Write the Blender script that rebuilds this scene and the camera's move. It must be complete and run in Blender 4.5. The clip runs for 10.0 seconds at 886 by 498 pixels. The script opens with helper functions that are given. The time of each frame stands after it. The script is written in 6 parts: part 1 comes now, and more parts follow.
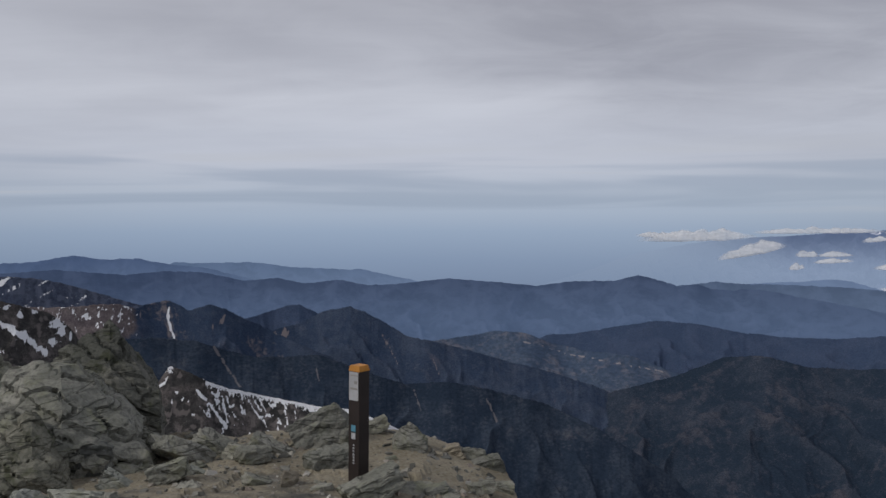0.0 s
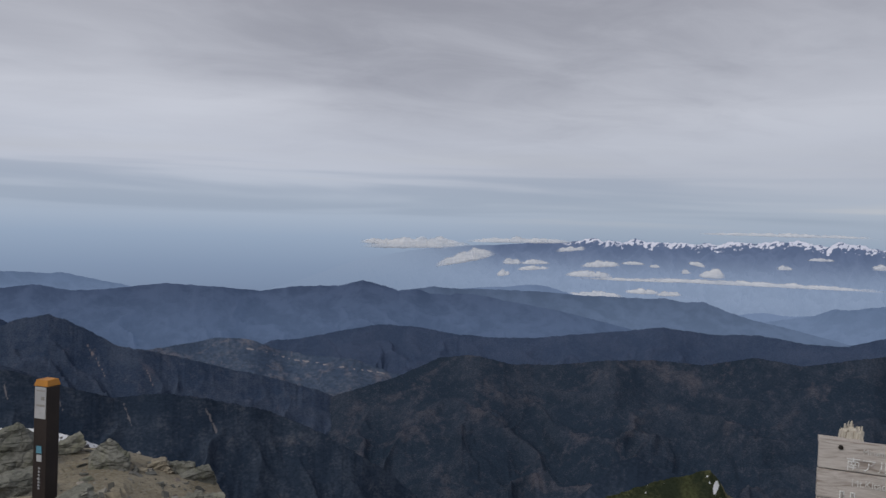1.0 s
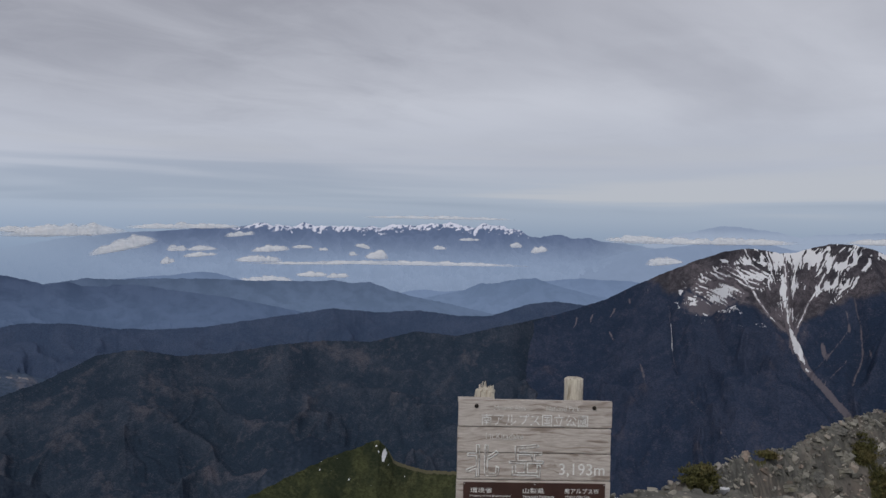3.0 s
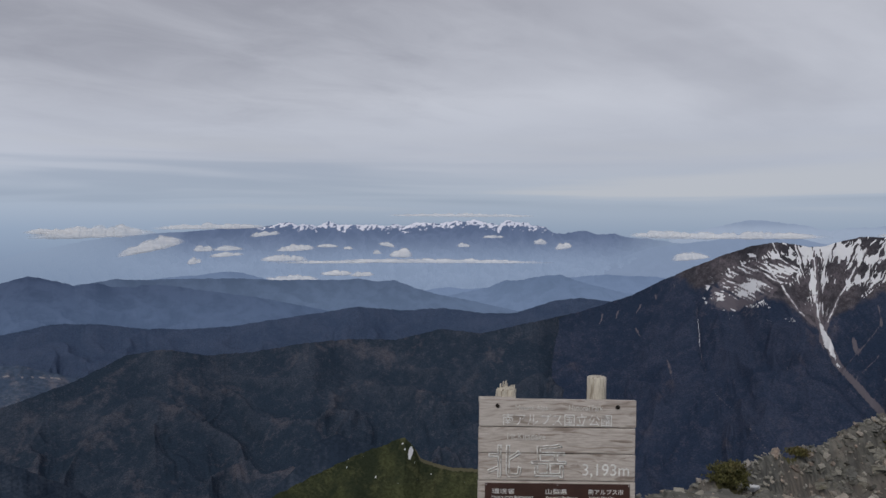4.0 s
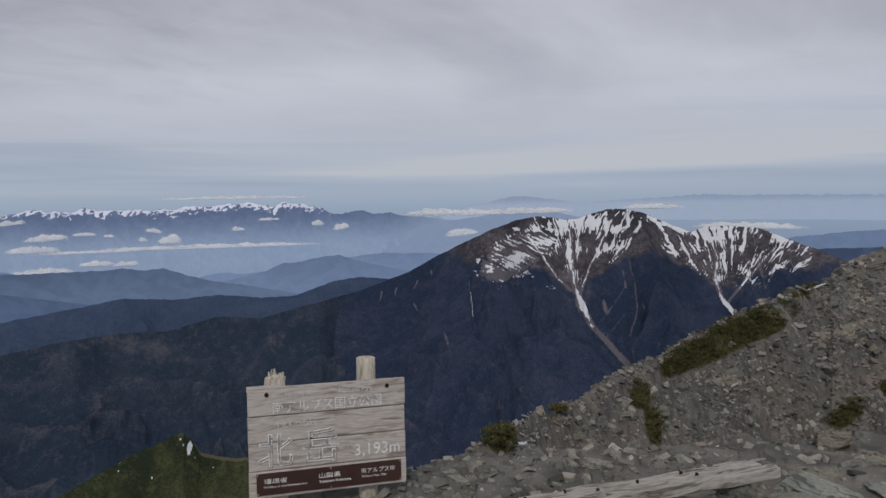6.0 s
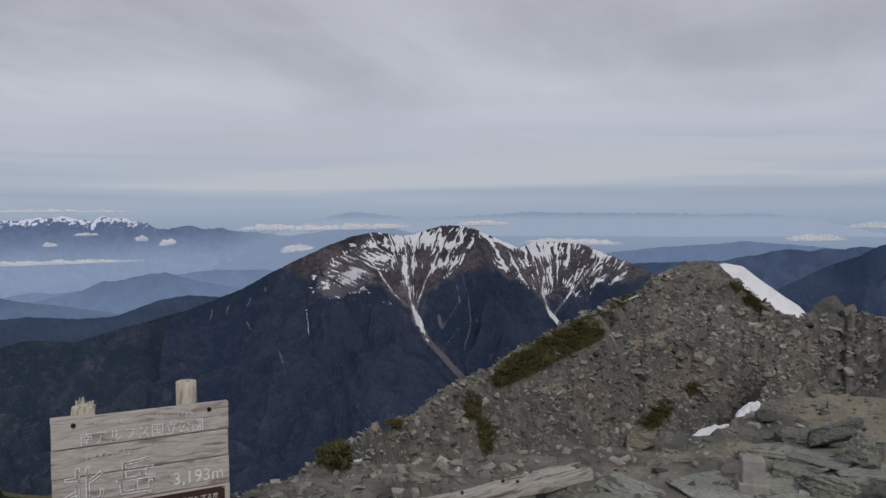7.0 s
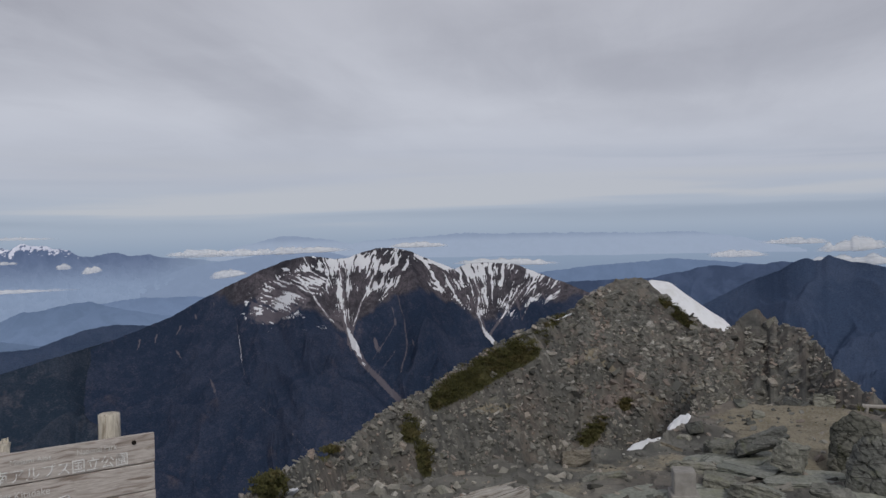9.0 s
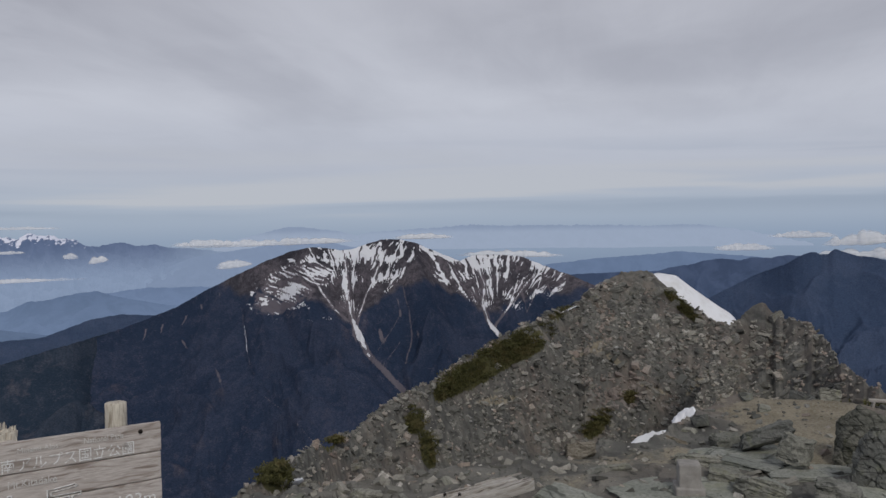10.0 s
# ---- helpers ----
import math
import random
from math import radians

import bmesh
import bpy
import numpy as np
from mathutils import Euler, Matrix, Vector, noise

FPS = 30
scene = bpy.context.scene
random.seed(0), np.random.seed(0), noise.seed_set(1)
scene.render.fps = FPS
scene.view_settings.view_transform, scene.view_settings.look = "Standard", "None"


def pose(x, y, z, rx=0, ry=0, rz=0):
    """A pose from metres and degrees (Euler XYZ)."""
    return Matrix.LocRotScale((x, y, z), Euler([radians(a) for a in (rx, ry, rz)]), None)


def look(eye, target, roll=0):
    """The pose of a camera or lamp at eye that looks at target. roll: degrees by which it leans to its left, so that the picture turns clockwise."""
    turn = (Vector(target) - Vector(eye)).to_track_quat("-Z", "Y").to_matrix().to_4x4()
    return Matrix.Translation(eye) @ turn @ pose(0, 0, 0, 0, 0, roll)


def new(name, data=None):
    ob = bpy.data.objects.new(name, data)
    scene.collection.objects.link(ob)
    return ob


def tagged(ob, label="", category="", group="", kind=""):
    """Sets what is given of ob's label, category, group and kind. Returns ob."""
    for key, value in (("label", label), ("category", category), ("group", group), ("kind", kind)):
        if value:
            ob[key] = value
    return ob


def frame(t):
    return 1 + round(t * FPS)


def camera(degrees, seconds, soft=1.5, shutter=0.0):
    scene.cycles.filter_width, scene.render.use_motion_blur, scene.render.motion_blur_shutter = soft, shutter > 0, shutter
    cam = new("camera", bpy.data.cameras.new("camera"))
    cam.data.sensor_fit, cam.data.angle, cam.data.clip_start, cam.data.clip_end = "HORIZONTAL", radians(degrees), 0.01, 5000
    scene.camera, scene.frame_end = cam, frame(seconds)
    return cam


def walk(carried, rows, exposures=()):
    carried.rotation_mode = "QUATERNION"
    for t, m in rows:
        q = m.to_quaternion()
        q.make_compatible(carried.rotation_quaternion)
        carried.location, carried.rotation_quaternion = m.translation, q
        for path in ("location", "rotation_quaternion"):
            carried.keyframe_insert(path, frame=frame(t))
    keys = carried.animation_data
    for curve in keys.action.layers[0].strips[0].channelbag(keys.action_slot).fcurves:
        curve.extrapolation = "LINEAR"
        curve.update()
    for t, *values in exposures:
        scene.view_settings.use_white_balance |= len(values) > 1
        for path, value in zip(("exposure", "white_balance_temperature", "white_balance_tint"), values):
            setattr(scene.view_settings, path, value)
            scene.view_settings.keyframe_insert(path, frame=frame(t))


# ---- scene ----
cam = camera(59.99, 10.0)

PATH = [
    (0.0, -0.000, 0.000, 1.500, 87.69, 0.00, -1.31),
    (0.5, 0.032, -0.025, 1.506, 88.49, -0.83, -12.07),
    (1.0, 0.048, -0.034, 1.503, 88.34, -1.64, -21.50),
    (1.5, 0.061, -0.037, 1.503, 88.99, -2.12, -29.07),
    (2.0, 0.076, -0.038, 1.502, 87.97, -2.04, -35.10),
    (2.5, 0.108, -0.042, 1.501, 87.77, -2.20, -41.09),
    (3.0, 0.133, -0.047, 1.498, 87.75, -1.10, -45.81),
    (3.2, 0.138, -0.041, 1.490, 87.31, -1.24, -44.57),
    (4.3, 0.225, -0.022, 1.501, 87.61, -0.19, -44.16),
    (4.5, 0.237, -0.020, 1.503, 86.64, 0.30, -45.99),
    (5.0, 0.245, -0.028, 1.511, 87.08, 0.21, -51.80),
    (5.2, 0.248, -0.035, 1.509, 86.35, 0.31, -53.77),
    (6.3, 0.267, -0.091, 1.515, 86.29, 0.80, -64.58),
    (6.5, 0.264, -0.104, 1.515, 86.33, 0.53, -67.89),
    (7.0, 0.274, -0.123, 1.522, 87.07, 0.37, -72.75),
    (7.5, 0.279, -0.129, 1.521, 87.79, 1.56, -75.37),
    (8.0, 0.289, -0.126, 1.518, 88.65, 0.91, -77.59),
    (8.5, 0.292, -0.127, 1.519, 88.40, 1.39, -77.87),
    (9.0, 0.288, -0.134, 1.517, 88.64, 1.26, -77.65),
    (9.5, 0.293, -0.127, 1.518, 88.16, 1.19, -76.53),
    (10.0, 0.294, -0.127, 1.515, 88.03, 0.94, -77.24),
]
walk(cam, [(r[0], pose(*r[1:])) for r in PATH])

# ---------------------------------------------------------------- light
EYE = Vector((0.0, 0.0, 1.5))
SUN_EL, SUN_AZ = 42.0, 115.0

sun_data = bpy.data.lights.new("sun", "SUN")
sun_data.energy, sun_data.angle, sun_data.color = 1.25, radians(12), (1.0, 0.95, 0.88)
sun = new("sun", sun_data)
sun_dir = Vector((-math.sin(radians(SUN_AZ)) * math.cos(radians(SUN_EL)), math.cos(radians(SUN_AZ)) * math.cos(radians(SUN_EL)), math.sin(radians(SUN_EL))))
sun.matrix_world = look(sun_dir * 50, (0, 0, 0))


class Nodes:
    """Short hand for a node tree."""

    def __init__(self, tree):
        self.tree = tree
        tree.nodes.clear()

    def add(self, kind, inputs=None):
        node = self.tree.nodes.new(kind)
        for key, value in (inputs or {}).items():
            self.put(node.inputs[key], value)
        return node

    def put(self, socket, value):
        if isinstance(value, bpy.types.NodeSocket):
            self.tree.links.new(value, socket)
        else:
            if socket.type == "RGBA" and len(value) == 3:
                value = (*value, 1)
            socket.default_value = value

    def math(self, op, a, b=0.0, c=0.0, clamp=False):
        node = self.add("ShaderNodeMath", {0: a, 1: b, 2: c})
        node.operation, node.use_clamp = op, clamp
        return node.outputs[0]

    def vec(self, op, a, b=(0, 0, 0)):
        node = self.add("ShaderNodeVectorMath", {0: a, 1: b})
        node.operation = op
        return node.outputs[0]

    def noise(self, vector, scale, detail=4.0, rough=0.55, distort=0.0):
        return self.add("ShaderNodeTexNoise", {"Vector": vector, "Scale": scale, "Detail": detail, "Roughness": rough, "Distortion": distort}).outputs["Fac"]

    def step(self, value, low, high, to_low=0.0, to_high=1.0):
        if low > high:
            low, high, to_low, to_high = high, low, to_high, to_low
        node = self.add("ShaderNodeMapRange", {"Value": value, "From Min": low, "From Max": high, "To Min": to_low, "To Max": to_high})
        node.interpolation_type = "SMOOTHSTEP"
        return node.outputs[0]

    def attribute(self, name):
        node = self.add("ShaderNodeAttribute")
        node.attribute_name = name
        return node.outputs["Fac"]

    def mix(self, fac, a, b, blend="MIX"):
        node = self.add("ShaderNodeMix")
        node.data_type, node.blend_type = "RGBA", blend
        for index, value in ((0, fac), (6, a), (7, b)):
            self.put(node.inputs[index], value)
        return node.outputs[2]

    def ramp(self, fac, stops, mode="LINEAR"):
        node = self.add("ShaderNodeValToRGB", {"Fac": fac})
        node.color_ramp.interpolation = mode
        el = node.color_ramp.elements
        while len(el) < len(stops):
            el.new(0.5)
        for e, (pos, col) in zip(el, stops):
            e.position, e.color = pos, (*col, 1)
        return node.outputs["Color"]


def build_sky():
    world = bpy.data.worlds.new("overcast_sky")
    scene.world = world
    world.use_nodes = True
    n = Nodes(world.node_tree)
    d = n.add("ShaderNodeTexCoord").outputs["Generated"]
    sep = n.add("ShaderNodeSeparateXYZ", {0: d})
    x, y, z = sep.outputs
    clear = n.add("ShaderNodeTexSky")
    clear.sky_type, clear.sun_disc, clear.sun_elevation, clear.sun_rotation, clear.altitude = "NISHITA", False, radians(SUN_EL), radians(-SUN_AZ), 3000.0
    # the cloud sheet, as a level layer overhead
    up = n.math("ADD", n.math("MAXIMUM", z, 0.0), 0.10)
    px, py = n.math("DIVIDE", x, up), n.math("DIVIDE", y, up)
    sheet = n.add("ShaderNodeCombineXYZ", {0: px, 1: py, 2: 0.0}).outputs[0]
    rolled = n.add("ShaderNodeMapping", {"Vector": sheet, "Rotation": (0, 0, radians(38)), "Scale": (0.75, 1.0, 1.0), "Location": (3.1, 1.7, 0.0)}).outputs[0]
    big = n.noise(rolled, 0.55, 3.0, 0.5, 0.4)
    fine = n.noise(rolled, 1.9, 6.0, 0.6, 0.6)
    wisps = n.noise(n.add("ShaderNodeMapping", {"Vector": sheet, "Rotation": (0, 0, radians(30)), "Scale": (0.35, 1.6, 1.0)}).outputs[0], 3.0, 6.0, 0.62, 0.8)
    cloud = n.math("ADD", n.math("ADD", n.math("MULTIPLY", big, 0.95), n.math("ADD", n.math("MULTIPLY", fine, 0.24), 0.05)), n.math("MULTIPLY", wisps, 0.10))
    shade = n.step(cloud, 0.46, 0.88, 0.80, 1.13)
    # the sheet is thicker towards one side
    toward = n.add("ShaderNodeVectorMath", {0: d, 1: (0.36, 0.78, 0.51)})
    toward.operation = "DOT_PRODUCT"
    thick = n.step(n.math("ADD", toward.outputs["Value"], n.math("MULTIPLY", n.math("SUBTRACT", fine, 0.5), 0.22)), 0.84, 1.0)
    shade = n.math("MULTIPLY", shade, n.math("SUBTRACT", 1.06, n.math("MULTIPLY", thick, 0.40)))
    level = n.math("DIVIDE", n.math("ADD", z, 0.12), 0.64, clamp=True)
    tone = n.ramp(level, [(0.0, (0.13, 0.18, 0.285)), (0.10, (0.195, 0.262, 0.385)), (0.16, (0.255, 0.330, 0.455)), (0.195, (0.315, 0.382, 0.495)), (0.235, (0.385, 0.435, 0.528)),
                          (0.30, (0.455, 0.48, 0.555)), (0.42, (0.48, 0.497, 0.56)), (0.62, (0.42, 0.43, 0.485)), (1.0, (0.36, 0.37, 0.415))])
    over = n.mix(1.0, tone, n.mix(n.step(z, 0.02, 0.22), (1, 1, 1), n.add("ShaderNodeCombineColor", {0: shade, 1: shade, 2: n.math("ADD", n.math("MULTIPLY", shade, 0.93), 0.07)}).outputs[0]), "MULTIPLY")
    # brighter haze towards the open plain
    plain_haze = n.math("ADD", 1.0, n.math("MULTIPLY", n.step(y, 0.82, 1.0, 0.0, 0.11), n.step(z, 0.30, 0.06)))
    over = n.mix(1.0, over, n.add("ShaderNodeCombineColor", {0: plain_haze, 1: plain_haze, 2: plain_haze}).outputs[0], "MULTIPLY")
    # long thin bands low over the horizon
    band_at = n.add("ShaderNodeMapping", {"Vector": d, "Scale": (1.6, 1.6, 30.0)}).outputs[0]
    bands = n.noise(band_at, 0.9, 3.0, 0.5, 0.5)
    near_horizon = n.math("MULTIPLY", n.step(z, 0.002, 0.02), n.step(z, 0.12, 0.045))
    over = n.mix(n.math("MULTIPLY", n.math("MULTIPLY", n.step(bands, 0.49, 0.66), near_horizon), 0.45), over, (0.235, 0.295, 0.40))
    over = n.mix(n.math("MULTIPLY", n.math("MULTIPLY", n.step(bands, 0.50, 0.36), near_horizon), 0.75), over, (0.49, 0.505, 0.55))
    b1 = n.add("ShaderNodeBackground", {"Color": clear.outputs[0], "Strength": 0.08})
    b2 = n.add("ShaderNodeBackground", {"Color": over, "Strength": 1.0})
    mixed = n.add("ShaderNodeMixShader", {0: 0.95, 1: b1.outputs[0], 2: b2.outputs[0]})
    n.add("ShaderNodeOutputWorld", {"Surface": mixed.outputs[0]})


build_sky()


# ---------------------------------------------------------------- noise and mesh tools
RNG = np.random.RandomState(7)
PERM = np.concatenate([RNG.permutation(512)] * 3)
ANG = RNG.rand(512) * 2 * np.pi
GX, GY = np.cos(ANG), np.sin(ANG)
RAND = RNG.rand(512)


def pnoise(x, y, seed=0):
    """Gradient noise, about -0.7 to 0.7."""
    x, y = np.asarray(x, float) + seed * 17.3, np.asarray(y, float) + seed * 9.1
    xi, yi = np.floor(x).astype(int), np.floor(y).astype(int)
    xf, yf = x - xi, y - yi
    u, v = xf * xf * xf * (xf * (xf * 6 - 15) + 10), yf * yf * yf * (yf * (yf * 6 - 15) + 10)

    def g(i, j):
        h = PERM[(PERM[(xi + i) & 511] + yi + j) & 511]
        return GX[h] * (xf - i) + GY[h] * (yf - j)
    a, b = g(0, 0) * (1 - u) + g(1, 0) * u, g(0, 1) * (1 - u) + g(1, 1) * u
    return a * (1 - v) + b * v


def fbm(x, y, octaves=5, gain=0.5, seed=0):
    out, amp = 0, 1.0
    for k in range(octaves):
        out = out + amp * pnoise(x * 2**k, y * 2**k, seed + k)
        amp *= gain
    return out


def ridged(x, y, octaves=5, gain=0.5, seed=0):
    """Sharp crests and rounded hollows, 0 to about 1."""
    out, amp, total, weight = 0, 1.0, 0.0, 1.0
    for k in range(octaves):
        r = (1 - np.abs(pnoise(x * 2**k, y * 2**k, seed + k)) * 1.6) ** 2
        out, total = out + amp * r * weight, total + amp
        weight, amp = np.clip(r, 0, 1), amp * gain
    return out / total


def blocks(x, y, seed=0):
    """Tilted stony blocks, one a cell: their height, and the distance to the nearest joint."""
    xi, yi = np.floor(x).astype(int), np.floor(y).astype(int)
    best, second, height = np.full(x.shape, 9.0), np.full(x.shape, 9.0), np.zeros(x.shape)
    for i in (-1, 0, 1):
        for j in (-1, 0, 1):
            h = PERM[(PERM[(xi + i + seed) & 511] + yi + j) & 511]
            cx, cy = xi + i + 0.15 + 0.7 * RAND[h], yi + j + 0.15 + 0.7 * RAND[(h + 91) & 511]
            dist = np.hypot(x - cx, y - cy)
            tilt = RAND[(h + 33) & 511] - 0.35 + (GX[h] * (x - cx) + GY[h] * (y - cy)) * 0.9
            closer = dist < best
            second = np.where(closer, best, np.minimum(second, dist))
            best, height = np.where(closer, dist, best), np.where(closer, tilt, height)
    return height, second - best


def sheet_mesh(name, X, Y, Z, attributes=None, wrap=False, smooth=True):
    """A mesh from a grid of places, rows by columns."""
    rows, cols = X.shape
    idx = np.arange(rows * cols).reshape(rows, cols)
    if wrap:
        idx = np.concatenate([idx, idx[:, :1]], 1)
    quads = np.stack([idx[:-1, :-1], idx[:-1, 1:], idx[1:, 1:], idx[1:, :-1]], -1).reshape(-1, 4)
    me = bpy.data.meshes.new(name)
    me.vertices.add(rows * cols)
    me.vertices.foreach_set("co", np.stack([X, Y, Z], -1).astype(np.float32).ravel())
    me.loops.add(quads.size)
    me.loops.foreach_set("vertex_index", quads.astype(np.int32).ravel())
    me.polygons.add(len(quads))
    me.polygons.foreach_set("loop_start", np.arange(0, quads.size, 4, dtype=np.int32))
    me.polygons.foreach_set("use_smooth", np.full(len(quads), smooth))
    for key, values in (attributes or {}).items():
        me.attributes.new(key, "FLOAT", "POINT").data.foreach_set("value", values.astype(np.float32).ravel())
    me.update(calc_edges=True)
    return me


def part(name, bm, material, parent=None, label="", smooth=False):
    me = bpy.data.meshes.new(name)
    bm.normal_update()
    bm.to_mesh(me)
    bm.free()
    for p in me.polygons:
        p.use_smooth = smooth
    me.materials.append(material)
    ob = new(name, me)
    if parent is not None:
        ob.parent = parent
    return tagged(ob, label)


def at(az, r):
    return EYE.x - np.sin(np.radians(az)) * r, EYE.y + np.cos(np.radians(az)) * r


def box(bm, x0, y0, z0, x1, y1, z1, bevel=0.0, segments=2):
    made = bmesh.ops.create_cube(bm, size=1)["verts"]
    bmesh.ops.scale(bm, vec=(x1 - x0, y1 - y0, z1 - z0), verts=made)
    bmesh.ops.translate(bm, vec=((x0 + x1) / 2, (y0 + y1) / 2, (z0 + z1) / 2), verts=made)
    if bevel:
        edges = list({e for v in made for e in v.link_edges})
        bmesh.ops.bevel(bm, geom=edges, offset=bevel, segments=segments, profile=0.6, affect="EDGES")
    return bm


# ---------------------------------------------------------------- materials
def material(name):
    m = bpy.data.materials.new(name)
    m.use_nodes = True
    return m, Nodes(m.node_tree)


def finish(n, color, rough=0.9, bump=None, strength=0.3, distance=0.02, specular=0.3, metal=0.0):
    s = n.add("ShaderNodeBsdfPrincipled", {"Base Color": color, "Roughness": rough, "Specular IOR Level": specular, "Metallic": metal})
    if bump is not None:
        n.put(s.inputs["Normal"], n.add("ShaderNodeBump", {"Height": bump, "Strength": strength, "Distance": distance}).outputs[0])
    n.add("ShaderNodeOutputMaterial", {"Surface": s.outputs[0]})


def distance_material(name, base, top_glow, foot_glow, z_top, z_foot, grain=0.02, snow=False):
    """Backdrop of the far distance: little of its own relief shows through haze painted as emission, graded by height.
    """
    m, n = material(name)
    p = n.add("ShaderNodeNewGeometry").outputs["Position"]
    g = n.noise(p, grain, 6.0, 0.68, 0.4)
    # brightness partly follows the relief: gullies darker, spurs lighter
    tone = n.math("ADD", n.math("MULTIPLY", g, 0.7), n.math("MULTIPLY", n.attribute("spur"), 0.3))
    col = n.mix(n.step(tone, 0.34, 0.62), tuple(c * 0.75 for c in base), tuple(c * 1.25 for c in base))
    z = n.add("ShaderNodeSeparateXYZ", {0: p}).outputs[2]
    # painted haze: one glow colour at the foot, another at the crest
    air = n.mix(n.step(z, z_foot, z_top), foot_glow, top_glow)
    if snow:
        # the ends of the range glow in the sky's colour, as painted haze
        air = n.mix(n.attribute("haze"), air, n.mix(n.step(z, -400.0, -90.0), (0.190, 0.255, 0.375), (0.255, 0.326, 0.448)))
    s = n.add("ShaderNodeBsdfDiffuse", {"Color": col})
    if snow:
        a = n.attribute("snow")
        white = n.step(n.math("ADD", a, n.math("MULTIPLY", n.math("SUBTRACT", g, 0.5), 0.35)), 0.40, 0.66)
        # own colour goes near black there, leaving only the haze glow
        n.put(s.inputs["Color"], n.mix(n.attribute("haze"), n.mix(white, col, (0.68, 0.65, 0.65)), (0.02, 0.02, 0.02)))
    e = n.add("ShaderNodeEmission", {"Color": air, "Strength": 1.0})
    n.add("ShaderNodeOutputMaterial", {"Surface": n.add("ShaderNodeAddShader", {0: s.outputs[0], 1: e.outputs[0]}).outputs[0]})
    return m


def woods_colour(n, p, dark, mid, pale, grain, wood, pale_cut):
    """Woods of two tones, darker in the gullies, with bare brown clearings on the spurs and a grain of crowns: colour
    and the grain itself.
    """
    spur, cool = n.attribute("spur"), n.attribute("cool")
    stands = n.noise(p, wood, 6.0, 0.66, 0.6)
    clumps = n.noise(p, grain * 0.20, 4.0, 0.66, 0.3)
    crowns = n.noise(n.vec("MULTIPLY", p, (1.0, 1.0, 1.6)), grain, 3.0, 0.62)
    # relief painted as tone: darker in gullies, lighter on spurs
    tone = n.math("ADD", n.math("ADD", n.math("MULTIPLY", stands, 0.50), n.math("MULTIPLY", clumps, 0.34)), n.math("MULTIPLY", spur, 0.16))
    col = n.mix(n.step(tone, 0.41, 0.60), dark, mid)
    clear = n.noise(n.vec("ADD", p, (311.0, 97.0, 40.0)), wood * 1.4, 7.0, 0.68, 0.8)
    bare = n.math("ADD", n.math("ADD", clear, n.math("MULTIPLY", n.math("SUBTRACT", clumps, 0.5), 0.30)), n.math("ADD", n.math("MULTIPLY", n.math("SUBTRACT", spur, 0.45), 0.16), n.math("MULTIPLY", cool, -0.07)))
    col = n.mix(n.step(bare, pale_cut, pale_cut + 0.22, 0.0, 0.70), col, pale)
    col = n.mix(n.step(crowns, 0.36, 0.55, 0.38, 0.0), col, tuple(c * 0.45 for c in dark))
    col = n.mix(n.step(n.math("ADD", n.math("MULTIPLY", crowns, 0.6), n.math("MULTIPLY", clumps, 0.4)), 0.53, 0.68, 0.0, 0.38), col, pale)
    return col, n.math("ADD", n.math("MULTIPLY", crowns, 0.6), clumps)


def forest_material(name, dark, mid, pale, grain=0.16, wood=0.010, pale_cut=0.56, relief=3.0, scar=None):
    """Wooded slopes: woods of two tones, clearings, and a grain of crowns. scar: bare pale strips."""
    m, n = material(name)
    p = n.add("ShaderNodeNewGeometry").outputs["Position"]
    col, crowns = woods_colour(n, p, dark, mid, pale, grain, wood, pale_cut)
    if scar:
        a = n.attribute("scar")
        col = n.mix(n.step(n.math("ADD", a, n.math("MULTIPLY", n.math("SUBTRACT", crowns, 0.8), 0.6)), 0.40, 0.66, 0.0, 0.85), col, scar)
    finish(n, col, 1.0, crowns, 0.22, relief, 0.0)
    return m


def alpine_material(name, rock, forest, snow=(0.78, 0.79, 0.82), grain=0.10, rock_pale=(0.20, 0.17, 0.16), woodland=None, ragged=0.8):
    """High mountain: woods low down, rock and scree above, snow where the slope holds it."""
    m, n = material(name)
    p = n.add("ShaderNodeNewGeometry").outputs["Position"]
    snow_a = n.attribute("snow")
    rock_a = n.attribute("rock")
    scree_a = n.attribute("scree")
    g = n.noise(p, grain, 5.0, 0.65)
    g2 = n.noise(p, grain * 0.12, 5.0, 0.6, 0.6)
    g3 = n.noise(p, grain * 4.0, 4.0, 0.65)
    woods = n.mix(n.step(g2, 0.40, 0.62), forest, tuple(c * k for c, k in zip(forest, (1.55, 1.25, 1.15))))
    woods = n.mix(n.step(g, 0.32, 0.68, 0.7, 0.0), woods, tuple(c * 0.45 for c in forest))
    if woodland:
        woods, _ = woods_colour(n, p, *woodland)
    stone = n.mix(n.step(g2, 0.36, 0.64), rock, rock_pale)
    stone = n.mix(n.step(g, 0.32, 0.66, 0.6, 0.0), stone, tuple(c * 0.4 for c in rock))
    stone = n.mix(n.step(g3, 0.36, 0.62, 0.5, 0.0), stone, tuple(c * 0.5 for c in rock))
    col = n.mix(n.step(n.math("ADD", rock_a, n.math("MULTIPLY", n.math("SUBTRACT", g2, 0.5), 0.9)), 0.38, 0.62), woods, stone)
    col = n.mix(n.math("MULTIPLY", n.step(n.math("ADD", scree_a, n.math("MULTIPLY", n.math("SUBTRACT", g, 0.5), 0.7)), 0.42, 0.66), 0.8), col, rock_pale)
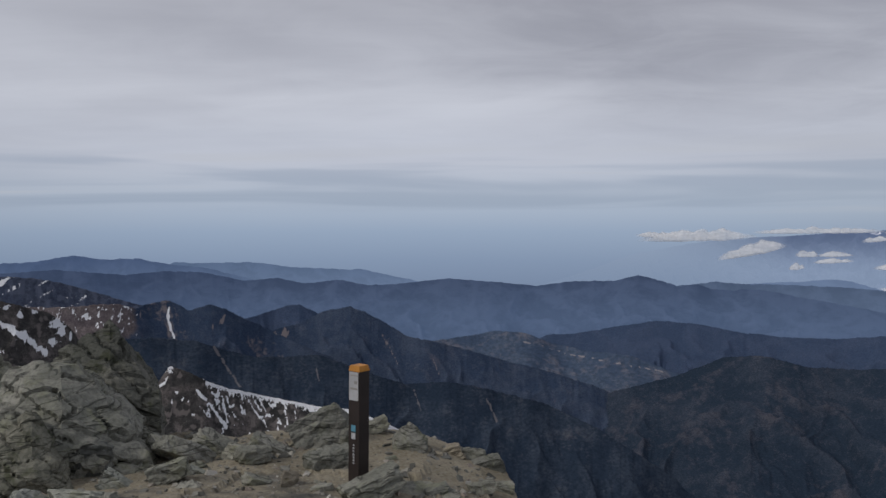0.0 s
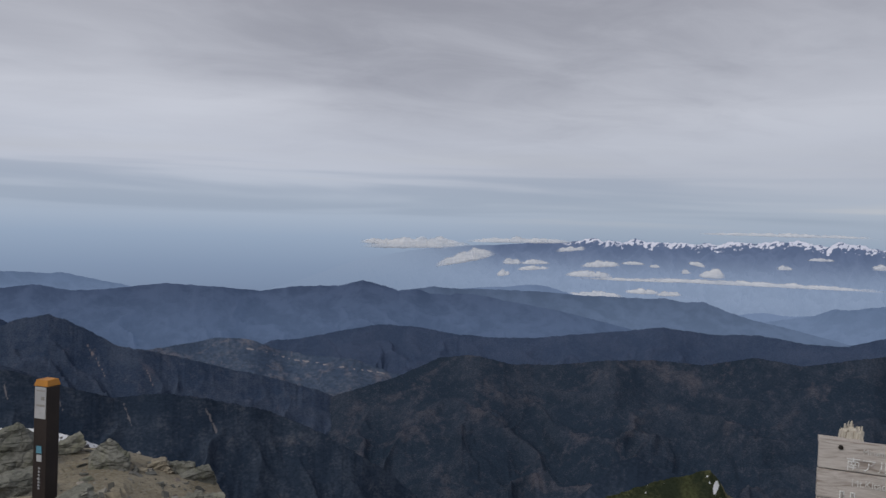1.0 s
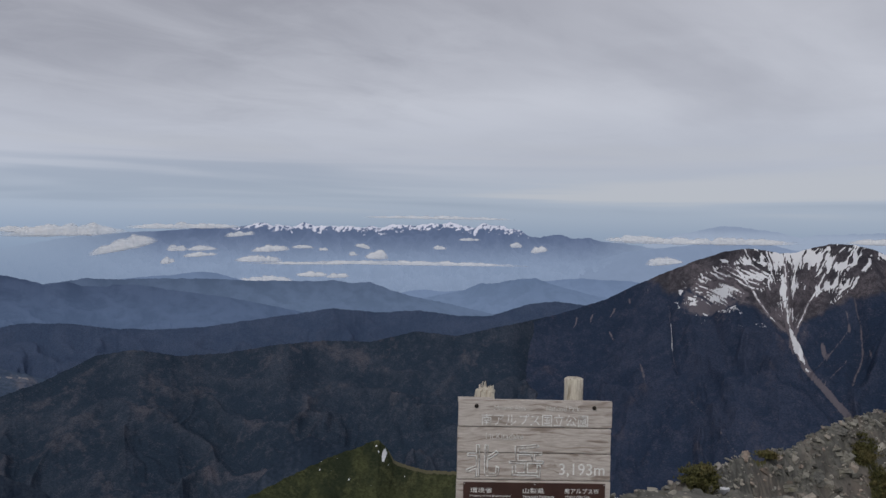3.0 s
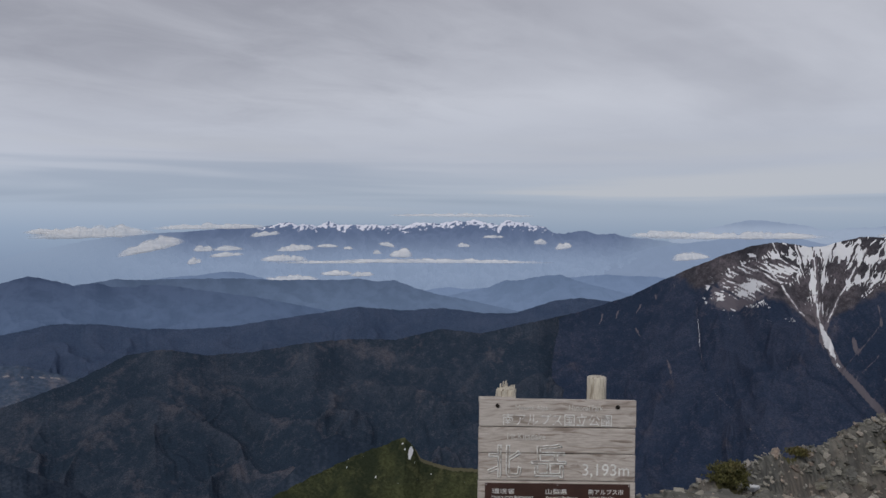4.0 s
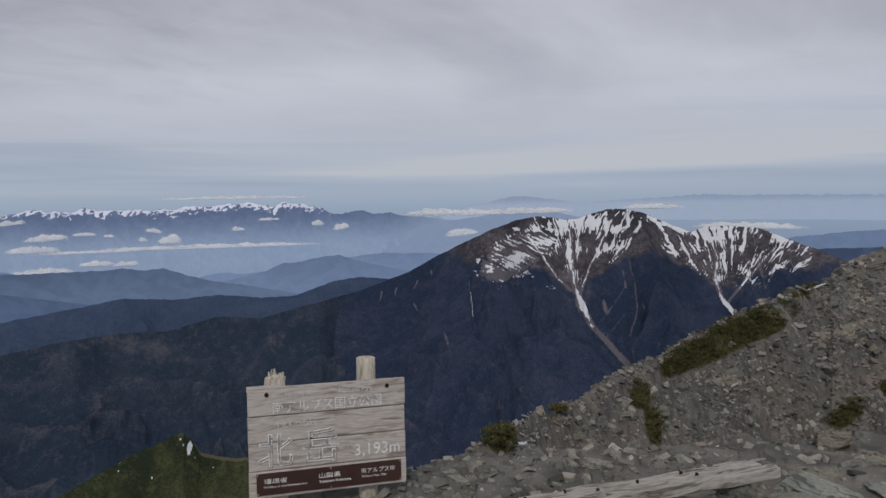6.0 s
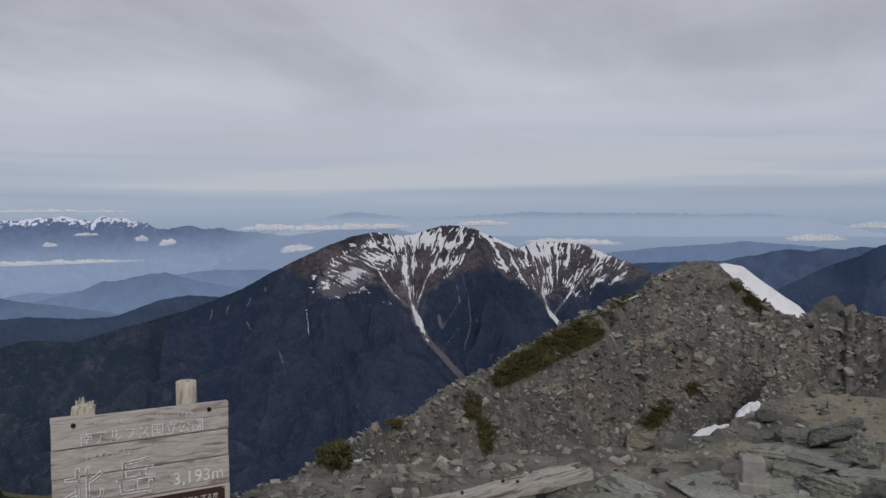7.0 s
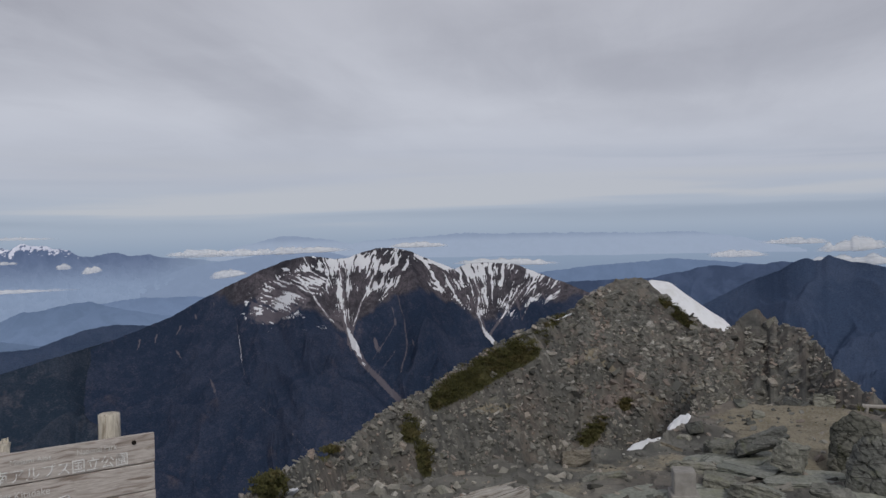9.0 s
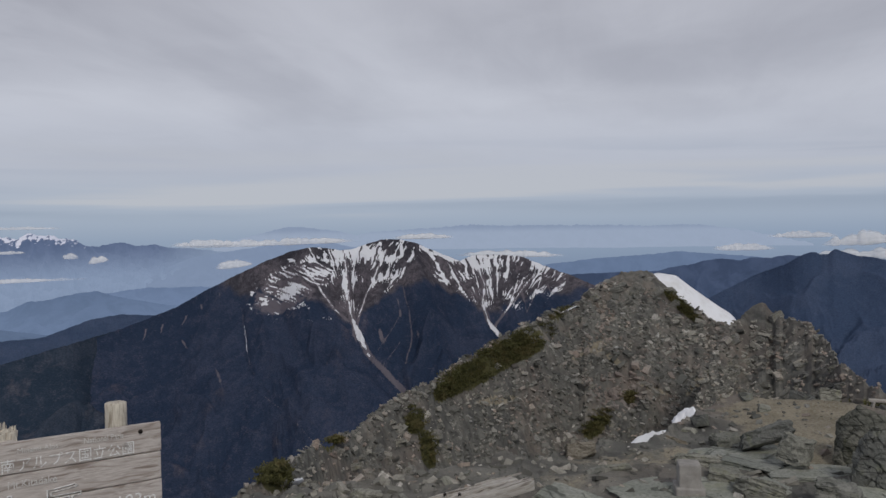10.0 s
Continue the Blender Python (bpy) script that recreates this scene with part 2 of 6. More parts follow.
    col = n.mix(n.step(n.math("ADD", snow_a, n.math("ADD", n.math("MULTIPLY", n.math("SUBTRACT", g, 0.5), ragged), n.math("MULTIPLY", n.math("SUBTRACT", g3, 0.5), 0.35))), 0.42, 0.58), col, snow)
    finish(n, col, 1.0, g, 0.4, 4.0, 0.0)
    return m


def rock_material(name, base, pale, dark, lichen=(0.30, 0.30, 0.20), scale=1.0, lichen_amount=0.5):
    m, n = material(name)
    p = n.add("ShaderNodeNewGeometry").outputs["Position"]
    rnd = n.add("ShaderNodeObjectInfo").outputs["Random"]
    p = n.vec("ADD", p, n.add("ShaderNodeCombineXYZ", {0: n.math("MULTIPLY", rnd, 37.0), 1: n.math("MULTIPLY", rnd, 11.0), 2: 0.0}).outputs[0])
    big = n.noise(p, 2.2 * scale, 5.0, 0.6, 0.4)
    fine = n.noise(p, 38.0 * scale, 5.0, 0.7)
    layers = n.noise(n.add("ShaderNodeMapping", {"Vector": p, "Rotation": (0.5, 0.35, 0.2), "Scale": (2.0, 2.0, 16.0)}).outputs[0], 1.6 * scale, 5.0, 0.65, 0.6)
    col = n.mix(n.step(big, 0.34, 0.66), base, pale)
    col = n.mix(n.step(layers, 0.54, 0.74, 0.0, 0.4), col, dark)
    col = n.mix(n.step(fine, 0.30, 0.62, 0.65, 0.0), col, dark)
    moss = n.noise(n.vec("ADD", p, (5.0, 3.0, 8.0)), 5.5 * scale, 6.0, 0.7, 0.5)
    col = n.mix(n.math("MULTIPLY", n.step(moss, 0.52, 0.68), lichen_amount), col, lichen)
    col = n.mix(1.0, col, n.mix(rnd, (0.80, 0.80, 0.82), (1.15, 1.13, 1.08)), "MULTIPLY")
    seams = n.noise(n.add("ShaderNodeMapping", {"Vector": p, "Rotation": (0.62, 0.30, 0.2), "Scale": (1.0, 1.0, 7.0)}).outputs[0], 1.5 * scale, 3.0, 0.5, 0.9)
    crack = n.step(n.math("ABSOLUTE", n.math("SUBTRACT", seams, 0.5)), 0.0, 0.018)
    col = n.mix(n.step(crack, 0.0, 1.0, 0.30, 1.0), tuple(c * 0.4 for c in dark), col)
    relief = n.math("ADD", n.math("ADD", n.math("MULTIPLY", fine, 0.35), n.math("MULTIPLY", layers, 0.7)), n.math("MULTIPLY", crack, 0.5))
    finish(n, col, 0.92, relief, 0.5, 0.02 / scale, 0.2)
    return m


def ground_material():
    """Summit ground: soil and grit between stones, rubble farther out, woods far below."""
    m, n = material("summit_ground")
    p = n.add("ShaderNodeNewGeometry").outputs["Position"]
    soil_a = n.attribute("soil")
    low_a = n.attribute("low")
    green_a = n.attribute("green")
    joint_a = n.attribute("joint")
    tone_a = n.attribute("tone")
    big, mid, fine = n.noise(p, 0.35, 5.0, 0.6, 0.4), n.noise(p, 3.0, 5.0, 0.65), n.noise(p, 45.0, 4.0, 0.7)
    stone = n.mix(n.step(mid, 0.36, 0.64), (0.105, 0.105, 0.098), (0.190, 0.188, 0.172))
    stone = n.mix(n.step(big, 0.44, 0.66, 0.0, 0.6), stone, (0.225, 0.185, 0.158))
    stone = n.mix(1.0, stone, n.mix(tone_a, (0.62, 0.62, 0.64), (1.22, 1.2, 1.16)), "MULTIPLY")
    # crevice shade between stones put into the colour at their joints
    stone = n.mix(n.step(joint_a, 0.0, 0.16, 0.35, 1.0), (0.055, 0.053, 0.048), stone)
    stone = n.mix(n.step(fine, 0.28, 0.60, 0.5, 0.0), stone, (0.10, 0.10, 0.09))
    grit = n.mix(n.step(mid, 0.34, 0.66), (0.200, 0.176, 0.128), (0.300, 0.268, 0.203))
    pebbles = n.add("ShaderNodeTexVoronoi", {"Vector": p, "Scale": 34.0}).outputs
    grit = n.mix(n.step(pebbles["Distance"], 0.10, 0.42, 0.55, 0.0), grit, (0.30, 0.29, 0.26))
    grit = n.mix(n.step(fine, 0.30, 0.58, 0.6, 0.0), grit, (0.10, 0.08, 0.055))
    col = n.mix(n.step(n.math("ADD", soil_a, n.math("MULTIPLY", n.math("SUBTRACT", mid, 0.5), 0.9)), 0.42, 0.60), stone, grit)
    col = n.mix(n.step(n.math("ADD", green_a, n.math("MULTIPLY", n.math("SUBTRACT", mid, 0.5), 0.8)), 0.44, 0.6), col, (0.075, 0.072, 0.032))
    far = n.noise(p, 0.02, 6.0, 0.65)
    wood = n.mix(n.step(far, 0.4, 0.6), (0.022, 0.026, 0.024), (0.050, 0.046, 0.040))
    col = n.mix(low_a, col, wood)
    relief = n.math("ADD", n.math("MULTIPLY", mid, 0.6), n.math("MULTIPLY", fine, 0.3))
    finish(n, col, 0.95, relief, 0.7, 0.03, 0.15)
    return m


def plain(name, color, rough=0.6, grain=60.0, spread=0.25, bump=0.15, specular=0.4, metal=0.0):
    """A painted or cast surface with slight wear."""
    m, n = material(name)
    p = n.add("ShaderNodeTexCoord").outputs["Object"]
    a, b = n.noise(p, grain, 4.0, 0.6), n.noise(p, grain * 0.12, 4.0, 0.6, 0.4)
    col = n.mix(n.step(b, 0.32, 0.68), tuple(c * (1 - spread) for c in color), tuple(min(1, c * (1 + spread * 0.6)) for c in color))
    col = n.mix(n.step(a, 0.58, 0.75, 0.0, 0.4), col, tuple(c * 0.6 for c in color))
    finish(n, col, rough, a, bump, 0.004, specular, metal)
    return m


def wood_material(name, pale, mid, dark, along=0, ring=1.0):
    """Weathered grey timber, its grain along one axis."""
    m, n = material(name)
    p = n.add("ShaderNodeTexCoord").outputs["Object"]
    rnd = n.add("ShaderNodeObjectInfo").outputs["Random"]
    stretch = [14.0 * ring] * 3
    stretch[along] = 1.1 * ring
    q = n.vec("ADD", p, n.add("ShaderNodeCombineXYZ", {0: n.math("MULTIPLY", rnd, 9.0), 1: n.math("MULTIPLY", rnd, 5.0), 2: n.math("MULTIPLY", rnd, 3.0)}).outputs[0])
    warp = n.add("ShaderNodeTexNoise", {"Vector": q, "Scale": 3.0, "Detail": 2.0}).outputs["Color"]
    g = n.add("ShaderNodeMapping", {"Vector": n.vec("ADD", q, n.vec("MULTIPLY", warp, (0.10, 0.10, 0.10))), "Scale": stretch}).outputs[0]
    bands = n.noise(g, 2.6, 3.0, 0.5, 0.8)
    fibre = n.noise(n.add("ShaderNodeMapping", {"Vector": q, "Scale": [s * 5 for s in stretch]}).outputs[0], 2.0, 4.0, 0.6)
    wear = n.noise(q, 4.0, 5.0, 0.6)
    col = n.ramp(bands, [(0.34, dark), (0.44, mid), (0.52, pale), (0.60, mid), (0.66, pale)])
    col = n.mix(n.step(fibre, 0.32, 0.6, 0.45, 0.0), col, dark)
    col = n.mix(n.step(wear, 0.45, 0.70, 0.0, 0.4), col, pale)
    finish(n, col, 0.85, n.math("ADD", bands, n.math("MULTIPLY", fibre, 0.5)), 0.35, 0.006, 0.2)
    return m


def snow_material():
    m, n = material("old_snow")
    p = n.add("ShaderNodeNewGeometry").outputs["Position"]
    a, b = n.noise(p, 1.2, 5.0, 0.6), n.noise(p, 14.0, 4.0, 0.6)
    col = n.mix(n.step(a, 0.40, 0.70), (0.80, 0.81, 0.84), (0.70, 0.70, 0.71))
    finish(n, col, 0.75, n.math("ADD", a, n.math("MULTIPLY", b, 0.3)), 0.4, 0.06, 0.2)
    return m


def leaf_material(name, a, b, c):
    m, n = material(name)
    p = n.add("ShaderNodeNewGeometry")
    rnd = n.add("ShaderNodeNewGeometry").outputs["Random Per Island"]
    col = n.mix(rnd, a, b)
    col = n.mix(n.step(n.noise(p.outputs["Position"], 1.3, 4.0), 0.48, 0.66, 0.0, 0.7), col, c)
    finish(n, col, 0.7, None, specular=0.15)
    return m


def cloud_material():
    m, n = material("cloud_white")
    p = n.add("ShaderNodeNewGeometry").outputs["Position"]
    col = n.mix(n.noise(p, 0.03, 4.0, 0.6), (0.52, 0.52, 0.54), (0.66, 0.65, 0.64))
    s = n.add("ShaderNodeBsdfDiffuse", {"Color": col})
    # a little emission is added to lift the clouds' shaded sides
    e = n.add("ShaderNodeEmission", {"Color": (0.13, 0.14, 0.16), "Strength": 1.0})
    body = n.add("ShaderNodeAddShader", {0: s.outputs[0], 1: e.outputs[0]})
    thin = n.noise(n.vec("MULTIPLY", p, (0.6, 0.6, 2.4)), 0.014, 3.0, 0.55, 0.6)
    dense = n.math("ADD", n.attribute("dense"), n.math("MULTIPLY", n.math("SUBTRACT", thin, 0.5), 1.5))
    veil = n.add("ShaderNodeMixShader", {0: n.step(dense, 0.0, 1.40, 0.0, 0.78), 1: n.add("ShaderNodeBsdfTransparent").outputs[0], 2: body.outputs[0]})
    n.add("ShaderNodeOutputMaterial", {"Surface": veil.outputs[0]})
    return m


M_ROCK = rock_material("schist", (0.200, 0.204, 0.176), (0.315, 0.312, 0.275), (0.075, 0.078, 0.068), (0.22, 0.228, 0.14))
M_ROCK_DARK = rock_material("dark_schist", (0.105, 0.11, 0.105), (0.18, 0.185, 0.175), (0.05, 0.05, 0.047), (0.17, 0.18, 0.12))
M_ROCK_BROWN = rock_material("ochre_schist", (0.215, 0.195, 0.155), (0.30, 0.275, 0.225), (0.11, 0.09, 0.065), (0.27, 0.25, 0.14))
M_ROCK_MOSS = rock_material("mossy_schist", (0.11, 0.113, 0.095), (0.22, 0.215, 0.18), (0.045, 0.048, 0.040), (0.055, 0.060, 0.034), lichen_amount=0.9)
M_SLAB = rock_material("green_schist", (0.25, 0.265, 0.235), (0.36, 0.37, 0.335), (0.12, 0.13, 0.112), (0.27, 0.28, 0.19))
M_CRAG = rock_material("crag_schist", (0.175, 0.175, 0.162), (0.265, 0.258, 0.235), (0.07, 0.07, 0.065), (0.20, 0.19, 0.13), scale=0.35)
M_GROUND = ground_material()
M_SNOW = snow_material()
M_BOARD = wood_material("weathered_board", (0.56, 0.52, 0.49), (0.455, 0.41, 0.38), (0.25, 0.208, 0.18), 0)
M_LOG = wood_material("weathered_log", (0.60, 0.56, 0.48), (0.50, 0.455, 0.38), (0.28, 0.24, 0.19), 2)
M_BEAM = wood_material("grey_beam", (0.47, 0.445, 0.41), (0.36, 0.335, 0.30), (0.13, 0.11, 0.09), 0)


def flaked_material(name, paint, wood, cut):
    """Old paint in cut letters, worn through to the wood in places."""
    m, n = material(name)
    p = n.add("ShaderNodeTexCoord").outputs["Object"]
    a, b = n.noise(n.vec("MULTIPLY", p, (0.5, 1.0, 1.0)), 55.0, 5.0, 0.65), n.noise(p, 14.0, 3.0, 0.6)
    worn = n.step(n.math("ADD", n.math("MULTIPLY", a, 0.6), n.math("MULTIPLY", b, 0.4)), cut - 0.04, cut + 0.04)
    finish(n, n.mix(worn, paint, wood), 0.85, a, 0.3, 0.003, 0.2)
    return m


M_WHITE = plain("flaking_white_paint", (0.76, 0.76, 0.75), 0.8, 220.0, 0.2)
M_WORN = flaked_material("worn_white_paint", (0.74, 0.74, 0.73), (0.44, 0.41, 0.39), 0.53)
M_FADED = flaked_material("faded_white_paint", (0.64, 0.63, 0.61), (0.45, 0.42, 0.40), 0.55)
M_PLATE = plain("brown_enamel", (0.055, 0.027, 0.022), 0.45, 40.0, 0.2)
M_BOLT = plain("rusty_steel", (0.035, 0.028, 0.024), 0.6, 90.0, 0.3, metal=0.6)
M_POST = plain("dark_brown_post", (0.030, 0.021, 0.018), 0.55, 50.0, 0.25)
M_CAP = plain("orange_cap", (0.50, 0.21, 0.025), 0.5, 60.0, 0.2)
M_LABEL = plain("white_label", (0.44, 0.44, 0.45), 0.5, 70.0, 0.15)
M_BLUE = plain("blue_label", (0.10, 0.27, 0.36), 0.5, 70.0, 0.15)
M_STONE = plain("cut_granite", (0.30, 0.285, 0.265), 0.9, 120.0, 0.2, 0.3)
M_PINE = leaf_material("creeping_pine", (0.050, 0.055, 0.022), (0.125, 0.118, 0.045), (0.150, 0.118, 0.055))
M_CLOUD = cloud_material()


# ---------------------------------------------------------------- the ground sheet
EDGE_AZ = [-250, -180, -130, -115, -105, -99, -96, -93, -85, -70, -62, -54, -47, -42, -12, -8, -5.5, -2, 8, 20, 29, 40, 110]
EDGE_R = [6, 7, 9, 9.5, 9.6, 8.4, 7.4, 6.4, 6.0, 5.4, 5.2, 5.1, 4.5, 3.3, 3.3, 3.9, 5.2, 5.3, 5.5, 5.9, 6.8, 8, 6]
FLAT_AZ = [-250, -180, -110, -95, -75, -50, -30, -10, 0, 30, 110]
FLAT_Z = [0.0, 0.0, -0.15, -0.22, -0.27, -0.28, -0.15, 0.05, 0.14, 0.16, 0.0]
# the knoll beyond the saddle, along its crest: bearing, angle of sight, distance
KNOLL = np.array([(-58, -21.5, 16), (-62.6, -18.5, 18), (-64.6, -17.5, 19), (-66.7, -16.3, 21), (-69.6, -15.4, 24), (-71.3, -14.4, 26), (-73.8, -12.7, 28), (-76.4, -11.6, 31), (-79.4, -9.7, 35),
                  (-81.1, -8.8, 37), (-84.5, -6.95, 42), (-86.6, -6.3, 45), (-88.2, -5.1, 47), (-89.4, -4.3, 49), (-91.1, -3.65, 50), (-92.2, -3.75, 50), (-93, -4.3, 50),
                  (-94.6, -5.7, 49), (-96.5, -6.9, 48), (-98, -7.6, 47), (-103, -9.5, 46), (-112, -16, 44)])
TOWER = np.array([(-95.4, -13.0, 31), (-96.5, -10.0, 34), (-97.8, -7.9, 36), (-98.3, -6.7, 37), (-99.1, -6.15, 38), (-99.8, -5.75, 38), (-100.4, -6.3, 38), (-101.2, -6.75, 37), (-102.3, -6.9, 36), (-103.3, -7.6, 35),
                  (-104, -8.3, 34), (-104.7, -9.6, 32), (-106.7, -10.8, 30), (-110, -14, 28)])


# the summit outcrop, in the same way
OUTCROP_CREST = np.array([(36, -9.5, 6.4), (31, -10.0, 6.2), (27, -10.6, 5.9), (24.3, -10.4, 6.1), (22.4, -9.8, 6.2), (20.6, -11.5, 6.0), (19.2, -14.2, 5.8), (18.2, -15.2, 5.6), (15, -15.8, 5.3), (11, -16.0, 5.2), (8.5, -14.8, 5.2), (7.2, -14.6, 5.2), (6.2, -15.6, 5.2), (4.0, -16.4, 5.2), (1, -17.5, 5.1)])


def spur(table, az, r, near, far, notch, seed):
    """Height of a rocky crest that follows a table of bearings, angles and distances."""
    t = table[table[:, 0].argsort()]
    el = np.interp(az, t[:, 0], t[:, 1]) + notch * fbm(az * 1.3, az * 0 + 3.3, 5, 0.6, seed)
    rc = np.interp(az, t[:, 0], t[:, 2])
    zc = EYE.z + rc * np.tan(np.radians(el))
    d = rc - r
    face = np.where(d > 0, d * near, -d * far)
    out = zc - face
    lost = (az < t[0, 0]) | (az > t[-1, 0])
    return np.where(lost, -900.0, out), d


def ground_height(az, r):
    """Height of the ground and what covers it, at a bearing (degrees) and distance from the eye's foot."""
    az, r = np.broadcast_arrays(np.asarray(az, float), np.asarray(r, float))
    X, Y = at(az, r)
    edge = np.interp(az, EDGE_AZ, EDGE_R) + 0.35 * fbm(az * 0.16, az * 0 + 1.7, 4, 0.55, 3)
    edge = np.where(az < -98, np.minimum(edge, 8.05 + 0.35 * np.clip((az + 101) / 3, 0, 1)), edge)
    flat = np.interp(az, FLAT_AZ, FLAT_Z) + 0.05 * fbm(X * 0.9, Y * 0.9, 3, 0.5, 5)
    left = np.clip((az + 30) / 20, 0, 1) * np.clip((110 - az) / 40, 0, 1)
    flat = flat - left * (0.095 * np.maximum(r - 3.75, 0) + 0.02 * np.maximum(-az, 0))
    flat = flat * np.clip((r - 0.8) / 2.2, 0, 1)
    over = np.maximum(r - edge, 0)
    crop, dc = spur(OUTCROP_CREST, az, r, 0.62, 1.2, 0.25, 61)
    c1, e1 = blocks(X * 2.3 + 0.8 * Y, Y * 2.3 - 0.5 * X, 12)
    c2, e2 = blocks(X * 6.5, Y * 6.5, 15)
    away = np.clip(np.abs(dc) / 0.25, 0.12, 1)
    crop = crop + (0.19 * c1 + 0.045 * c2) * away * np.where(dc < 0, 0.3, 1) - 0.05 * away
    home = flat - 0.75 * over - 0.25 * over * np.clip(over / 3, 0, 1)
    bedrock = crop > home
    home = np.maximum(home, crop)
    knoll, dk = spur(KNOLL, az, r, 0.55, 0.8, 0.35, 21)
    tower, dt = spur(TOWER, az, r, 0.75, 0.9, 0.5, 25)
    rough = 1.5 * (ridged(X * 0.17, Y * 0.17, 4, 0.5, 8) - 0.50)
    knoll = knoll + np.where(np.abs(dk) < 1.2, 0.25, 1.0) * rough * np.clip(np.abs(dk) / 3, 0, 1) - np.where(np.abs(dk) < 1.0, 0.0, 0.15)
    tower = tower + 0.8 * rough * np.clip(np.abs(dt) / 2, 0, 1)
    lower = np.maximum(knoll, tower)
    z = np.maximum(home, lower)
    on_knoll = lower > home
    valley = -560 + 30 * fbm(X * 0.002, Y * 0.002, 4, 0.5, 11)
    z = np.maximum(z, valley)
    # stones in the surface, larger farther off
    near = ~on_knoll & (r < 14)
    h1, j1 = blocks(X * 5.5, Y * 5.5, 3)
    h2, j2 = blocks(X * 1.7, Y * 1.7, 8)
    k1, q1 = blocks(X * 0.55 + 0.2 * Y, Y * 0.55, 5)
    k2, q2 = blocks(X * 2.1, Y * 2.1, 9)
    stony = np.clip(0.5 + 1.6 * fbm(X * 0.55, Y * 0.55, 3, 0.5, 14), 0, 1)
    trail = np.exp(-((az + 103) / 4.5) ** 2 - ((r - 8.0) / 1.3) ** 2)
    soil = np.where(near, np.clip(0.25 + 0.55 * left - 0.5 * (stony - 0.5) + 0.9 * trail, 0, 1), 0.0)
    soil = np.where(bedrock, np.clip(soil - 0.75, 0, 1), soil)
    z = z + np.where(near, (h1 * 0.022 + h2 * 0.05 * stony) * (1 - 0.75 * soil), 0)
    crag = np.clip(0.35 + 1.3 * fbm(X * 0.09 + 4, Y * 0.09, 3, 0.5, 31), 0, 1)
    z = z + np.where(on_knoll & (r < 75), k1 * 0.10 * crag + k2 * 0.045, 0)
    low = np.clip((r - 70) / 60, 0, 1)
    joint = np.where(near, np.where(bedrock, np.minimum(e1 * 1.6, e2 + 0.25), np.minimum(j1, j2 * 1.5 + (1 - stony))), np.minimum(q2, q1 * 2.5 + 0.1))
    # knoll ground toned down so the gaps in its rubble look shaded
    tone = np.where(near, np.where(bedrock, 0.55 + 0.35 * c1 + 0.25 * c2, 0.5 + 0.45 * h1), 0.22 + 0.4 * k2 + 0.3 * k1)
    green = np.zeros(z.shape)
    if r.max() > 15:
        el = np.degrees(np.arctan2(z - EYE.z, r))
        # trodden scree: the path over the shoulder and down to the saddle
        for a0, e0, wa, we, turn in TRODDEN:
            da, de = (az - a0), (el - e0)
            u, v = da * math.cos(turn) - de * math.sin(turn), da * math.sin(turn) + de * math.cos(turn)
            soil = np.maximum(soil, np.where(on_knoll, np.clip(1.25 - (u / wa) ** 2 - (v / we) ** 2, 0, 0.8), 0))
        for a0, e0, wa, we, turn in GREEN:
            da, de = (az - a0), (el - e0)
            u, v = da * math.cos(turn) - de * math.sin(turn), da * math.sin(turn) + de * math.cos(turn)
            green = np.maximum(green, np.where(on_knoll, np.clip(1.35 - (u / wa) ** 2 - (v / we) ** 2 + 0.6 * fbm(X * 0.45, Y * 0.45, 3, 0.55, 19), 0, 1), 0))
    return z, {"soil": soil, "low": low, "green": green, "joint": np.where(low > 0, 1.0, joint), "tone": np.clip(tone, 0, 1)}


# creeping pine on the knoll: bearing, angle, half widths, turn
GREEN = [(-80.8, -10.5, 3.7, 1.05, 0.55), (-83.4, -9.1, 2.4, 0.95, 0.5), (-78.2, -11.9, 1.9, 0.75, 0.6), (-75.2, -14.6, 0.7, 0.9, 0.0), (-76.2, -16.6, 0.55, 1.3, 0.2), (-65.4, -17.8, 1.1, 0.9, 0.0), (-69.0, -15.9, 0.6, 0.5, 0.0),
         (-88.7, -14.7, 1.3, 0.55, 0.75), (-91.0, -12.8, 0.5, 0.35, 0.3), (-94.6, -6.3, 1.6, 0.3, -0.75), (-86.0, -6.9, 0.9, 0.28, 0.5)]


TRODDEN = [(-88.6, -9.2, 0.9, 0.5, 0.3), (-90.0, -10.1, 1.0, 0.3, -0.6), (-86.9, -10.1, 1.2, 0.2, 0.5), (-92.6, -12.0, 1.6, 0.22, -0.35), (-95.7, -11.4, 1.5, 0.35, 0.8), (-97.9, -12.5, 1.2, 0.5, 0.2), (-81.4, -13.0, 1.8, 0.4, 0.1)]


def ground_point(az, r):
    z, _ = ground_height(np.array([az]), np.array([r]))
    x, y = at(az, r)
    return float(x), float(y), float(z[0])


def build_ground():
    az = np.concatenate([np.arange(-112, 36, 0.22), np.arange(36, 248, 4.0)])
    r = np.concatenate([np.linspace(0.02, 2.6, 14)[:-1], np.geomspace(2.6, 11, 135)[:-1], np.geomspace(11, 17, 64)[:-1], np.geomspace(17, 54, 300)[:-1], np.geomspace(54, 72, 12)[:-1], np.geomspace(72, 4900, 40)])
    A, R = np.meshgrid(az, r)
    wrapped = np.where(A > 110, A - 360, A)
    z, attrs = ground_height(wrapped, R)
    X, Y = at(A, R)
    ob = new("ground", sheet_mesh("ground", X, Y, z, attrs, wrap=True, smooth=False))
    ob.data.materials.append(M_GROUND)
    tagged(ob, "stony grey-brown mountain summit ground falling away to wooded valleys", "ground", kind="structure")


build_ground()


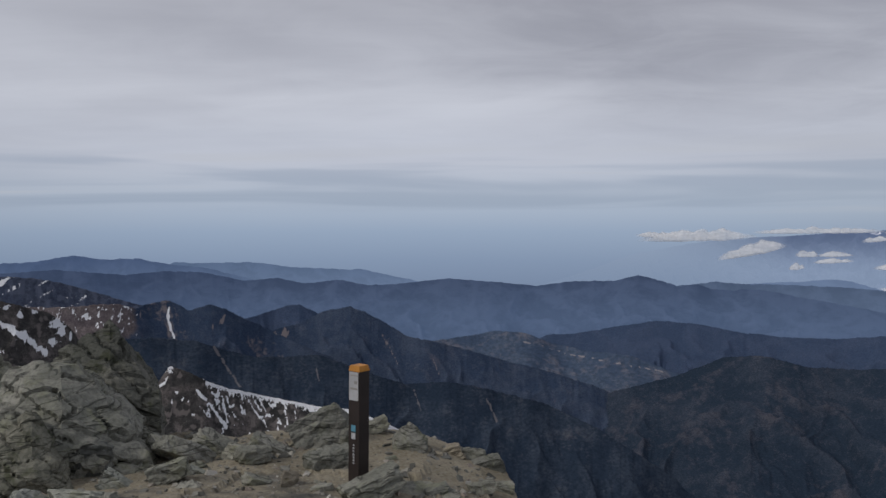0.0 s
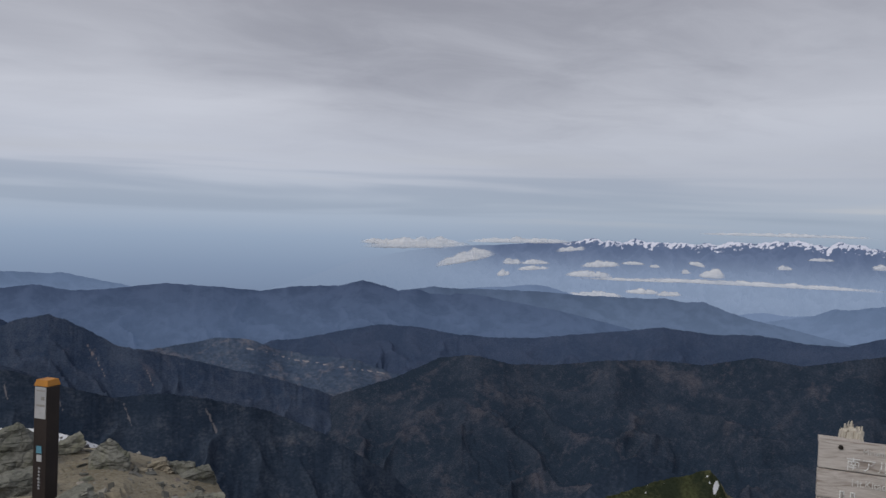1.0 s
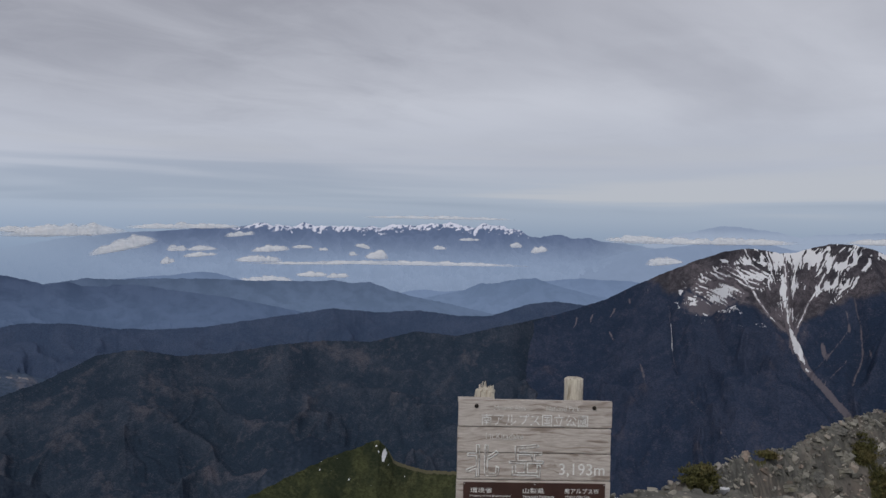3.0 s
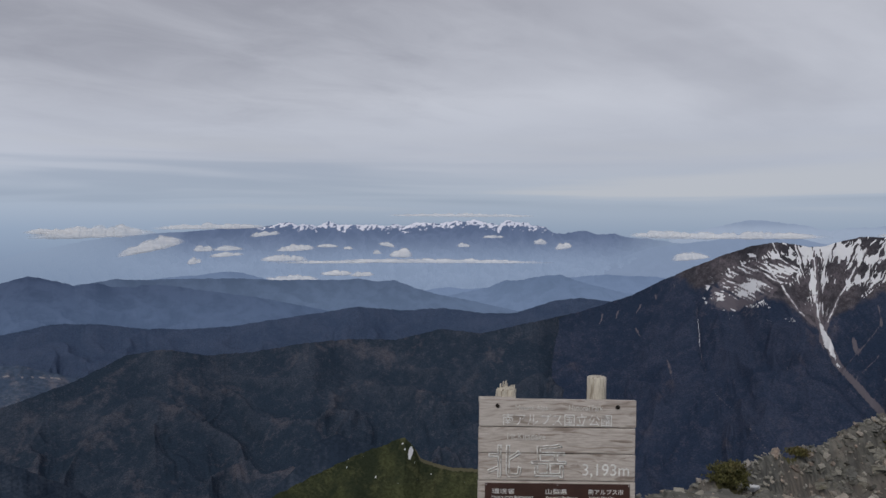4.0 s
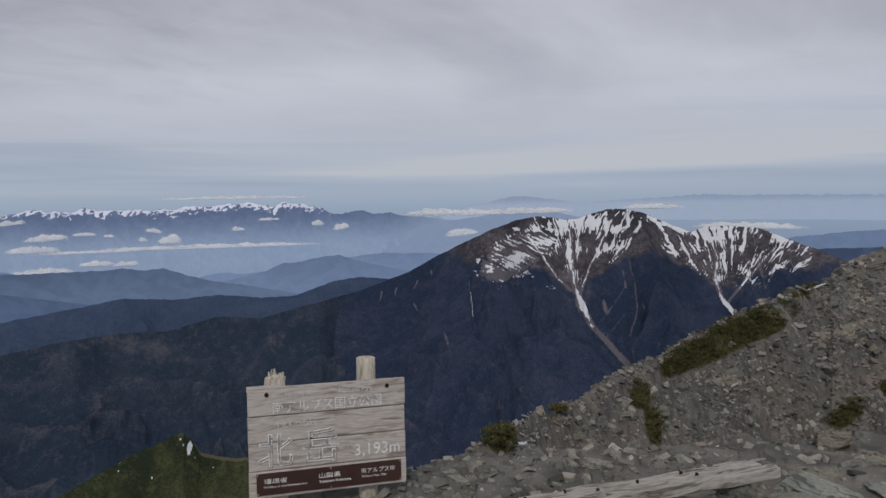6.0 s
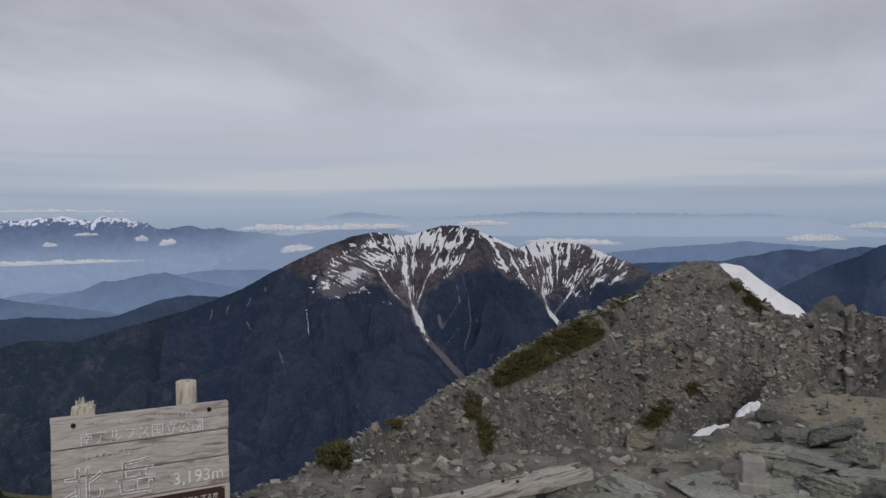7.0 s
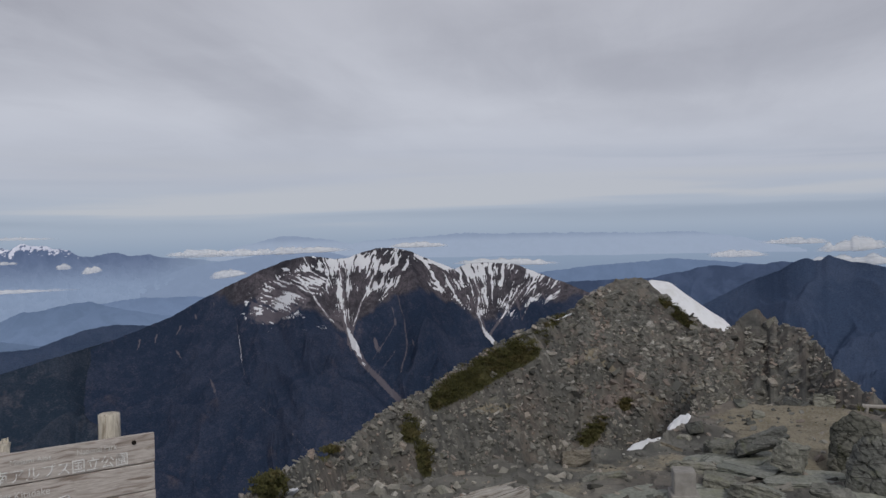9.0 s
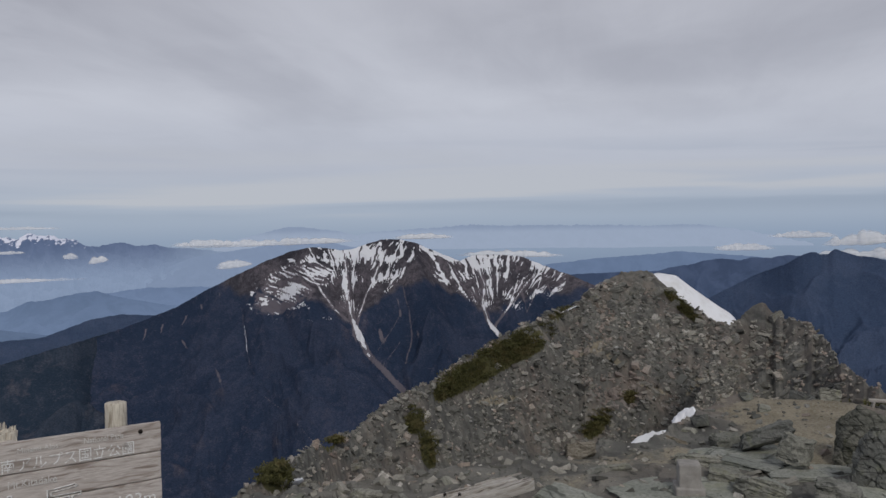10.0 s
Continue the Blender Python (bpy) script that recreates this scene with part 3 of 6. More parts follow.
# ---------------------------------------------------------------- mountains
def crest_line(points, az):
    """Angles of a crest at bearings, rounded between the given ones."""
    p = np.array(sorted(points))
    e = np.interp(az, p[:, 0], p[:, 1])
    k = max(3, int(0.45 / abs(az[1] - az[0])) | 1)
    w = np.hanning(k + 2)[1:-1]
    return np.convolve(np.pad(e, k // 2, mode="edge"), w / w.sum(), mode="valid")


def mountain(name, label, points, r, mat, reach=0.35, floor=-560.0, step=0.1, rows=60, spurs=1.0, size=0.006, ragged=0.05, seed=0, scar_at=0.0, extra=None, bend=0.05, power=0.85, jagged=0.0, back=None):
    """A mountain or ridge whose crest shows at the given bearings and angles, r metres away; its face comes down towards the summit.
    back: bearings between which it draws back behind its neighbour."""
    lo, hi = min(p[0] for p in points), max(p[0] for p in points)
    az = np.arange(lo, hi + step, step)
    el = crest_line(points, az) + ragged * fbm(az * 1.6, az * 0 + 0.5, 6, 0.66, seed)
    if jagged:
        el = el + jagged * (fbm(az * 1.5, az * 0 + 3.3, 4, 0.55, seed + 31)) * np.clip((-az - 28) / 2, 0, 1) * np.clip((az + 56) / 3, 0, 1)
    rc = r * (1 + bend * fbm(az * 0.09, az * 0 + 7.7, 3, 0.5, seed + 2))
    if back:
        rc = rc * (1 + 0.35 * np.clip((az - back[0]) / (back[1] - back[0]), 0, 1) ** 1.3)
    zc = EYE.z + rc * np.tan(np.radians(el))
    t = np.concatenate([[-0.35, -0.12, -0.03], np.linspace(0, 1, rows) ** 1.45])[:, None]
    R = rc[None] * (1 - reach * t)
    behind = t < 0
    drop = np.where(behind, -t * 2.2, np.abs(t) ** power)
    # notches of the crest fade out down the face
    k = max(3, int(3.2 / step) | 1)
    w = np.hanning(k + 2)[1:-1]
    broad = np.convolve(np.pad(zc, k // 2, mode="edge"), w / w.sum(), mode="valid")
    crest = zc[None] + (broad - zc)[None] * np.clip(t * 4.5, 0, 1)
    Z = crest + (floor - crest) * np.clip(drop, 0, 1.2)
    A = np.broadcast_to(az[None], R.shape)
    X, Y = at(A, R)
    # spurs run down the face; their spacing is in metres along the crest
    along, down = np.radians(A) * r, rc[None] - R
    u, v = along * size, down * size * 1.15
    u, v = u + 0.30 * v + 0.7 * fbm(u * 0.7, v * 0.7, 3, 0.5, seed + 5), v + 0.7 * fbm(u * 0.7 + 9, v * 0.7, 3, 0.5, seed + 6)
    gully = ridged(u, v, 6, 0.44, seed + 9)
    small = ridged(u * 4.3, v * 4.3, 3, 0.5, seed + 19)
    depth = np.abs(zc[None] - floor)
    amp = np.clip(t * 3.6, 0, 1) * np.clip((1.25 - t) * 2, 0, 1) * depth * 0.20 * spurs
    Z = Z + np.where(behind, 0, amp * (gully - 0.72) + amp * 0.10 * (small - 0.6))
    attrs = {"scar": np.clip((0.24 - gully) * 3.2, 0, 1) * scar_at * np.clip(t * 6, 0, 1)}
    if extra:
        Z, attrs = extra(A, R, Z, t + 0 * Z, el[None] + 0 * Z, gully, small, attrs)
    # the relief again, for the colours that follow it
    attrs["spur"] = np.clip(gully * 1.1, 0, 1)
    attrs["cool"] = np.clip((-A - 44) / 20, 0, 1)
    ob = new(name, sheet_mesh(name, X, Y, Z, attrs))
    ob.data.materials.append(mat)
    return tagged(ob, label, "mountain", kind="structure")


def bell(x, w):
    return np.exp(-(x / w) ** 2)


def snowy_peak(A, R, Z, t, el, gully, small, attrs):
    """The broad peak: two cirques with snow gullies, a scree chute below each."""
    # gullies: bearings at angles of sight, depth, half width, snow from and to
    gullies = ((((-69.9, -2.4), (-70.0, -4.1), (-70.1, -5.5), (-70.2, -6.4), (-70.6, -7.6), (-71.5, -9.7), (-72.6, -10.8), (-74.0, -12.3), (-75.5, -14)), 60, 0.75, -2.6, -9.8),
               (((-79.6, -3.0), (-80.3, -4.6), (-80.1, -6.0), (-80.5, -7.3), (-80.9, -7.9), (-81.6, -8.8), (-83.0, -12)), 45, 0.6, -3.4, -8.75),
               (((-73.0, -2.0), (-72.2, -3.6), (-71.3, -5.6), (-70.7, -7.4)), 26, 0.40, -2.4, -6.9),
               (((-83.9, -4.0), (-82.8, -5.4), (-81.8, -6.7), (-81.0, -7.8)), 25, 0.36, -3.8, -7.0),
               (((-66.8, -3.0), (-67.8, -4.4), (-69.0, -6.2), (-70.1, -7.2)), 22, 0.45, -2.6, -6.6),
               (((-62.4, -6.0), (-62.6, -7.6), (-62.8, -9.6), (-63.2, -10.8)), 12, 0.10, -7.2, -9.2),
               (((-74.1, -4.4), (-74.6, -6.6), (-74.8, -8.4), (-74.3, -10.4)), 16, 0.26, 0, 0),
               (((-74.0, -6.6), (-73.2, -8.0), (-72.2, -9.4)), 10, 0.2, 0, 0),
               (((-84.6, -3.6), (-84.2, -5.0), (-83.4, -6.8)), 16, 0.25, -3.6, -6.2))

    def gully_lines(E):
        for path, depth, width, top, bottom in gullies:
            p = np.array(path)[::-1]
            a = np.interp(E, p[:, 1], p[:, 0]) + 0.10 * fbm(E * 1.1, A * 0.4, 3, 0.5, 41)
            w = width * (0.7 + 0.5 * np.clip((-E - 2) / 8, 0, 1))
            yield np.where((E > p[0, 1]) & (E < p[-1, 1] + 0.2), np.abs(A - a), 9), w, depth, top, bottom

    E = np.degrees(np.arctan2(Z - EYE.z, R))
    # spurs between the cirques
    rise = np.zeros(Z.shape)
    for path, height, width in ((((-73.9, -1.4), (-74.5, -3.0), (-75.4, -5.0), (-76.6, -9.0), (-77.5, -13.0)), 46, 1.7), (((-67.4, -1.9), (-66.6, -4.0), (-66.9, -6.6), (-68.2, -10.0)), 26, 1.6),
                                (((-71.0, -2.2), (-71.0, -4.2), (-70.9, -6.2)), 16, 0.6), (((-82.9, -2.8), (-83.4, -4.2), (-84.8, -7.0), (-86, -10)), 24, 1.1), (((-78.5, -3.1), (-78.3, -5.0), (-77.9, -8.0)), 22, 0.9),
                                (((-72.6, -1.6), (-72.9, -3.4), (-73.0, -5.2)), 16, 0.5), (((-64.0, -3.0), (-63.6, -6.0), (-64.6, -10.0)), 22, 1.4)):
        p = np.array(path)[::-1]
        a = np.interp(E, p[:, 1], p[:, 0]) + 0.18 * fbm(E * 1.3, A * 0.3, 3, 0.5, 43)
        ends = np.clip((E - p[0, 1]) / 1.5, 0, 1) * np.clip((p[-1, 1] - E) / 0.6 + 0.2, 0, 1)
        rise = np.maximum(rise, height * np.clip(1 - np.abs(A - a) / width, 0, 1) * ends)
    Z = np.minimum(Z + rise, EYE.z + R * np.tan(np.radians(el - 0.08 - 0.25 * np.clip(t, 0, 1))))
    E = np.degrees(np.arctan2(Z - EYE.z, R))
    carve = np.zeros(Z.shape)
    for d, w, depth, top, bottom in gully_lines(E):
        carve = np.maximum(carve, depth * np.clip(1 - d / (w * 2.2), 0, 1))
    Z = Z - carve * np.clip(t * 8, 0, 1) * 0.45
    E = np.degrees(np.arctan2(Z - EYE.z, R))
    snow, scree = np.zeros(Z.shape), np.zeros(Z.shape)
    for d, w, depth, top, bottom in gully_lines(E):
        main = depth > 40
        thin = w * ((0.06 + 0.34 * bell(E + 8.1, 0.9) if main else 0.11) + 0.22 * fbm(E * 2.2 + depth, A * 0.6, 4, 0.6, 47))
        thin = np.maximum(thin, 0.02)
        snow = np.maximum(snow, np.where((E < top) & (E > bottom), np.clip(1.30 - d / thin + 0.35 * fbm(A * 3, E * 1.6, 3, 0.6, 49), 0, 1), 0))
        scree = np.maximum(scree, np.clip(1.2 - d / (w * 0.5), 0, 1) * (0.95 if depth > 20 else 0.62))
    # high snow lies in branching couloirs that run together towards the foot of each cirque
    west = A > -75.0 - 0.25 * (E + 3)
    cx, cy = np.where(west, -70.3, -81.0), -8.4
    fan, out = np.arctan2(A - cx, E - cy), np.hypot(A - cx, E - cy)
    wander = fbm(A * 0.9, E * 0.9, 3, 0.5, 61)
    couloir = ridged(fan * 10 + 0.55 * wander, out * 0.30 + 0.3 * wander, 4, 0.55, 53)
    rill = ridged(fan * 24 + 0.9 * wander, out * 0.55, 3, 0.55, 55)
    patch = fbm(A * 0.75, E * 1.0, 4, 0.55, 57)
    slant = ridged((E - 0.52 * A) * 2.6 + 0.5 * wander, (E + 0.52 * A) * 0.28, 4, 0.6, 59)
    apron = np.clip(1.5 - np.hypot(((A + 65.9) + 0.95 * (E + 4.6)) / 1.9, (E + 4.5) / 1.5), 0, 1)
    score = np.where(apron > 0.25, 0.9 * slant + 0.3 * patch, 0.75 * couloir + 0.75 * rill + 0.50 * patch)
    inside = (E > -7.5) & (t >= 0)
    rank = np.interp(score, np.quantile(score[inside], np.linspace(0, 1, 60)), np.linspace(0, 1, 60))
    drop = el - E
    share = np.interp(E, (-7.3, -6.3, -5.3, -4.3, -3.3, -2.2, -1.2), (0.0, 0.05, 0.15, 0.25, 0.33, 0.37, 0.36))
    share = share * np.clip((-A - 62.9 - 2.4 * np.clip(1.3 - drop, 0, 1)) / 1.4, 0, 1) * np.clip((A + 86.4) / 2.0, 0, 1)
    share = share + 0.46 * np.clip(apron * 1.6, 0, 1)
    share = share + 0.10 * bell(A + 72.3, 1.5) * bell(drop - 0.55, 0.55) + 0.30 * bell(A + 69.9, 1.0) * bell(drop - 0.25, 0.35)
    share = share + 0.50 * np.clip(1.3 - np.abs(E + 2.45 - (A + 77.2) * 0.36) / 0.30, 0, 1) * ((A < -75.4) & (A > -79.4))
    share = share + 0.16 * bell(A + 80.4, 1.6) * bell(E + 3.7, 1.2)
    # the wooded wedge below the central spur, and bare ribs
    wedge = np.clip(1.6 - np.abs(A + 75.4) / np.maximum(0.62 * (-3.0 - E) + 0.25, 0.01), 0, 1) * np.clip((-E - 3.0) / 0.6, 0, 1)
    share = share - 0.7 * wedge - 0.30 * bell(A + 71.4, 0.7) * bell(E + 4.9, 1.0) - 0.26 * bell(A + 82.6, 0.9) * bell(E + 3.4, 0.5) - 0.34 * bell(A + 68.3, 0.9) * bell(E + 5.2, 0.8) - 0.22 * bell(A + 66.6, 1.3) * bell(drop - 0.4, 0.5) - 0.25 * bell(A + 75.2, 0.8) * bell(drop - 0.5, 0.9)
    snow = np.maximum(snow, np.clip(0.5 + (rank - (1 - share)) * 7, 0, 1) * (share > 0.01))
    line = -5.0 - 1.9 * bell(A + 70.2, 2.0) - 1.9 * bell(A + 81, 1.8) + 0.8 * bell(A + 75.5, 1.6) + 0.9 * fbm(A * 0.5, A * 0 + 2, 3, 0.5, 71)
    rock = np.clip(0.5 + (E - line) * 0.45, 0, 1) * np.clip((-A - 59.5) / 3.0, 0, 1)
    scars = np.clip(fbm(A * 1.7 - 0.35 * E, E * 0.35, 4, 0.55, 83) * 2.4 - 0.75, 0, 1) * np.clip((E + 15) / 5, 0, 1)
    pink = (0.35 + 0.6 * slant) * np.clip(apron * 2.2, 0, 1) + 0.6 * bell(A + 69.8, 1.5) * bell(E + 6.0, 1.0) + 0.5 * bell(A + 81.0, 1.3) * bell(E + 5.8, 1.0) + 0.45 * bell(A + 66.0, 2.4) * bell(E + 6.6, 0.9)
    scree = np.maximum.reduce([scree, 0.75 * scars, pink])
    # small bare landslips low on the long shoulder, and faint avalanche tracks
    for k, path in enumerate((((-55.95, -7.05), (-55.70, -7.80)), ((-57.01, -6.79), (-56.85, -7.37)), ((-58.63, -6.26), (-58.31, -6.93)), ((-58.24, -7.91), (-58.57, -8.56)))):
        scree = np.maximum(scree, streak_line(A, E, path, 0.10, 151 + 2 * k))
    for k, path in enumerate((((-63.13, -11.67), (-65.47, -13.66), (-67.39, -15.78)), ((-74.01, -8.65), (-72.96, -10.03), (-72.36, -10.64)))):
        scree = np.maximum(scree, 0.62 * streak_line(A, E, path, 0.13, 171 + 2 * k))
    attrs.update(snow=snow, rock=rock, scree=scree)
    return Z, attrs


def snow_slopes(cut, low, seed, tilt=0.6):
    """Snow left in the gullies of a rocky mountain, above an angle of sight."""
    def add(A, R, Z, t, el, gully, small, attrs):
        E = np.degrees(np.arctan2(Z - EYE.z, R))
        n1 = fbm(A * 1.0 + tilt * E, E * 0.8, 5, 0.6, seed)
        snow = np.clip(0.5 + 1.5 * n1 + cut, 0, 1) * np.clip((E - low) / 1.0, 0, 1)
        attrs.update(snow=snow, rock=np.ones(Z.shape), scree=np.clip(0.4 + fbm(A * 2, E * 1.5, 4, 0.5, seed + 4), 0, 1))
        return Z, attrs
    return add


# haze put into the wood palettes: bluish, lifted, low in contrast
HAZED_BROWN_WOODS = ((0.026, 0.040, 0.063), (0.045, 0.058, 0.083), (0.105, 0.098, 0.116), 0.30, 0.0075, 0.52)
HAZED_PEAK_WOODS = ((0.025, 0.038, 0.070), (0.041, 0.053, 0.089), (0.100, 0.088, 0.108), 0.30, 0.0075, 0.56)
# the peak's rock and snow are tinted by painted haze as well
M_PEAK = alpine_material("snowy_peak", (0.060, 0.059, 0.072), (0.030, 0.045, 0.088), snow=(0.70, 0.71, 0.75), rock_pale=(0.148, 0.132, 0.150), woodland=HAZED_PEAK_WOODS, ragged=0.30)
M_NEAR_SNOW = alpine_material("snowy_spur", (0.056, 0.056, 0.056), (0.036, 0.042, 0.038), rock_pale=(0.16, 0.142, 0.138), grain=0.5)
# woods of the next five carry painted haze: bluish and lifted
M_RED = alpine_material("reddish_peak", (0.155, 0.130, 0.138), (0.046, 0.066, 0.118), rock_pale=(0.24, 0.205, 0.205), woodland=((0.040, 0.060, 0.104), (0.062, 0.082, 0.126), (0.118, 0.116, 0.150), 0.30, 0.012, 0.58))
M_BROWN = forest_material("brown_autumn_woods", *HAZED_BROWN_WOODS)
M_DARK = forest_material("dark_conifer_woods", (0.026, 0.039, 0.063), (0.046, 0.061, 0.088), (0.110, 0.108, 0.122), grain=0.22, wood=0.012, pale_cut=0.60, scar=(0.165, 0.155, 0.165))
# these two are the bluest and palest: more haze in the base colour
M_HAZEWOOD = forest_material("hazed_conifer_woods", (0.048, 0.072, 0.128), (0.062, 0.086, 0.146), (0.092, 0.108, 0.155), grain=0.30, wood=0.010, pale_cut=0.66, relief=1.2)
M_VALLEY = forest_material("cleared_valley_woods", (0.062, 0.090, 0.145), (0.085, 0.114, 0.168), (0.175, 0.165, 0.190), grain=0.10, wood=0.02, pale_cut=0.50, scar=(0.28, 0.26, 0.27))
# far ranges: the two glow colours of each are its painted haze
M_MID = distance_material("slate_haze_woods", (0.042, 0.054, 0.084), (0.021, 0.034, 0.068), (0.048, 0.075, 0.134), -205.0, -390.0)
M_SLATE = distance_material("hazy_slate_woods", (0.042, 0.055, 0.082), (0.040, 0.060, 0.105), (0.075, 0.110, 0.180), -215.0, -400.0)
M_FARDARK = distance_material("far_haze_woods", (0.042, 0.055, 0.085), (0.040, 0.064, 0.125), (0.085, 0.125, 0.205), -170.0, -330.0)
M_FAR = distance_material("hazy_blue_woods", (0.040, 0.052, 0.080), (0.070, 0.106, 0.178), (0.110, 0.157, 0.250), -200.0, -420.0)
M_FARTHER = distance_material("pale_haze_distance", (0.030, 0.040, 0.060), (0.105, 0.150, 0.245), (0.135, 0.188, 0.300), -220.0, -400.0)
M_FARTHEST = distance_material("faint_haze_range", (0.020, 0.024, 0.034), (0.225, 0.280, 0.390), (0.290, 0.350, 0.460), -22.0, -70.0)
M_FAINT = distance_material("faint_haze_peak", (0.020, 0.024, 0.034), (0.155, 0.210, 0.325), (0.192, 0.250, 0.365), -76.0, -122.0)
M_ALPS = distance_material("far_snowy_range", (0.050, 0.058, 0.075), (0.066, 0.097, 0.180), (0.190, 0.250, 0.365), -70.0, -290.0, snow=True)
# bluish rock and woods: haze of the distance mixed into the colours
M_FARSNOW = alpine_material("hazed_snowy_mountainside", (0.062, 0.078, 0.125), (0.055, 0.072, 0.120), rock_pale=(0.09, 0.105, 0.15))
M_MOSS = alpine_material("mossy_spur", (0.055, 0.060, 0.038), (0.043, 0.052, 0.028), grain=0.5, rock_pale=(0.14, 0.128, 0.085), woodland=((0.030, 0.038, 0.024), (0.060, 0.068, 0.034), (0.115, 0.115, 0.058), 0.8, 0.05, 0.50))


def far_snow(A, R, Z, t, el, gully, small, attrs):
    E = np.degrees(np.arctan2(Z - EYE.z, R))
    # where haze is painted over the range, by bearing
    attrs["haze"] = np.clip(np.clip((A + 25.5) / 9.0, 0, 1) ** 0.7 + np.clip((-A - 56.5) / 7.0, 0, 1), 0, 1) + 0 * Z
    rib = fbm(A * 3.4 + 1.6 * E + 0.5 * fbm(A * 3, E * 3, 2, 0.5, 93), E * 4.5, 4, 0.6, 91)
    depth = 0.42 + 0.22 * fbm(A * 0.8, A * 0, 3, 0.5, 97)
    snow = np.clip(0.74 + 1.0 * rib + 0.60 * (depth - (el - E)) / 0.4 - 0.5, 0, 1) * (el - E < depth * 2.2)
    attrs.update(snow=snow * np.clip((-A - 29) / 3, 0, 1) * np.clip((A + 54) / 4, 0, 1) * (t > -0.05), rock=np.ones(Z.shape), scree=np.zeros(Z.shape))
    return Z, attrs


def mossy(A, R, Z, t, el, gully, small, attrs):
    E = np.degrees(np.arctan2(Z - EYE.z, R))
    spot = fbm(A * 2.4, E * 2.4, 3, 0.5, 95)
    attrs.update(snow=np.maximum(np.clip(spot * 3.2 - 1.45, 0, 1) * (E > -19.5), np.clip(1.3 - np.hypot((A + 41.75 + 0.2 * (E + 17.3)) / 0.22, (E + 17.3) / 0.55), 0, 1)), rock=np.zeros(Z.shape), scree=np.clip(1.2 - np.abs(E - el) / 0.35, 0, 1) * np.clip((-A - 41.5), 0, 1))
    return Z, attrs


def build_mountains():
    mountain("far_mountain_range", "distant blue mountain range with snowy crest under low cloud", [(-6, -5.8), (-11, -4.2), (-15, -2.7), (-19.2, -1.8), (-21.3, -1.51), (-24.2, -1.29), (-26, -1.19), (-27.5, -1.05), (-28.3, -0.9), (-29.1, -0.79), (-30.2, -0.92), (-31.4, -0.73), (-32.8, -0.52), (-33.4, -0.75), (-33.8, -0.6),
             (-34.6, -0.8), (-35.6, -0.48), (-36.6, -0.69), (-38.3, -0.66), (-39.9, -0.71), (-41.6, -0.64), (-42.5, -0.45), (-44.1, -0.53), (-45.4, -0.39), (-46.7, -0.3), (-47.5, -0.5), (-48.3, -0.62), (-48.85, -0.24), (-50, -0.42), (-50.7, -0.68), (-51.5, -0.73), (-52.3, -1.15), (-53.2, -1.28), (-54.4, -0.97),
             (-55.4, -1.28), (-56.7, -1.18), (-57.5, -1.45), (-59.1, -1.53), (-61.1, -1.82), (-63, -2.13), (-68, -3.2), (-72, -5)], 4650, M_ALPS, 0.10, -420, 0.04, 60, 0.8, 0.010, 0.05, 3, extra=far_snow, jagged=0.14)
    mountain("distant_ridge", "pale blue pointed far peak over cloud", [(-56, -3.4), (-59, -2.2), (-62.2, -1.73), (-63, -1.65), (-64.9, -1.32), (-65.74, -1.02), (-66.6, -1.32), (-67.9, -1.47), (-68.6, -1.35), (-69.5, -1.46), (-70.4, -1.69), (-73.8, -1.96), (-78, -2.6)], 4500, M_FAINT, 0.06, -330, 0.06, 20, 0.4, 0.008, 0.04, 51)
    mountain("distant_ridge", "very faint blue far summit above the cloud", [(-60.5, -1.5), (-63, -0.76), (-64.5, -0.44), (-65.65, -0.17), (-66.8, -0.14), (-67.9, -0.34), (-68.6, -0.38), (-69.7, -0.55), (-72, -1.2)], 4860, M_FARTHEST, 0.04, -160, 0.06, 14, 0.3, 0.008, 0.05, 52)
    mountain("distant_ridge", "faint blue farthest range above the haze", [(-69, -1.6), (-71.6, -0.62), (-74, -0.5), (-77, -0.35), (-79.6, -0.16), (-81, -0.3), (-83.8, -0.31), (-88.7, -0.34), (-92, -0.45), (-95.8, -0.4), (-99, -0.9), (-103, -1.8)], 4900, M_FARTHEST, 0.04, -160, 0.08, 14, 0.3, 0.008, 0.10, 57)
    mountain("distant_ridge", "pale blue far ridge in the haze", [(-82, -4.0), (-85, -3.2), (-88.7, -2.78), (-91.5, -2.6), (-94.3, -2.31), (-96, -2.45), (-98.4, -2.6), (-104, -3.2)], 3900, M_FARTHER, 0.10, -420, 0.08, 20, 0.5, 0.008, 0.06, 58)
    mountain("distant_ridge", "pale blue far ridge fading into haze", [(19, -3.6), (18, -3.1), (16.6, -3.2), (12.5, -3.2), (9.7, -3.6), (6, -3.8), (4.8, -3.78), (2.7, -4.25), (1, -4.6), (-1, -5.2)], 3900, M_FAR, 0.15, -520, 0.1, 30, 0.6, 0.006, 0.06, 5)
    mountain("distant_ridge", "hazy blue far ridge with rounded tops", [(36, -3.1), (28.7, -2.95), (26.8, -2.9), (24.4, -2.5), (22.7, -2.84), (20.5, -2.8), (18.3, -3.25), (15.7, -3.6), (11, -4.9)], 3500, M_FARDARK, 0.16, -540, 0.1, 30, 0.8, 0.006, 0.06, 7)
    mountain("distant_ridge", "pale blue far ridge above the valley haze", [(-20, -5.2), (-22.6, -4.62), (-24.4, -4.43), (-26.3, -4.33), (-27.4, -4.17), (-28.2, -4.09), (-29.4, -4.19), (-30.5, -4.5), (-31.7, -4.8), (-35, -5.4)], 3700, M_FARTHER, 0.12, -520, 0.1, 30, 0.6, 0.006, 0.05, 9)
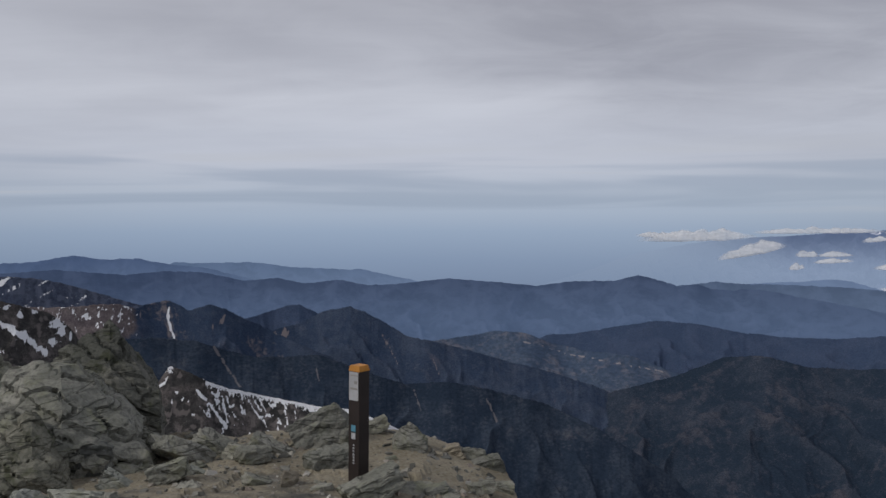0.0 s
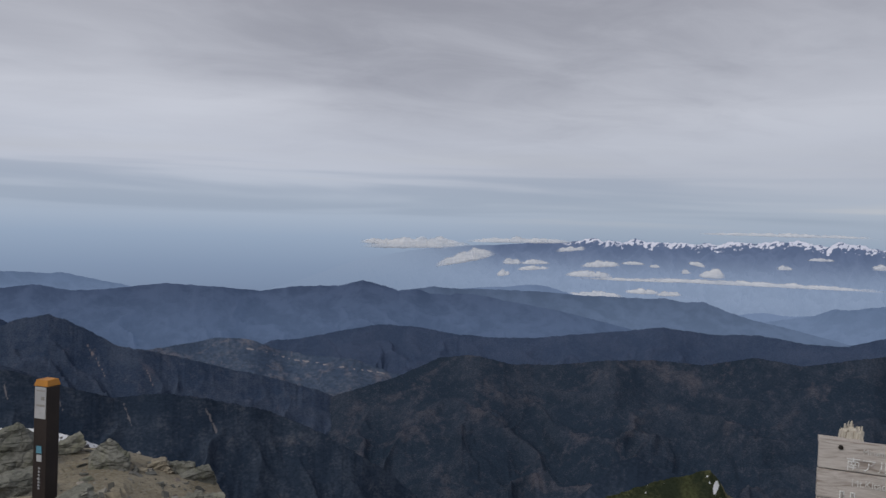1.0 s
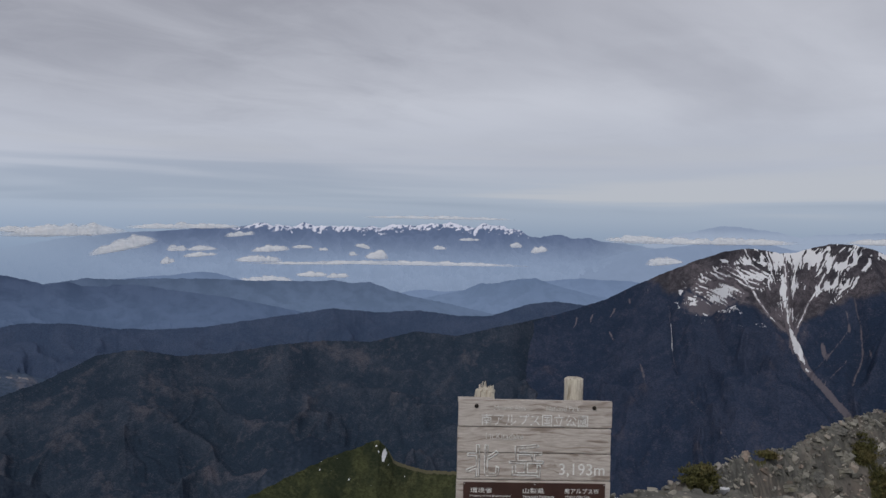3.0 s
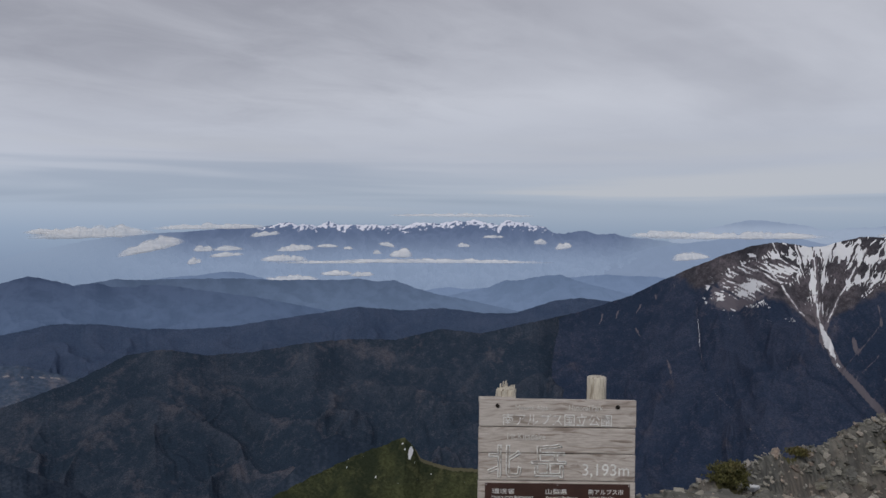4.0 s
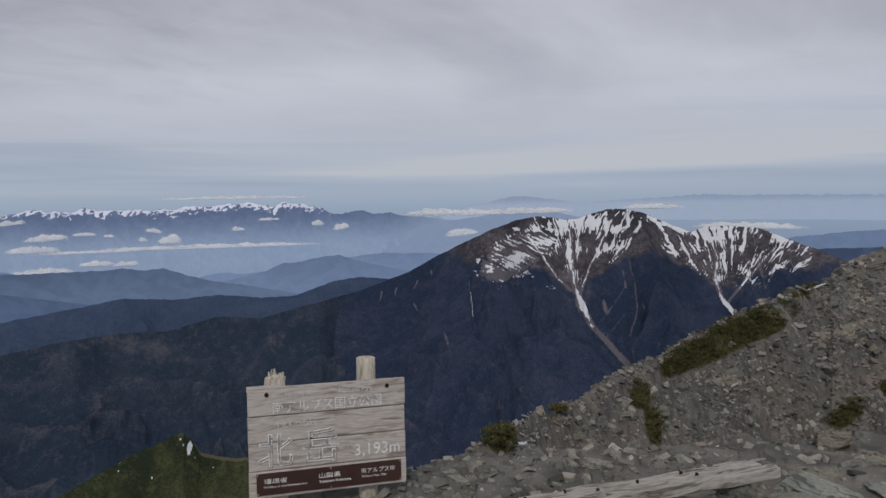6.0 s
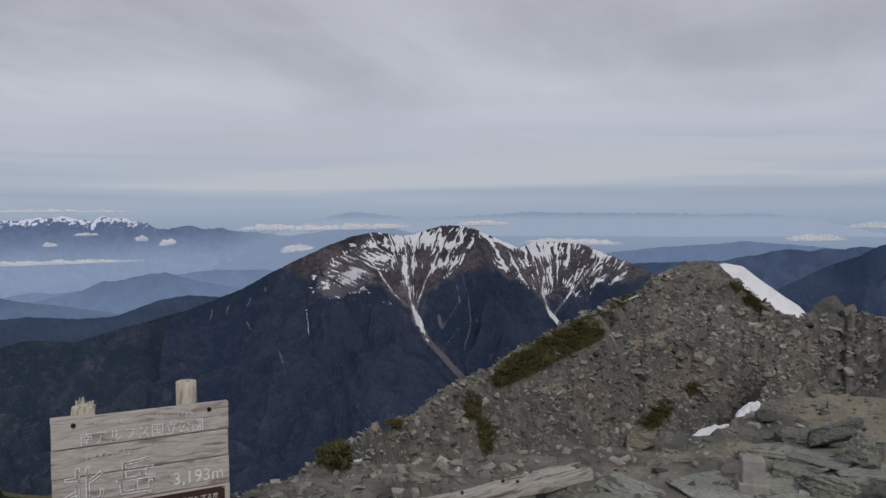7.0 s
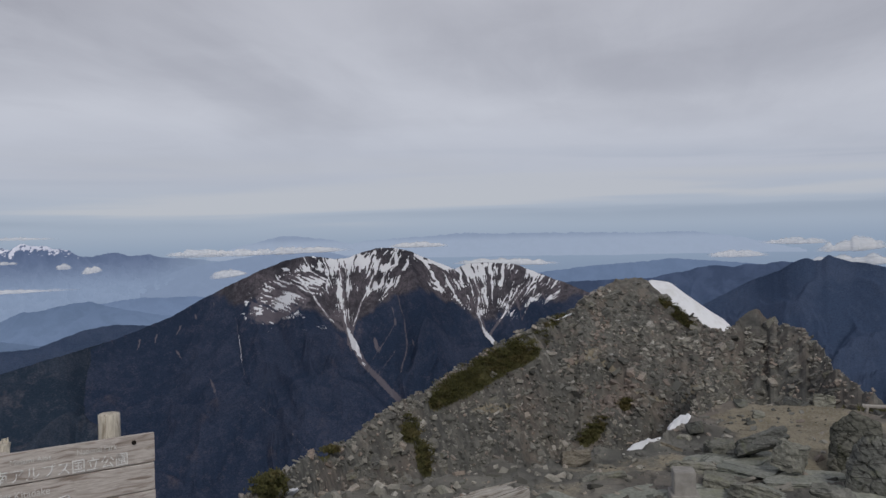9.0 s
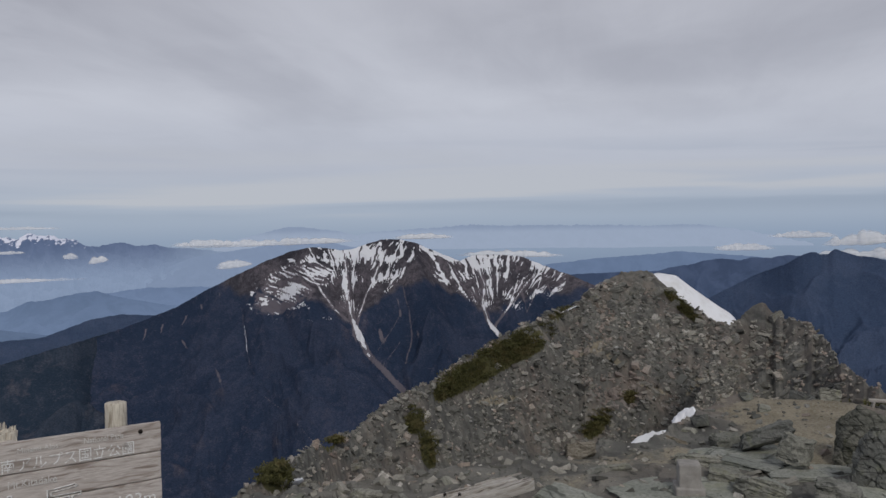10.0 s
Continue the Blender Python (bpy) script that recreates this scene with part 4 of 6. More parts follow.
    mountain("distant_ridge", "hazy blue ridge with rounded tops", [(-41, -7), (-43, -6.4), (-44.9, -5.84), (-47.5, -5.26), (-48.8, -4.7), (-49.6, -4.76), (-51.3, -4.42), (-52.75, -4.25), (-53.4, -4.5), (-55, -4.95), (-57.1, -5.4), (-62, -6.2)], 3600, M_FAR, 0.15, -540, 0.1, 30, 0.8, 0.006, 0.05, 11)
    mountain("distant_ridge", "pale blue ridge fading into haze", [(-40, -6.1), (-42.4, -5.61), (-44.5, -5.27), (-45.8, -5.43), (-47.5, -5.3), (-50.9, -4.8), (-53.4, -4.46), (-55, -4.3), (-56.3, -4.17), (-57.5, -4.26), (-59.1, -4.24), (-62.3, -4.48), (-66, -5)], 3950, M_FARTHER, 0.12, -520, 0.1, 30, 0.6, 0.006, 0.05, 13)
    mountain("long_ridge", "long hazy slate-blue wooded ridge with a domed top", [(40, -3.4), (28.7, -3.6), (25.5, -3.46), (21.3, -3.92), (18.7, -3.72), (16.1, -3.86), (13.3, -4.52), (10.9, -4.36), (8.9, -4.81), (6.4, -4.55), (4.3, -4.98), (2.2, -4.92), (-1.6, -4.5), (-4.1, -4.67), (-8.3, -5.01),
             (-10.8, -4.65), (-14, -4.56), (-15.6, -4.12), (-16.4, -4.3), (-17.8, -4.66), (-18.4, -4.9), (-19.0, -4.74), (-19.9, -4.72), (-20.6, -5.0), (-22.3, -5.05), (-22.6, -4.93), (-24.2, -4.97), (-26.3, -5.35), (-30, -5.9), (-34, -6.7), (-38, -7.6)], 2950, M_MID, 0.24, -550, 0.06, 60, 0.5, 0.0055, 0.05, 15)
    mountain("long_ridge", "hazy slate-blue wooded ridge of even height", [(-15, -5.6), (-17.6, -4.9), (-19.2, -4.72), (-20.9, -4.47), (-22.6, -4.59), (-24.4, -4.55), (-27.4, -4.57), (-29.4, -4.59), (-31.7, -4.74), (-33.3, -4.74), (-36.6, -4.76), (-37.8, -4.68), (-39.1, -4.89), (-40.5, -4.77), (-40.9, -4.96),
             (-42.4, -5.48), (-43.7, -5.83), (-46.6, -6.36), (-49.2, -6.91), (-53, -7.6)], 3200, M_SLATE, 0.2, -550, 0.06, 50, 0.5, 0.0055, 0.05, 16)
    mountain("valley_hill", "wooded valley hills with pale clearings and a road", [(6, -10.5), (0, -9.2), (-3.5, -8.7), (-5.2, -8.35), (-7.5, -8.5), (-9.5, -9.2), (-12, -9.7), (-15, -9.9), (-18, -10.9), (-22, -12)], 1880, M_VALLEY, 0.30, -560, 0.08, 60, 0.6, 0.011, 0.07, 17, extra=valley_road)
    mountain("wooded_ridge", "hazy dark blue wooded ridge of even height", [(-7, -9.6), (-9.1, -8.6), (-11.2, -8.45), (-14.5, -7.8), (-17, -7.36), (-20, -7.5), (-22.6, -7.95), (-25.5, -8.1), (-28.8, -8.0), (-32.4, -7.5), (-35.3, -7.13), (-37.8, -6.75), (-41.2, -7.05), (-44.1, -6.83), (-47.1, -7.2), (-49.6, -7.15),
             (-52.5, -6.15), (-54.5, -5.93), (-57, -6.2), (-62, -7)], 2350, M_HAZEWOOD, 0.26, -560, 0.06, 80, 1.0, 0.008, 0.06, 19)
    mountain("peak_ridge", "hazy dark blue mountainside with thin streaks of snow", [(42, -2.8), (33, -3.2), (29, -3.75), (27, -3.95), (25.5, -4.25), (23.8, -4.8), (21, -5.8), (17, -7)], 1900, M_FARSNOW, 0.25, -560, 0.08, 60, 1.0, 0.010, 0.08, 55, extra=snow_slopes(-0.62, -6.5, 131, 1.8))
    mountain("peak_ridge", "hazy blue wooded hill between darker ridges", [(16, -8.4), (13.4, -7.3), (12.2, -7.0), (11.4, -6.73), (10.1, -6.36), (9.3, -6.36), (8.1, -6.93), (7.5, -7.2), (6.4, -7.9), (4, -9.4)], 1780, M_HAZEWOOD, 0.22, -560, 0.06, 70, 1.0, 0.010, 0.06, 22)
    mountain("peak_ridge", "hazy dark blue wooded hill with pale landslips", [(16, -10.2), (13, -8.9), (11.4, -8.16), (9.3, -7.69), (8.5, -7.29), (7.3, -6.76), (5.6, -6.56), (4.8, -6.86), (3.1, -7.71), (1.4, -8.77), (-0.7, -9.19), (-3.3, -9.81), (-6.2, -10.61), (-9, -11.2), (-12.9, -12.3), (-16, -13.6), (-22, -17.5), (-28, -23)],
             1560, M_RED, 0.28, -560, 0.06, 80, 1.1, 0.010, 0.08, 24, extra=landslips)
    mountain("peak_ridge", "reddish rocky ridge with wooded knobs and snow streaks", [(40, -5.6), (28.8, -5.8), (27.2, -5.86), (25.5, -5.95), (23.8, -5.92), (22.03, -5.84), (20.6, -6.25), (19.8, -5.98), (18.74, -5.77), (18.2, -5.88), (17.05, -6.55), (16.5, -6.38), (15.7, -6.12), (14.5, -6.56), (13.4, -7.16), (11.4, -8.16), (8.9, -9.4), (5, -11.2)],
             1480, M_RED, 0.28, -560, 0.06, 80, 1.1, 0.010, 0.08, 23, extra=red_ridge)
    mountain("wooded_slope", "dark wooded mountainside with pale landslip scars", [(40, -8), (20.6, -8.35), (19.5, -8.31), (16.5, -8.74), (14.6, -9.45), (12.6, -10.0), (10.6, -10.1), (8.1, -10.0), (6.5, -10.55), (4.4, -11.41), (1.4, -12.28), (-1.1, -12.09), (-4.1, -12.48), (-9, -13.6), (-12.9, -15.2), (-18, -18), (-24, -22.5), (-28, -26)], 1050, M_DARK, 0.36, -560, 0.06, 110, 0.9, 0.010, 0.09, 27, scar_at=0.9, extra=chutes)
    mountain("wooded_spur", "dark wooded spur below the mossy shoulder", [(-24, -25), (-28, -22), (-30.5, -20.3), (-33, -18.3), (-34.6, -16.4), (-36.3, -15.9), (-38.9, -16.8), (-42, -18), (-48, -21)], 760, M_DARK, 0.3, -420, 0.06, 70, 0.8, 0.014, 0.08, 28)
    mountain("brown_ridge", "broad ridge of bare brown woods with pale clearings", [(-1, -23), (-6, -17.6), (-10.8, -13.9), (-14, -12.5), (-18.3, -11.2), (-21.6, -9.7), (-24.2, -9.45), (-26.7, -10.0), (-30.2, -9.9), (-33.5, -9.4), (-37, -9.1), (-40.6, -9.2), (-44, -8.4), (-47, -8.7), (-49.5, -8.1), (-52.9, -7.3),
             (-56.5, -6.4), (-60, -6.6), (-66, -9)], 1620, M_BROWN, 0.42, -600, 0.05, 190, 0.62, 0.0065, 0.07, 29, back=(-49, -64))
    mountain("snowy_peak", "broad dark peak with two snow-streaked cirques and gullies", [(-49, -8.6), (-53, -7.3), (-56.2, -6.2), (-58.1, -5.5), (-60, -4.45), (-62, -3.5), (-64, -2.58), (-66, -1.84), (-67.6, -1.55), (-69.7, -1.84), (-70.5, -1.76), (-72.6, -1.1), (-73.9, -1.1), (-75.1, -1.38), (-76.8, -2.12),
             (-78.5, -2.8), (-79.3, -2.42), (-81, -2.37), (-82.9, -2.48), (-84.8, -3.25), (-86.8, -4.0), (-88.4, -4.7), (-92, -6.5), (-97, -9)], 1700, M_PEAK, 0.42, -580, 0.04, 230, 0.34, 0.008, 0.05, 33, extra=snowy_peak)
    mountain("far_peak", "hazy slate-blue far peak with a notched top", [(-84, -5), (-86.8, -3.95), (-90.9, -3.78), (-92.6, -3.76), (-93.8, -3.45), (-95.4, -3.21), (-96.1, -2.95), (-97.2, -2.83), (-98.4, -2.97), (-99.1, -2.75), (-100.2, -2.8), (-101.3, -2.59), (-102.3, -2.64), (-105, -3.1), (-112, -3.6)], 2900, M_MID, 0.22, -560, 0.06, 60, 0.9, 0.007, 0.05, 35)
    mountain("far_peak", "hazy dark blue wooded peak with a notched summit", [(-90, -9), (-95, -6.3), (-96.5, -5.5), (-99.5, -3.88), (-101.3, -3.2), (-102.3, -2.58), (-103.05, -2.34), (-103.4, -2.56), (-103.9, -2.52), (-104.3, -2.14), (-104.7, -2.33), (-105.2, -2.51), (-105.7, -2.66), (-106.4, -2.69), (-107.6, -2.98), (-113, -4.5)], 2200, M_HAZEWOOD, 0.34, -580, 0.05, 110, 0.8, 0.006, 0.05, 37)
    mountain("snowy_spur", "near dark rocky spur with a snow-covered crest", [(24, -17), (20.7, -13.5), (19.6, -12.1), (18.8, -10.8), (18.43, -10.3), (18, -10.5), (16.9, -10.97), (16, -11.5), (14.6, -12.1), (12.6, -12.62), (10.6, -13.1), (8.1, -13.7), (5.6, -14.0), (2, -15.5)], 330, M_NEAR_SNOW, 0.34, -160, 0.05, 120, 0.8, 0.035, 0.05, 39, extra=crest_snow)
    mountain("snowy_spur", "dark rocky mountainside with broad snow patches", [(42, -4), (29.4, -5.14), (28.8, -5.36), (27.8, -5.65), (26.9, -5.98), (25.9, -6.33), (24.9, -7.14), (24.4, -7.8), (23.9, -8.9), (22, -11.5), (19, -15)], 420, M_NEAR_SNOW, 0.30, -170, 0.05, 110, 0.9, 0.03, 0.06, 43, extra=snow_fields)
    mountain("mossy_spur", "green mossy spur with a rocky crest and specks of snow", [(-20, -27), (-26, -23.5), (-30.5, -20.4), (-34.4, -18.75), (-38.1, -17.25), (-40.0, -16.7), (-40.7, -16.35), (-41.3, -16.28), (-41.9, -16.72), (-42.5, -17.72), (-43.2, -17.93), (-44.9, -18.35), (-47, -18.4), (-52, -19.0), (-60, -21)], 300, M_MOSS, 0.36, -190, 0.05, 110, 0.75, 0.035, 0.10, 45, extra=mossy)


def valley_road(A, R, Z, t, el, gully, small, attrs):
    E = np.degrees(np.arctan2(Z - EYE.z, R))
    line = np.interp(-A, (6.5, 8.7, 10.7, 13.2, 14.9, 17.8), (-9.0, -9.4, -10.0, -10.35, -10.6, -11.0)) + 0.12 * fbm(A * 1.5, A * 0, 3, 0.5, 141)
    attrs["scar"] = np.clip(1.2 - np.abs(E - line) / 0.05, 0, 1) * ((A < -6.5) & (A > -17.8)) * (fbm(A * 2, E, 2, 0.5, 143) > -0.25)
    return Z, attrs


def streak_line(A, E, path, width, seed):
    """How far a chute with the given bearings and angles covers each place, ragged along its sides."""
    p = np.array(sorted(path, key=lambda q: q[1]))
    a = np.interp(E, p[:, 1], p[:, 0]) + 0.10 * fbm(E * 2.2, A * 0, 3, 0.5, seed)
    ends = (E > p[0, 1]) & (E < p[-1, 1])
    return np.clip(1.25 - np.abs(A - a) / (width * (0.75 + 0.9 * fbm(E * 3, A * 0.5, 3, 0.5, seed + 1))).clip(0.015), 0, 1) * ends


def red_ridge(A, R, Z, t, el, gully, small, attrs):
    E = np.degrees(np.arctan2(Z - EYE.z, R))
    bare = np.clip((A - 19.6) / 2, 0, 1) * np.clip(1.1 + (E + 7.6) * 0.8, 0, 1)
    n1 = fbm(A * 2.3 + 0.5 * E, E * 1.6, 4, 0.6, 111)
    snow = np.clip(0.02 + 1.3 * n1, 0, 1) * bare
    snow = np.maximum(snow, streak_line(A, E, ((18.46, -6.3), (18.5, -7.0), (18.1, -8.5)), 0.16, 115))
    scree = np.maximum.reduce([0.9 * np.clip(fbm(A * 2.1, E * 0.5, 3, 0.5, 117) * 2.2 - 0.7, 0, 1), 0.8 * streak_line(A, E, ((14.6, -6.9), (14.9, -7.6)), 0.25, 118), 0.7 * np.clip((0.30 - gully) * 3, 0, 1)])
    snow = np.clip(snow + 0.8 * fbm(A * 6, E * 6, 4, 0.6, 141) * (snow > 0.02), 0, 1)
    attrs.update(snow=snow, rock=bare, scree=scree)
    return Z, attrs


def landslips(A, R, Z, t, el, gully, small, attrs):
    E = np.degrees(np.arctan2(Z - EYE.z, R))
    run = fbm(A * 3.2 + 0.3 * E, E * 0.8, 4, 0.6, 119)
    slip = np.clip(1.2 - np.hypot((A - 10.5) / 1.0, (E + 8.5) / 0.9) + 1.4 * run, 0, 1) * (np.hypot((A - 10.4) / 1.5, (E + 8.6) / 1.2) < 1) * np.clip(ridged(A * 3.5 + 0.8 * E, E * 0.7, 4, 0.55, 143) * 2.4 - 0.7, 0, 1)
    scree = np.maximum.reduce([0.85 * slip, streak_line(A, E, ((10.4, -8.0), (10.3, -9.4)), 0.22, 120), 0.75 * streak_line(A, E, ((3.3, -8.6), (2.5, -9.9), (2.0, -11)), 0.09, 122), 0.8 * streak_line(A, E, ((-0.5, -10.4), (-1.0, -11.6)), 0.10, 124), 0.6 * np.clip((0.26 - gully) * 3, 0, 1)])
    attrs.update(snow=np.zeros(Z.shape), rock=np.zeros(Z.shape), scree=scree)
    return Z, attrs


def chutes(A, R, Z, t, el, gully, small, attrs):
    E = np.degrees(np.arctan2(Z - EYE.z, R))
    lines = [streak_line(A, E, ((15.4, -9.1), (14.7, -10.4), (13.6, -12.1)), 0.14, 126), streak_line(A, E, ((5.3, -11.4), (4.6, -13.0)), 0.09, 127), streak_line(A, E, ((0.9, -12.6), (0.3, -14.3)), 0.10, 128), streak_line(A, E, ((-4.6, -13.3), (-5.4, -15.0)), 0.12, 129), streak_line(A, E, ((8.2, -10.8), (7.9, -12.0)), 0.08, 130)]
    attrs["scar"] = np.maximum.reduce([attrs["scar"], *lines])
    return Z, attrs


def snow_fields(A, R, Z, t, el, gully, small, attrs):
    """Dark rock with a long snow tongue and a few separate patches."""
    E = np.degrees(np.arctan2(Z - EYE.z, R))
    edge = 0.9 * fbm(A * 2.6, E * 2.6, 5, 0.65, 101)
    tongue = 1.15 - np.abs(E - np.interp(-A, (-29.5, -27.5, -26.2), (-6.3, -7.7, -8.9))) / np.interp(-A, (-29, -27.6, -26.4), (0.25, 0.42, 0.30)) + edge
    tongue = np.where((A > 26.1), tongue, 0)
    spots = [1.2 - np.hypot((A - a) / w, (E - e) / h) + edge for a, e, w, h in ((25.6, -7.0, 0.55, 0.45), (25.3, -7.6, 0.40, 0.60), (25.75, -8.2, 0.35, 0.40), (28.4, -5.85, 0.40, 0.28), (27.6, -6.3, 0.20, 0.32), (26.8, -6.15, 0.25, 0.22), (29.2, -8.6, 0.5, 0.3), (24.7, -7.9, 0.10, 0.4))]
    attrs.update(snow=np.clip(np.maximum.reduce([tongue, *spots]), 0, 1), rock=np.ones(Z.shape), scree=np.clip(0.25 + fbm(A * 2, E * 1.5, 4, 0.5, 105), 0, 1))
    return Z, attrs


def crest_snow(A, R, Z, t, el, gully, small, attrs):
    E = np.degrees(np.arctan2(Z - EYE.z, R))
    n1 = fbm(A * 2.6 - 0.9 * E, E * 1.1, 4, 0.6, 121)
    top = np.clip(1.25 - (el - E) / (0.42 + 0.30 * fbm(A * 1.3, A * 0, 3, 0.5, 5)), 0, 1) * np.clip((16.2 - A) * 3, 0, 1)
    knob = np.clip(1.3 - np.hypot((A - 18.4) / 0.28, (E + 10.55) / 0.32), 0, 1)
    knob = np.maximum.reduce([knob] + [np.clip(1.3 - np.hypot((A - a) / w, (E - e) / h) + 0.5 * fbm(A * 5, E * 5, 2, 0.5, 135), 0, 1) for a, e, w, h in ((18.0, -12.2, 0.12, 0.16), (17.6, -12.7, 0.10, 0.20), (18.3, -12.8, 0.08, 0.2), (17.2, -12.9, 0.08, 0.10), (16.9, -13.8, 0.12, 0.12), (15.2, -13.0, 0.2, 0.3), (14.2, -13.4, 0.25, 0.12), (13.4, -13.9, 0.2, 0.2), (11.6, -14.2, 0.3, 0.14))])
    chute = np.maximum.reduce([streak_line(A, E, ((18.5, -11.1), (19.2, -11.9), (20.2, -13.0)), 0.20, 123), streak_line(A, E, ((18.9, -12.6), (19.7, -13.6)), 0.10, 125), streak_line(A, E, ((16.6, -12.1), (15.6, -13.4), (14.5, -14.9)), 0.26, 127), streak_line(A, E, ((14.9, -12.6), (14.5, -14.6)), 0.16, 129)])
    streaks = ridged(A * 1.3 - 0.6 * E, E * 0.45, 4, 0.6, 121)
    low = np.clip((streaks - 0.53) * 5, 0, 1) * np.clip((16.6 - A) / 1.2, 0, 1)
    lie = np.maximum.reduce([top, knob, chute, low])
    lie = np.clip(lie + 0.9 * fbm(A * 6, E * 6, 4, 0.65, 140) * (lie > 0.02), 0, 1)
    attrs.update(snow=lie, rock=np.ones(Z.shape), scree=np.clip(0.40 + fbm(A * 2, E * 2, 4, 0.5, 127) - 0.7 * np.clip(1.2 - np.hypot((A - 17.5) / 1.6, (E + 11.8) / 1.0), 0, 1), 0, 1))
    return Z, attrs


build_mountains()


# ---------------------------------------------------------------- rocks
def slab(seed, flat, planes=13):
    """A split block of bedded schist: a box with its corners and edges broken off along flat planes."""
    rng = np.random.RandomState(seed)
    bm = bmesh.new()
    box(bm, -0.5, -0.42, -0.5 * flat, 0.5, 0.42, 0.5 * flat)
    for v in bm.verts:
        v.co += Vector(rng.uniform(-0.08, 0.08, 3)) * 0.8
    for _ in range(planes):
        n = Vector(rng.normal(size=3) * (1.0, 1.0, 0.75)).normalized()
        reach = max(v.co.dot(n) for v in bm.verts)
        cut = bmesh.ops.bisect_plane(bm, geom=list(bm.verts) + list(bm.edges) + list(bm.faces), plane_co=n * reach * rng.uniform(0.70, 0.95), plane_no=n, clear_outer=True)
        rim = [e for e in cut["geom_cut"] if isinstance(e, bmesh.types.BMEdge)]
        if rim:
            bmesh.ops.contextual_create(bm, geom=rim)
    return bm


def rock_mesh(seed, flat=0.55, detail=0.075):
    """A broken slab with bedding ledges and a rough skin."""
    bm = slab(seed, flat)
    bmesh.ops.triangulate(bm, faces=list(bm.faces))
    for _ in range(5):
        long = [e for e in bm.edges if e.calc_length() > detail]
        if not long:
            break
        bmesh.ops.subdivide_edges(bm, edges=long, cuts=1)
        bmesh.ops.triangulate(bm, faces=[f for f in bm.faces if len(f.verts) > 3])
    bm.normal_update()
    co = np.array([v.co[:] for v in bm.verts])
    no = np.array([v.normal[:] for v in bm.verts])
    bed = co[:, 2] * 9 + 1.2 * co[:, 0] + 0.7 * fbm(co[:, 0] * 2, co[:, 1] * 2, 3, 0.5, seed % 40)
    ledge = (np.floor(bed) * 0.618) % 1.0 - 0.5
    push = 0.045 * ledge * (1 - np.abs(no[:, 2])) + 0.060 * fbm(co[:, 0] * 3.5 + seed, co[:, 1] * 5 + co[:, 2] * 7, 4, 0.6, seed % 60) - 0.05 * np.clip(0.06 - np.abs(fbm(co[:, 0] * 2.2 + seed, co[:, 1] * 2.2 + 2 * co[:, 2], 3, 0.5, seed % 33)), 0, 1) * 12 * 0.06
    for v, c in zip(bm.verts, co + no * push[:, None]):
        v.co = c
    me = bpy.data.meshes.new("rock")
    bm.to_mesh(me)
    bm.free()
    return me


def chip_mesh(seed, flat, planes=3):
    """A small sharp-edged chip of stone, a few faces only."""
    bm = slab(seed, flat, planes)
    bmesh.ops.triangulate(bm, faces=list(bm.faces))
    me = bpy.data.meshes.new("rock")
    bm.to_mesh(me)
    bm.free()
    return me


ROCK_SHAPES = [rock_mesh(100 + k, 0.42 + 0.1 * (k % 4)) for k in range(12)]
CRAG_SHAPES = [rock_mesh(150 + k, 0.55 + 0.12 * (k % 3), 0.17) for k in range(10)]
SMALL_SHAPES = [rock_mesh(200 + k, 0.5, 0.3) for k in range(8)]
for shape in ROCK_SHAPES + CRAG_SHAPES + SMALL_SHAPES:
    shape.materials.append(M_ROCK)


def rock(az, r, width, height, top, k, mat, label, group, tilt=(0.0, 0.0), depth=0.85):
    """One rock of the given width whose top reaches a height; its foot is sunk in the ground."""
    x, y, z = ground_point(az, r)
    foot = min(z - 0.04, top - height)
    ob = new("rock", ROCK_SHAPES[k % len(ROCK_SHAPES)])
    co = np.array([v.co[:] for v in ob.data.vertices])
    turn = Euler((radians(tilt[0]), radians(tilt[1]), radians(az + (k * 47) % 40 - 20))).to_matrix()
    size = np.array((width * 1.02, width * depth * 1.05, max(width * 0.62, height * 1.25)))
    zs = ((co * size) @ np.array(turn).T)[:, 2]
    grow = max(1.0, (top - foot) / (zs.max() - zs.min()))
    size[2] *= min(grow, 1.7)
    zs = ((co * size) @ np.array(turn).T)[:, 2]
    ob.matrix_world = Matrix.Translation((x, y, top - zs.max())) @ turn.to_4x4() @ Matrix.Diagonal((*size, 1))
    ob.material_slots[0].link = "OBJECT"
    ob.material_slots[0].material = mat
    return tagged(ob, label, "rock", group)


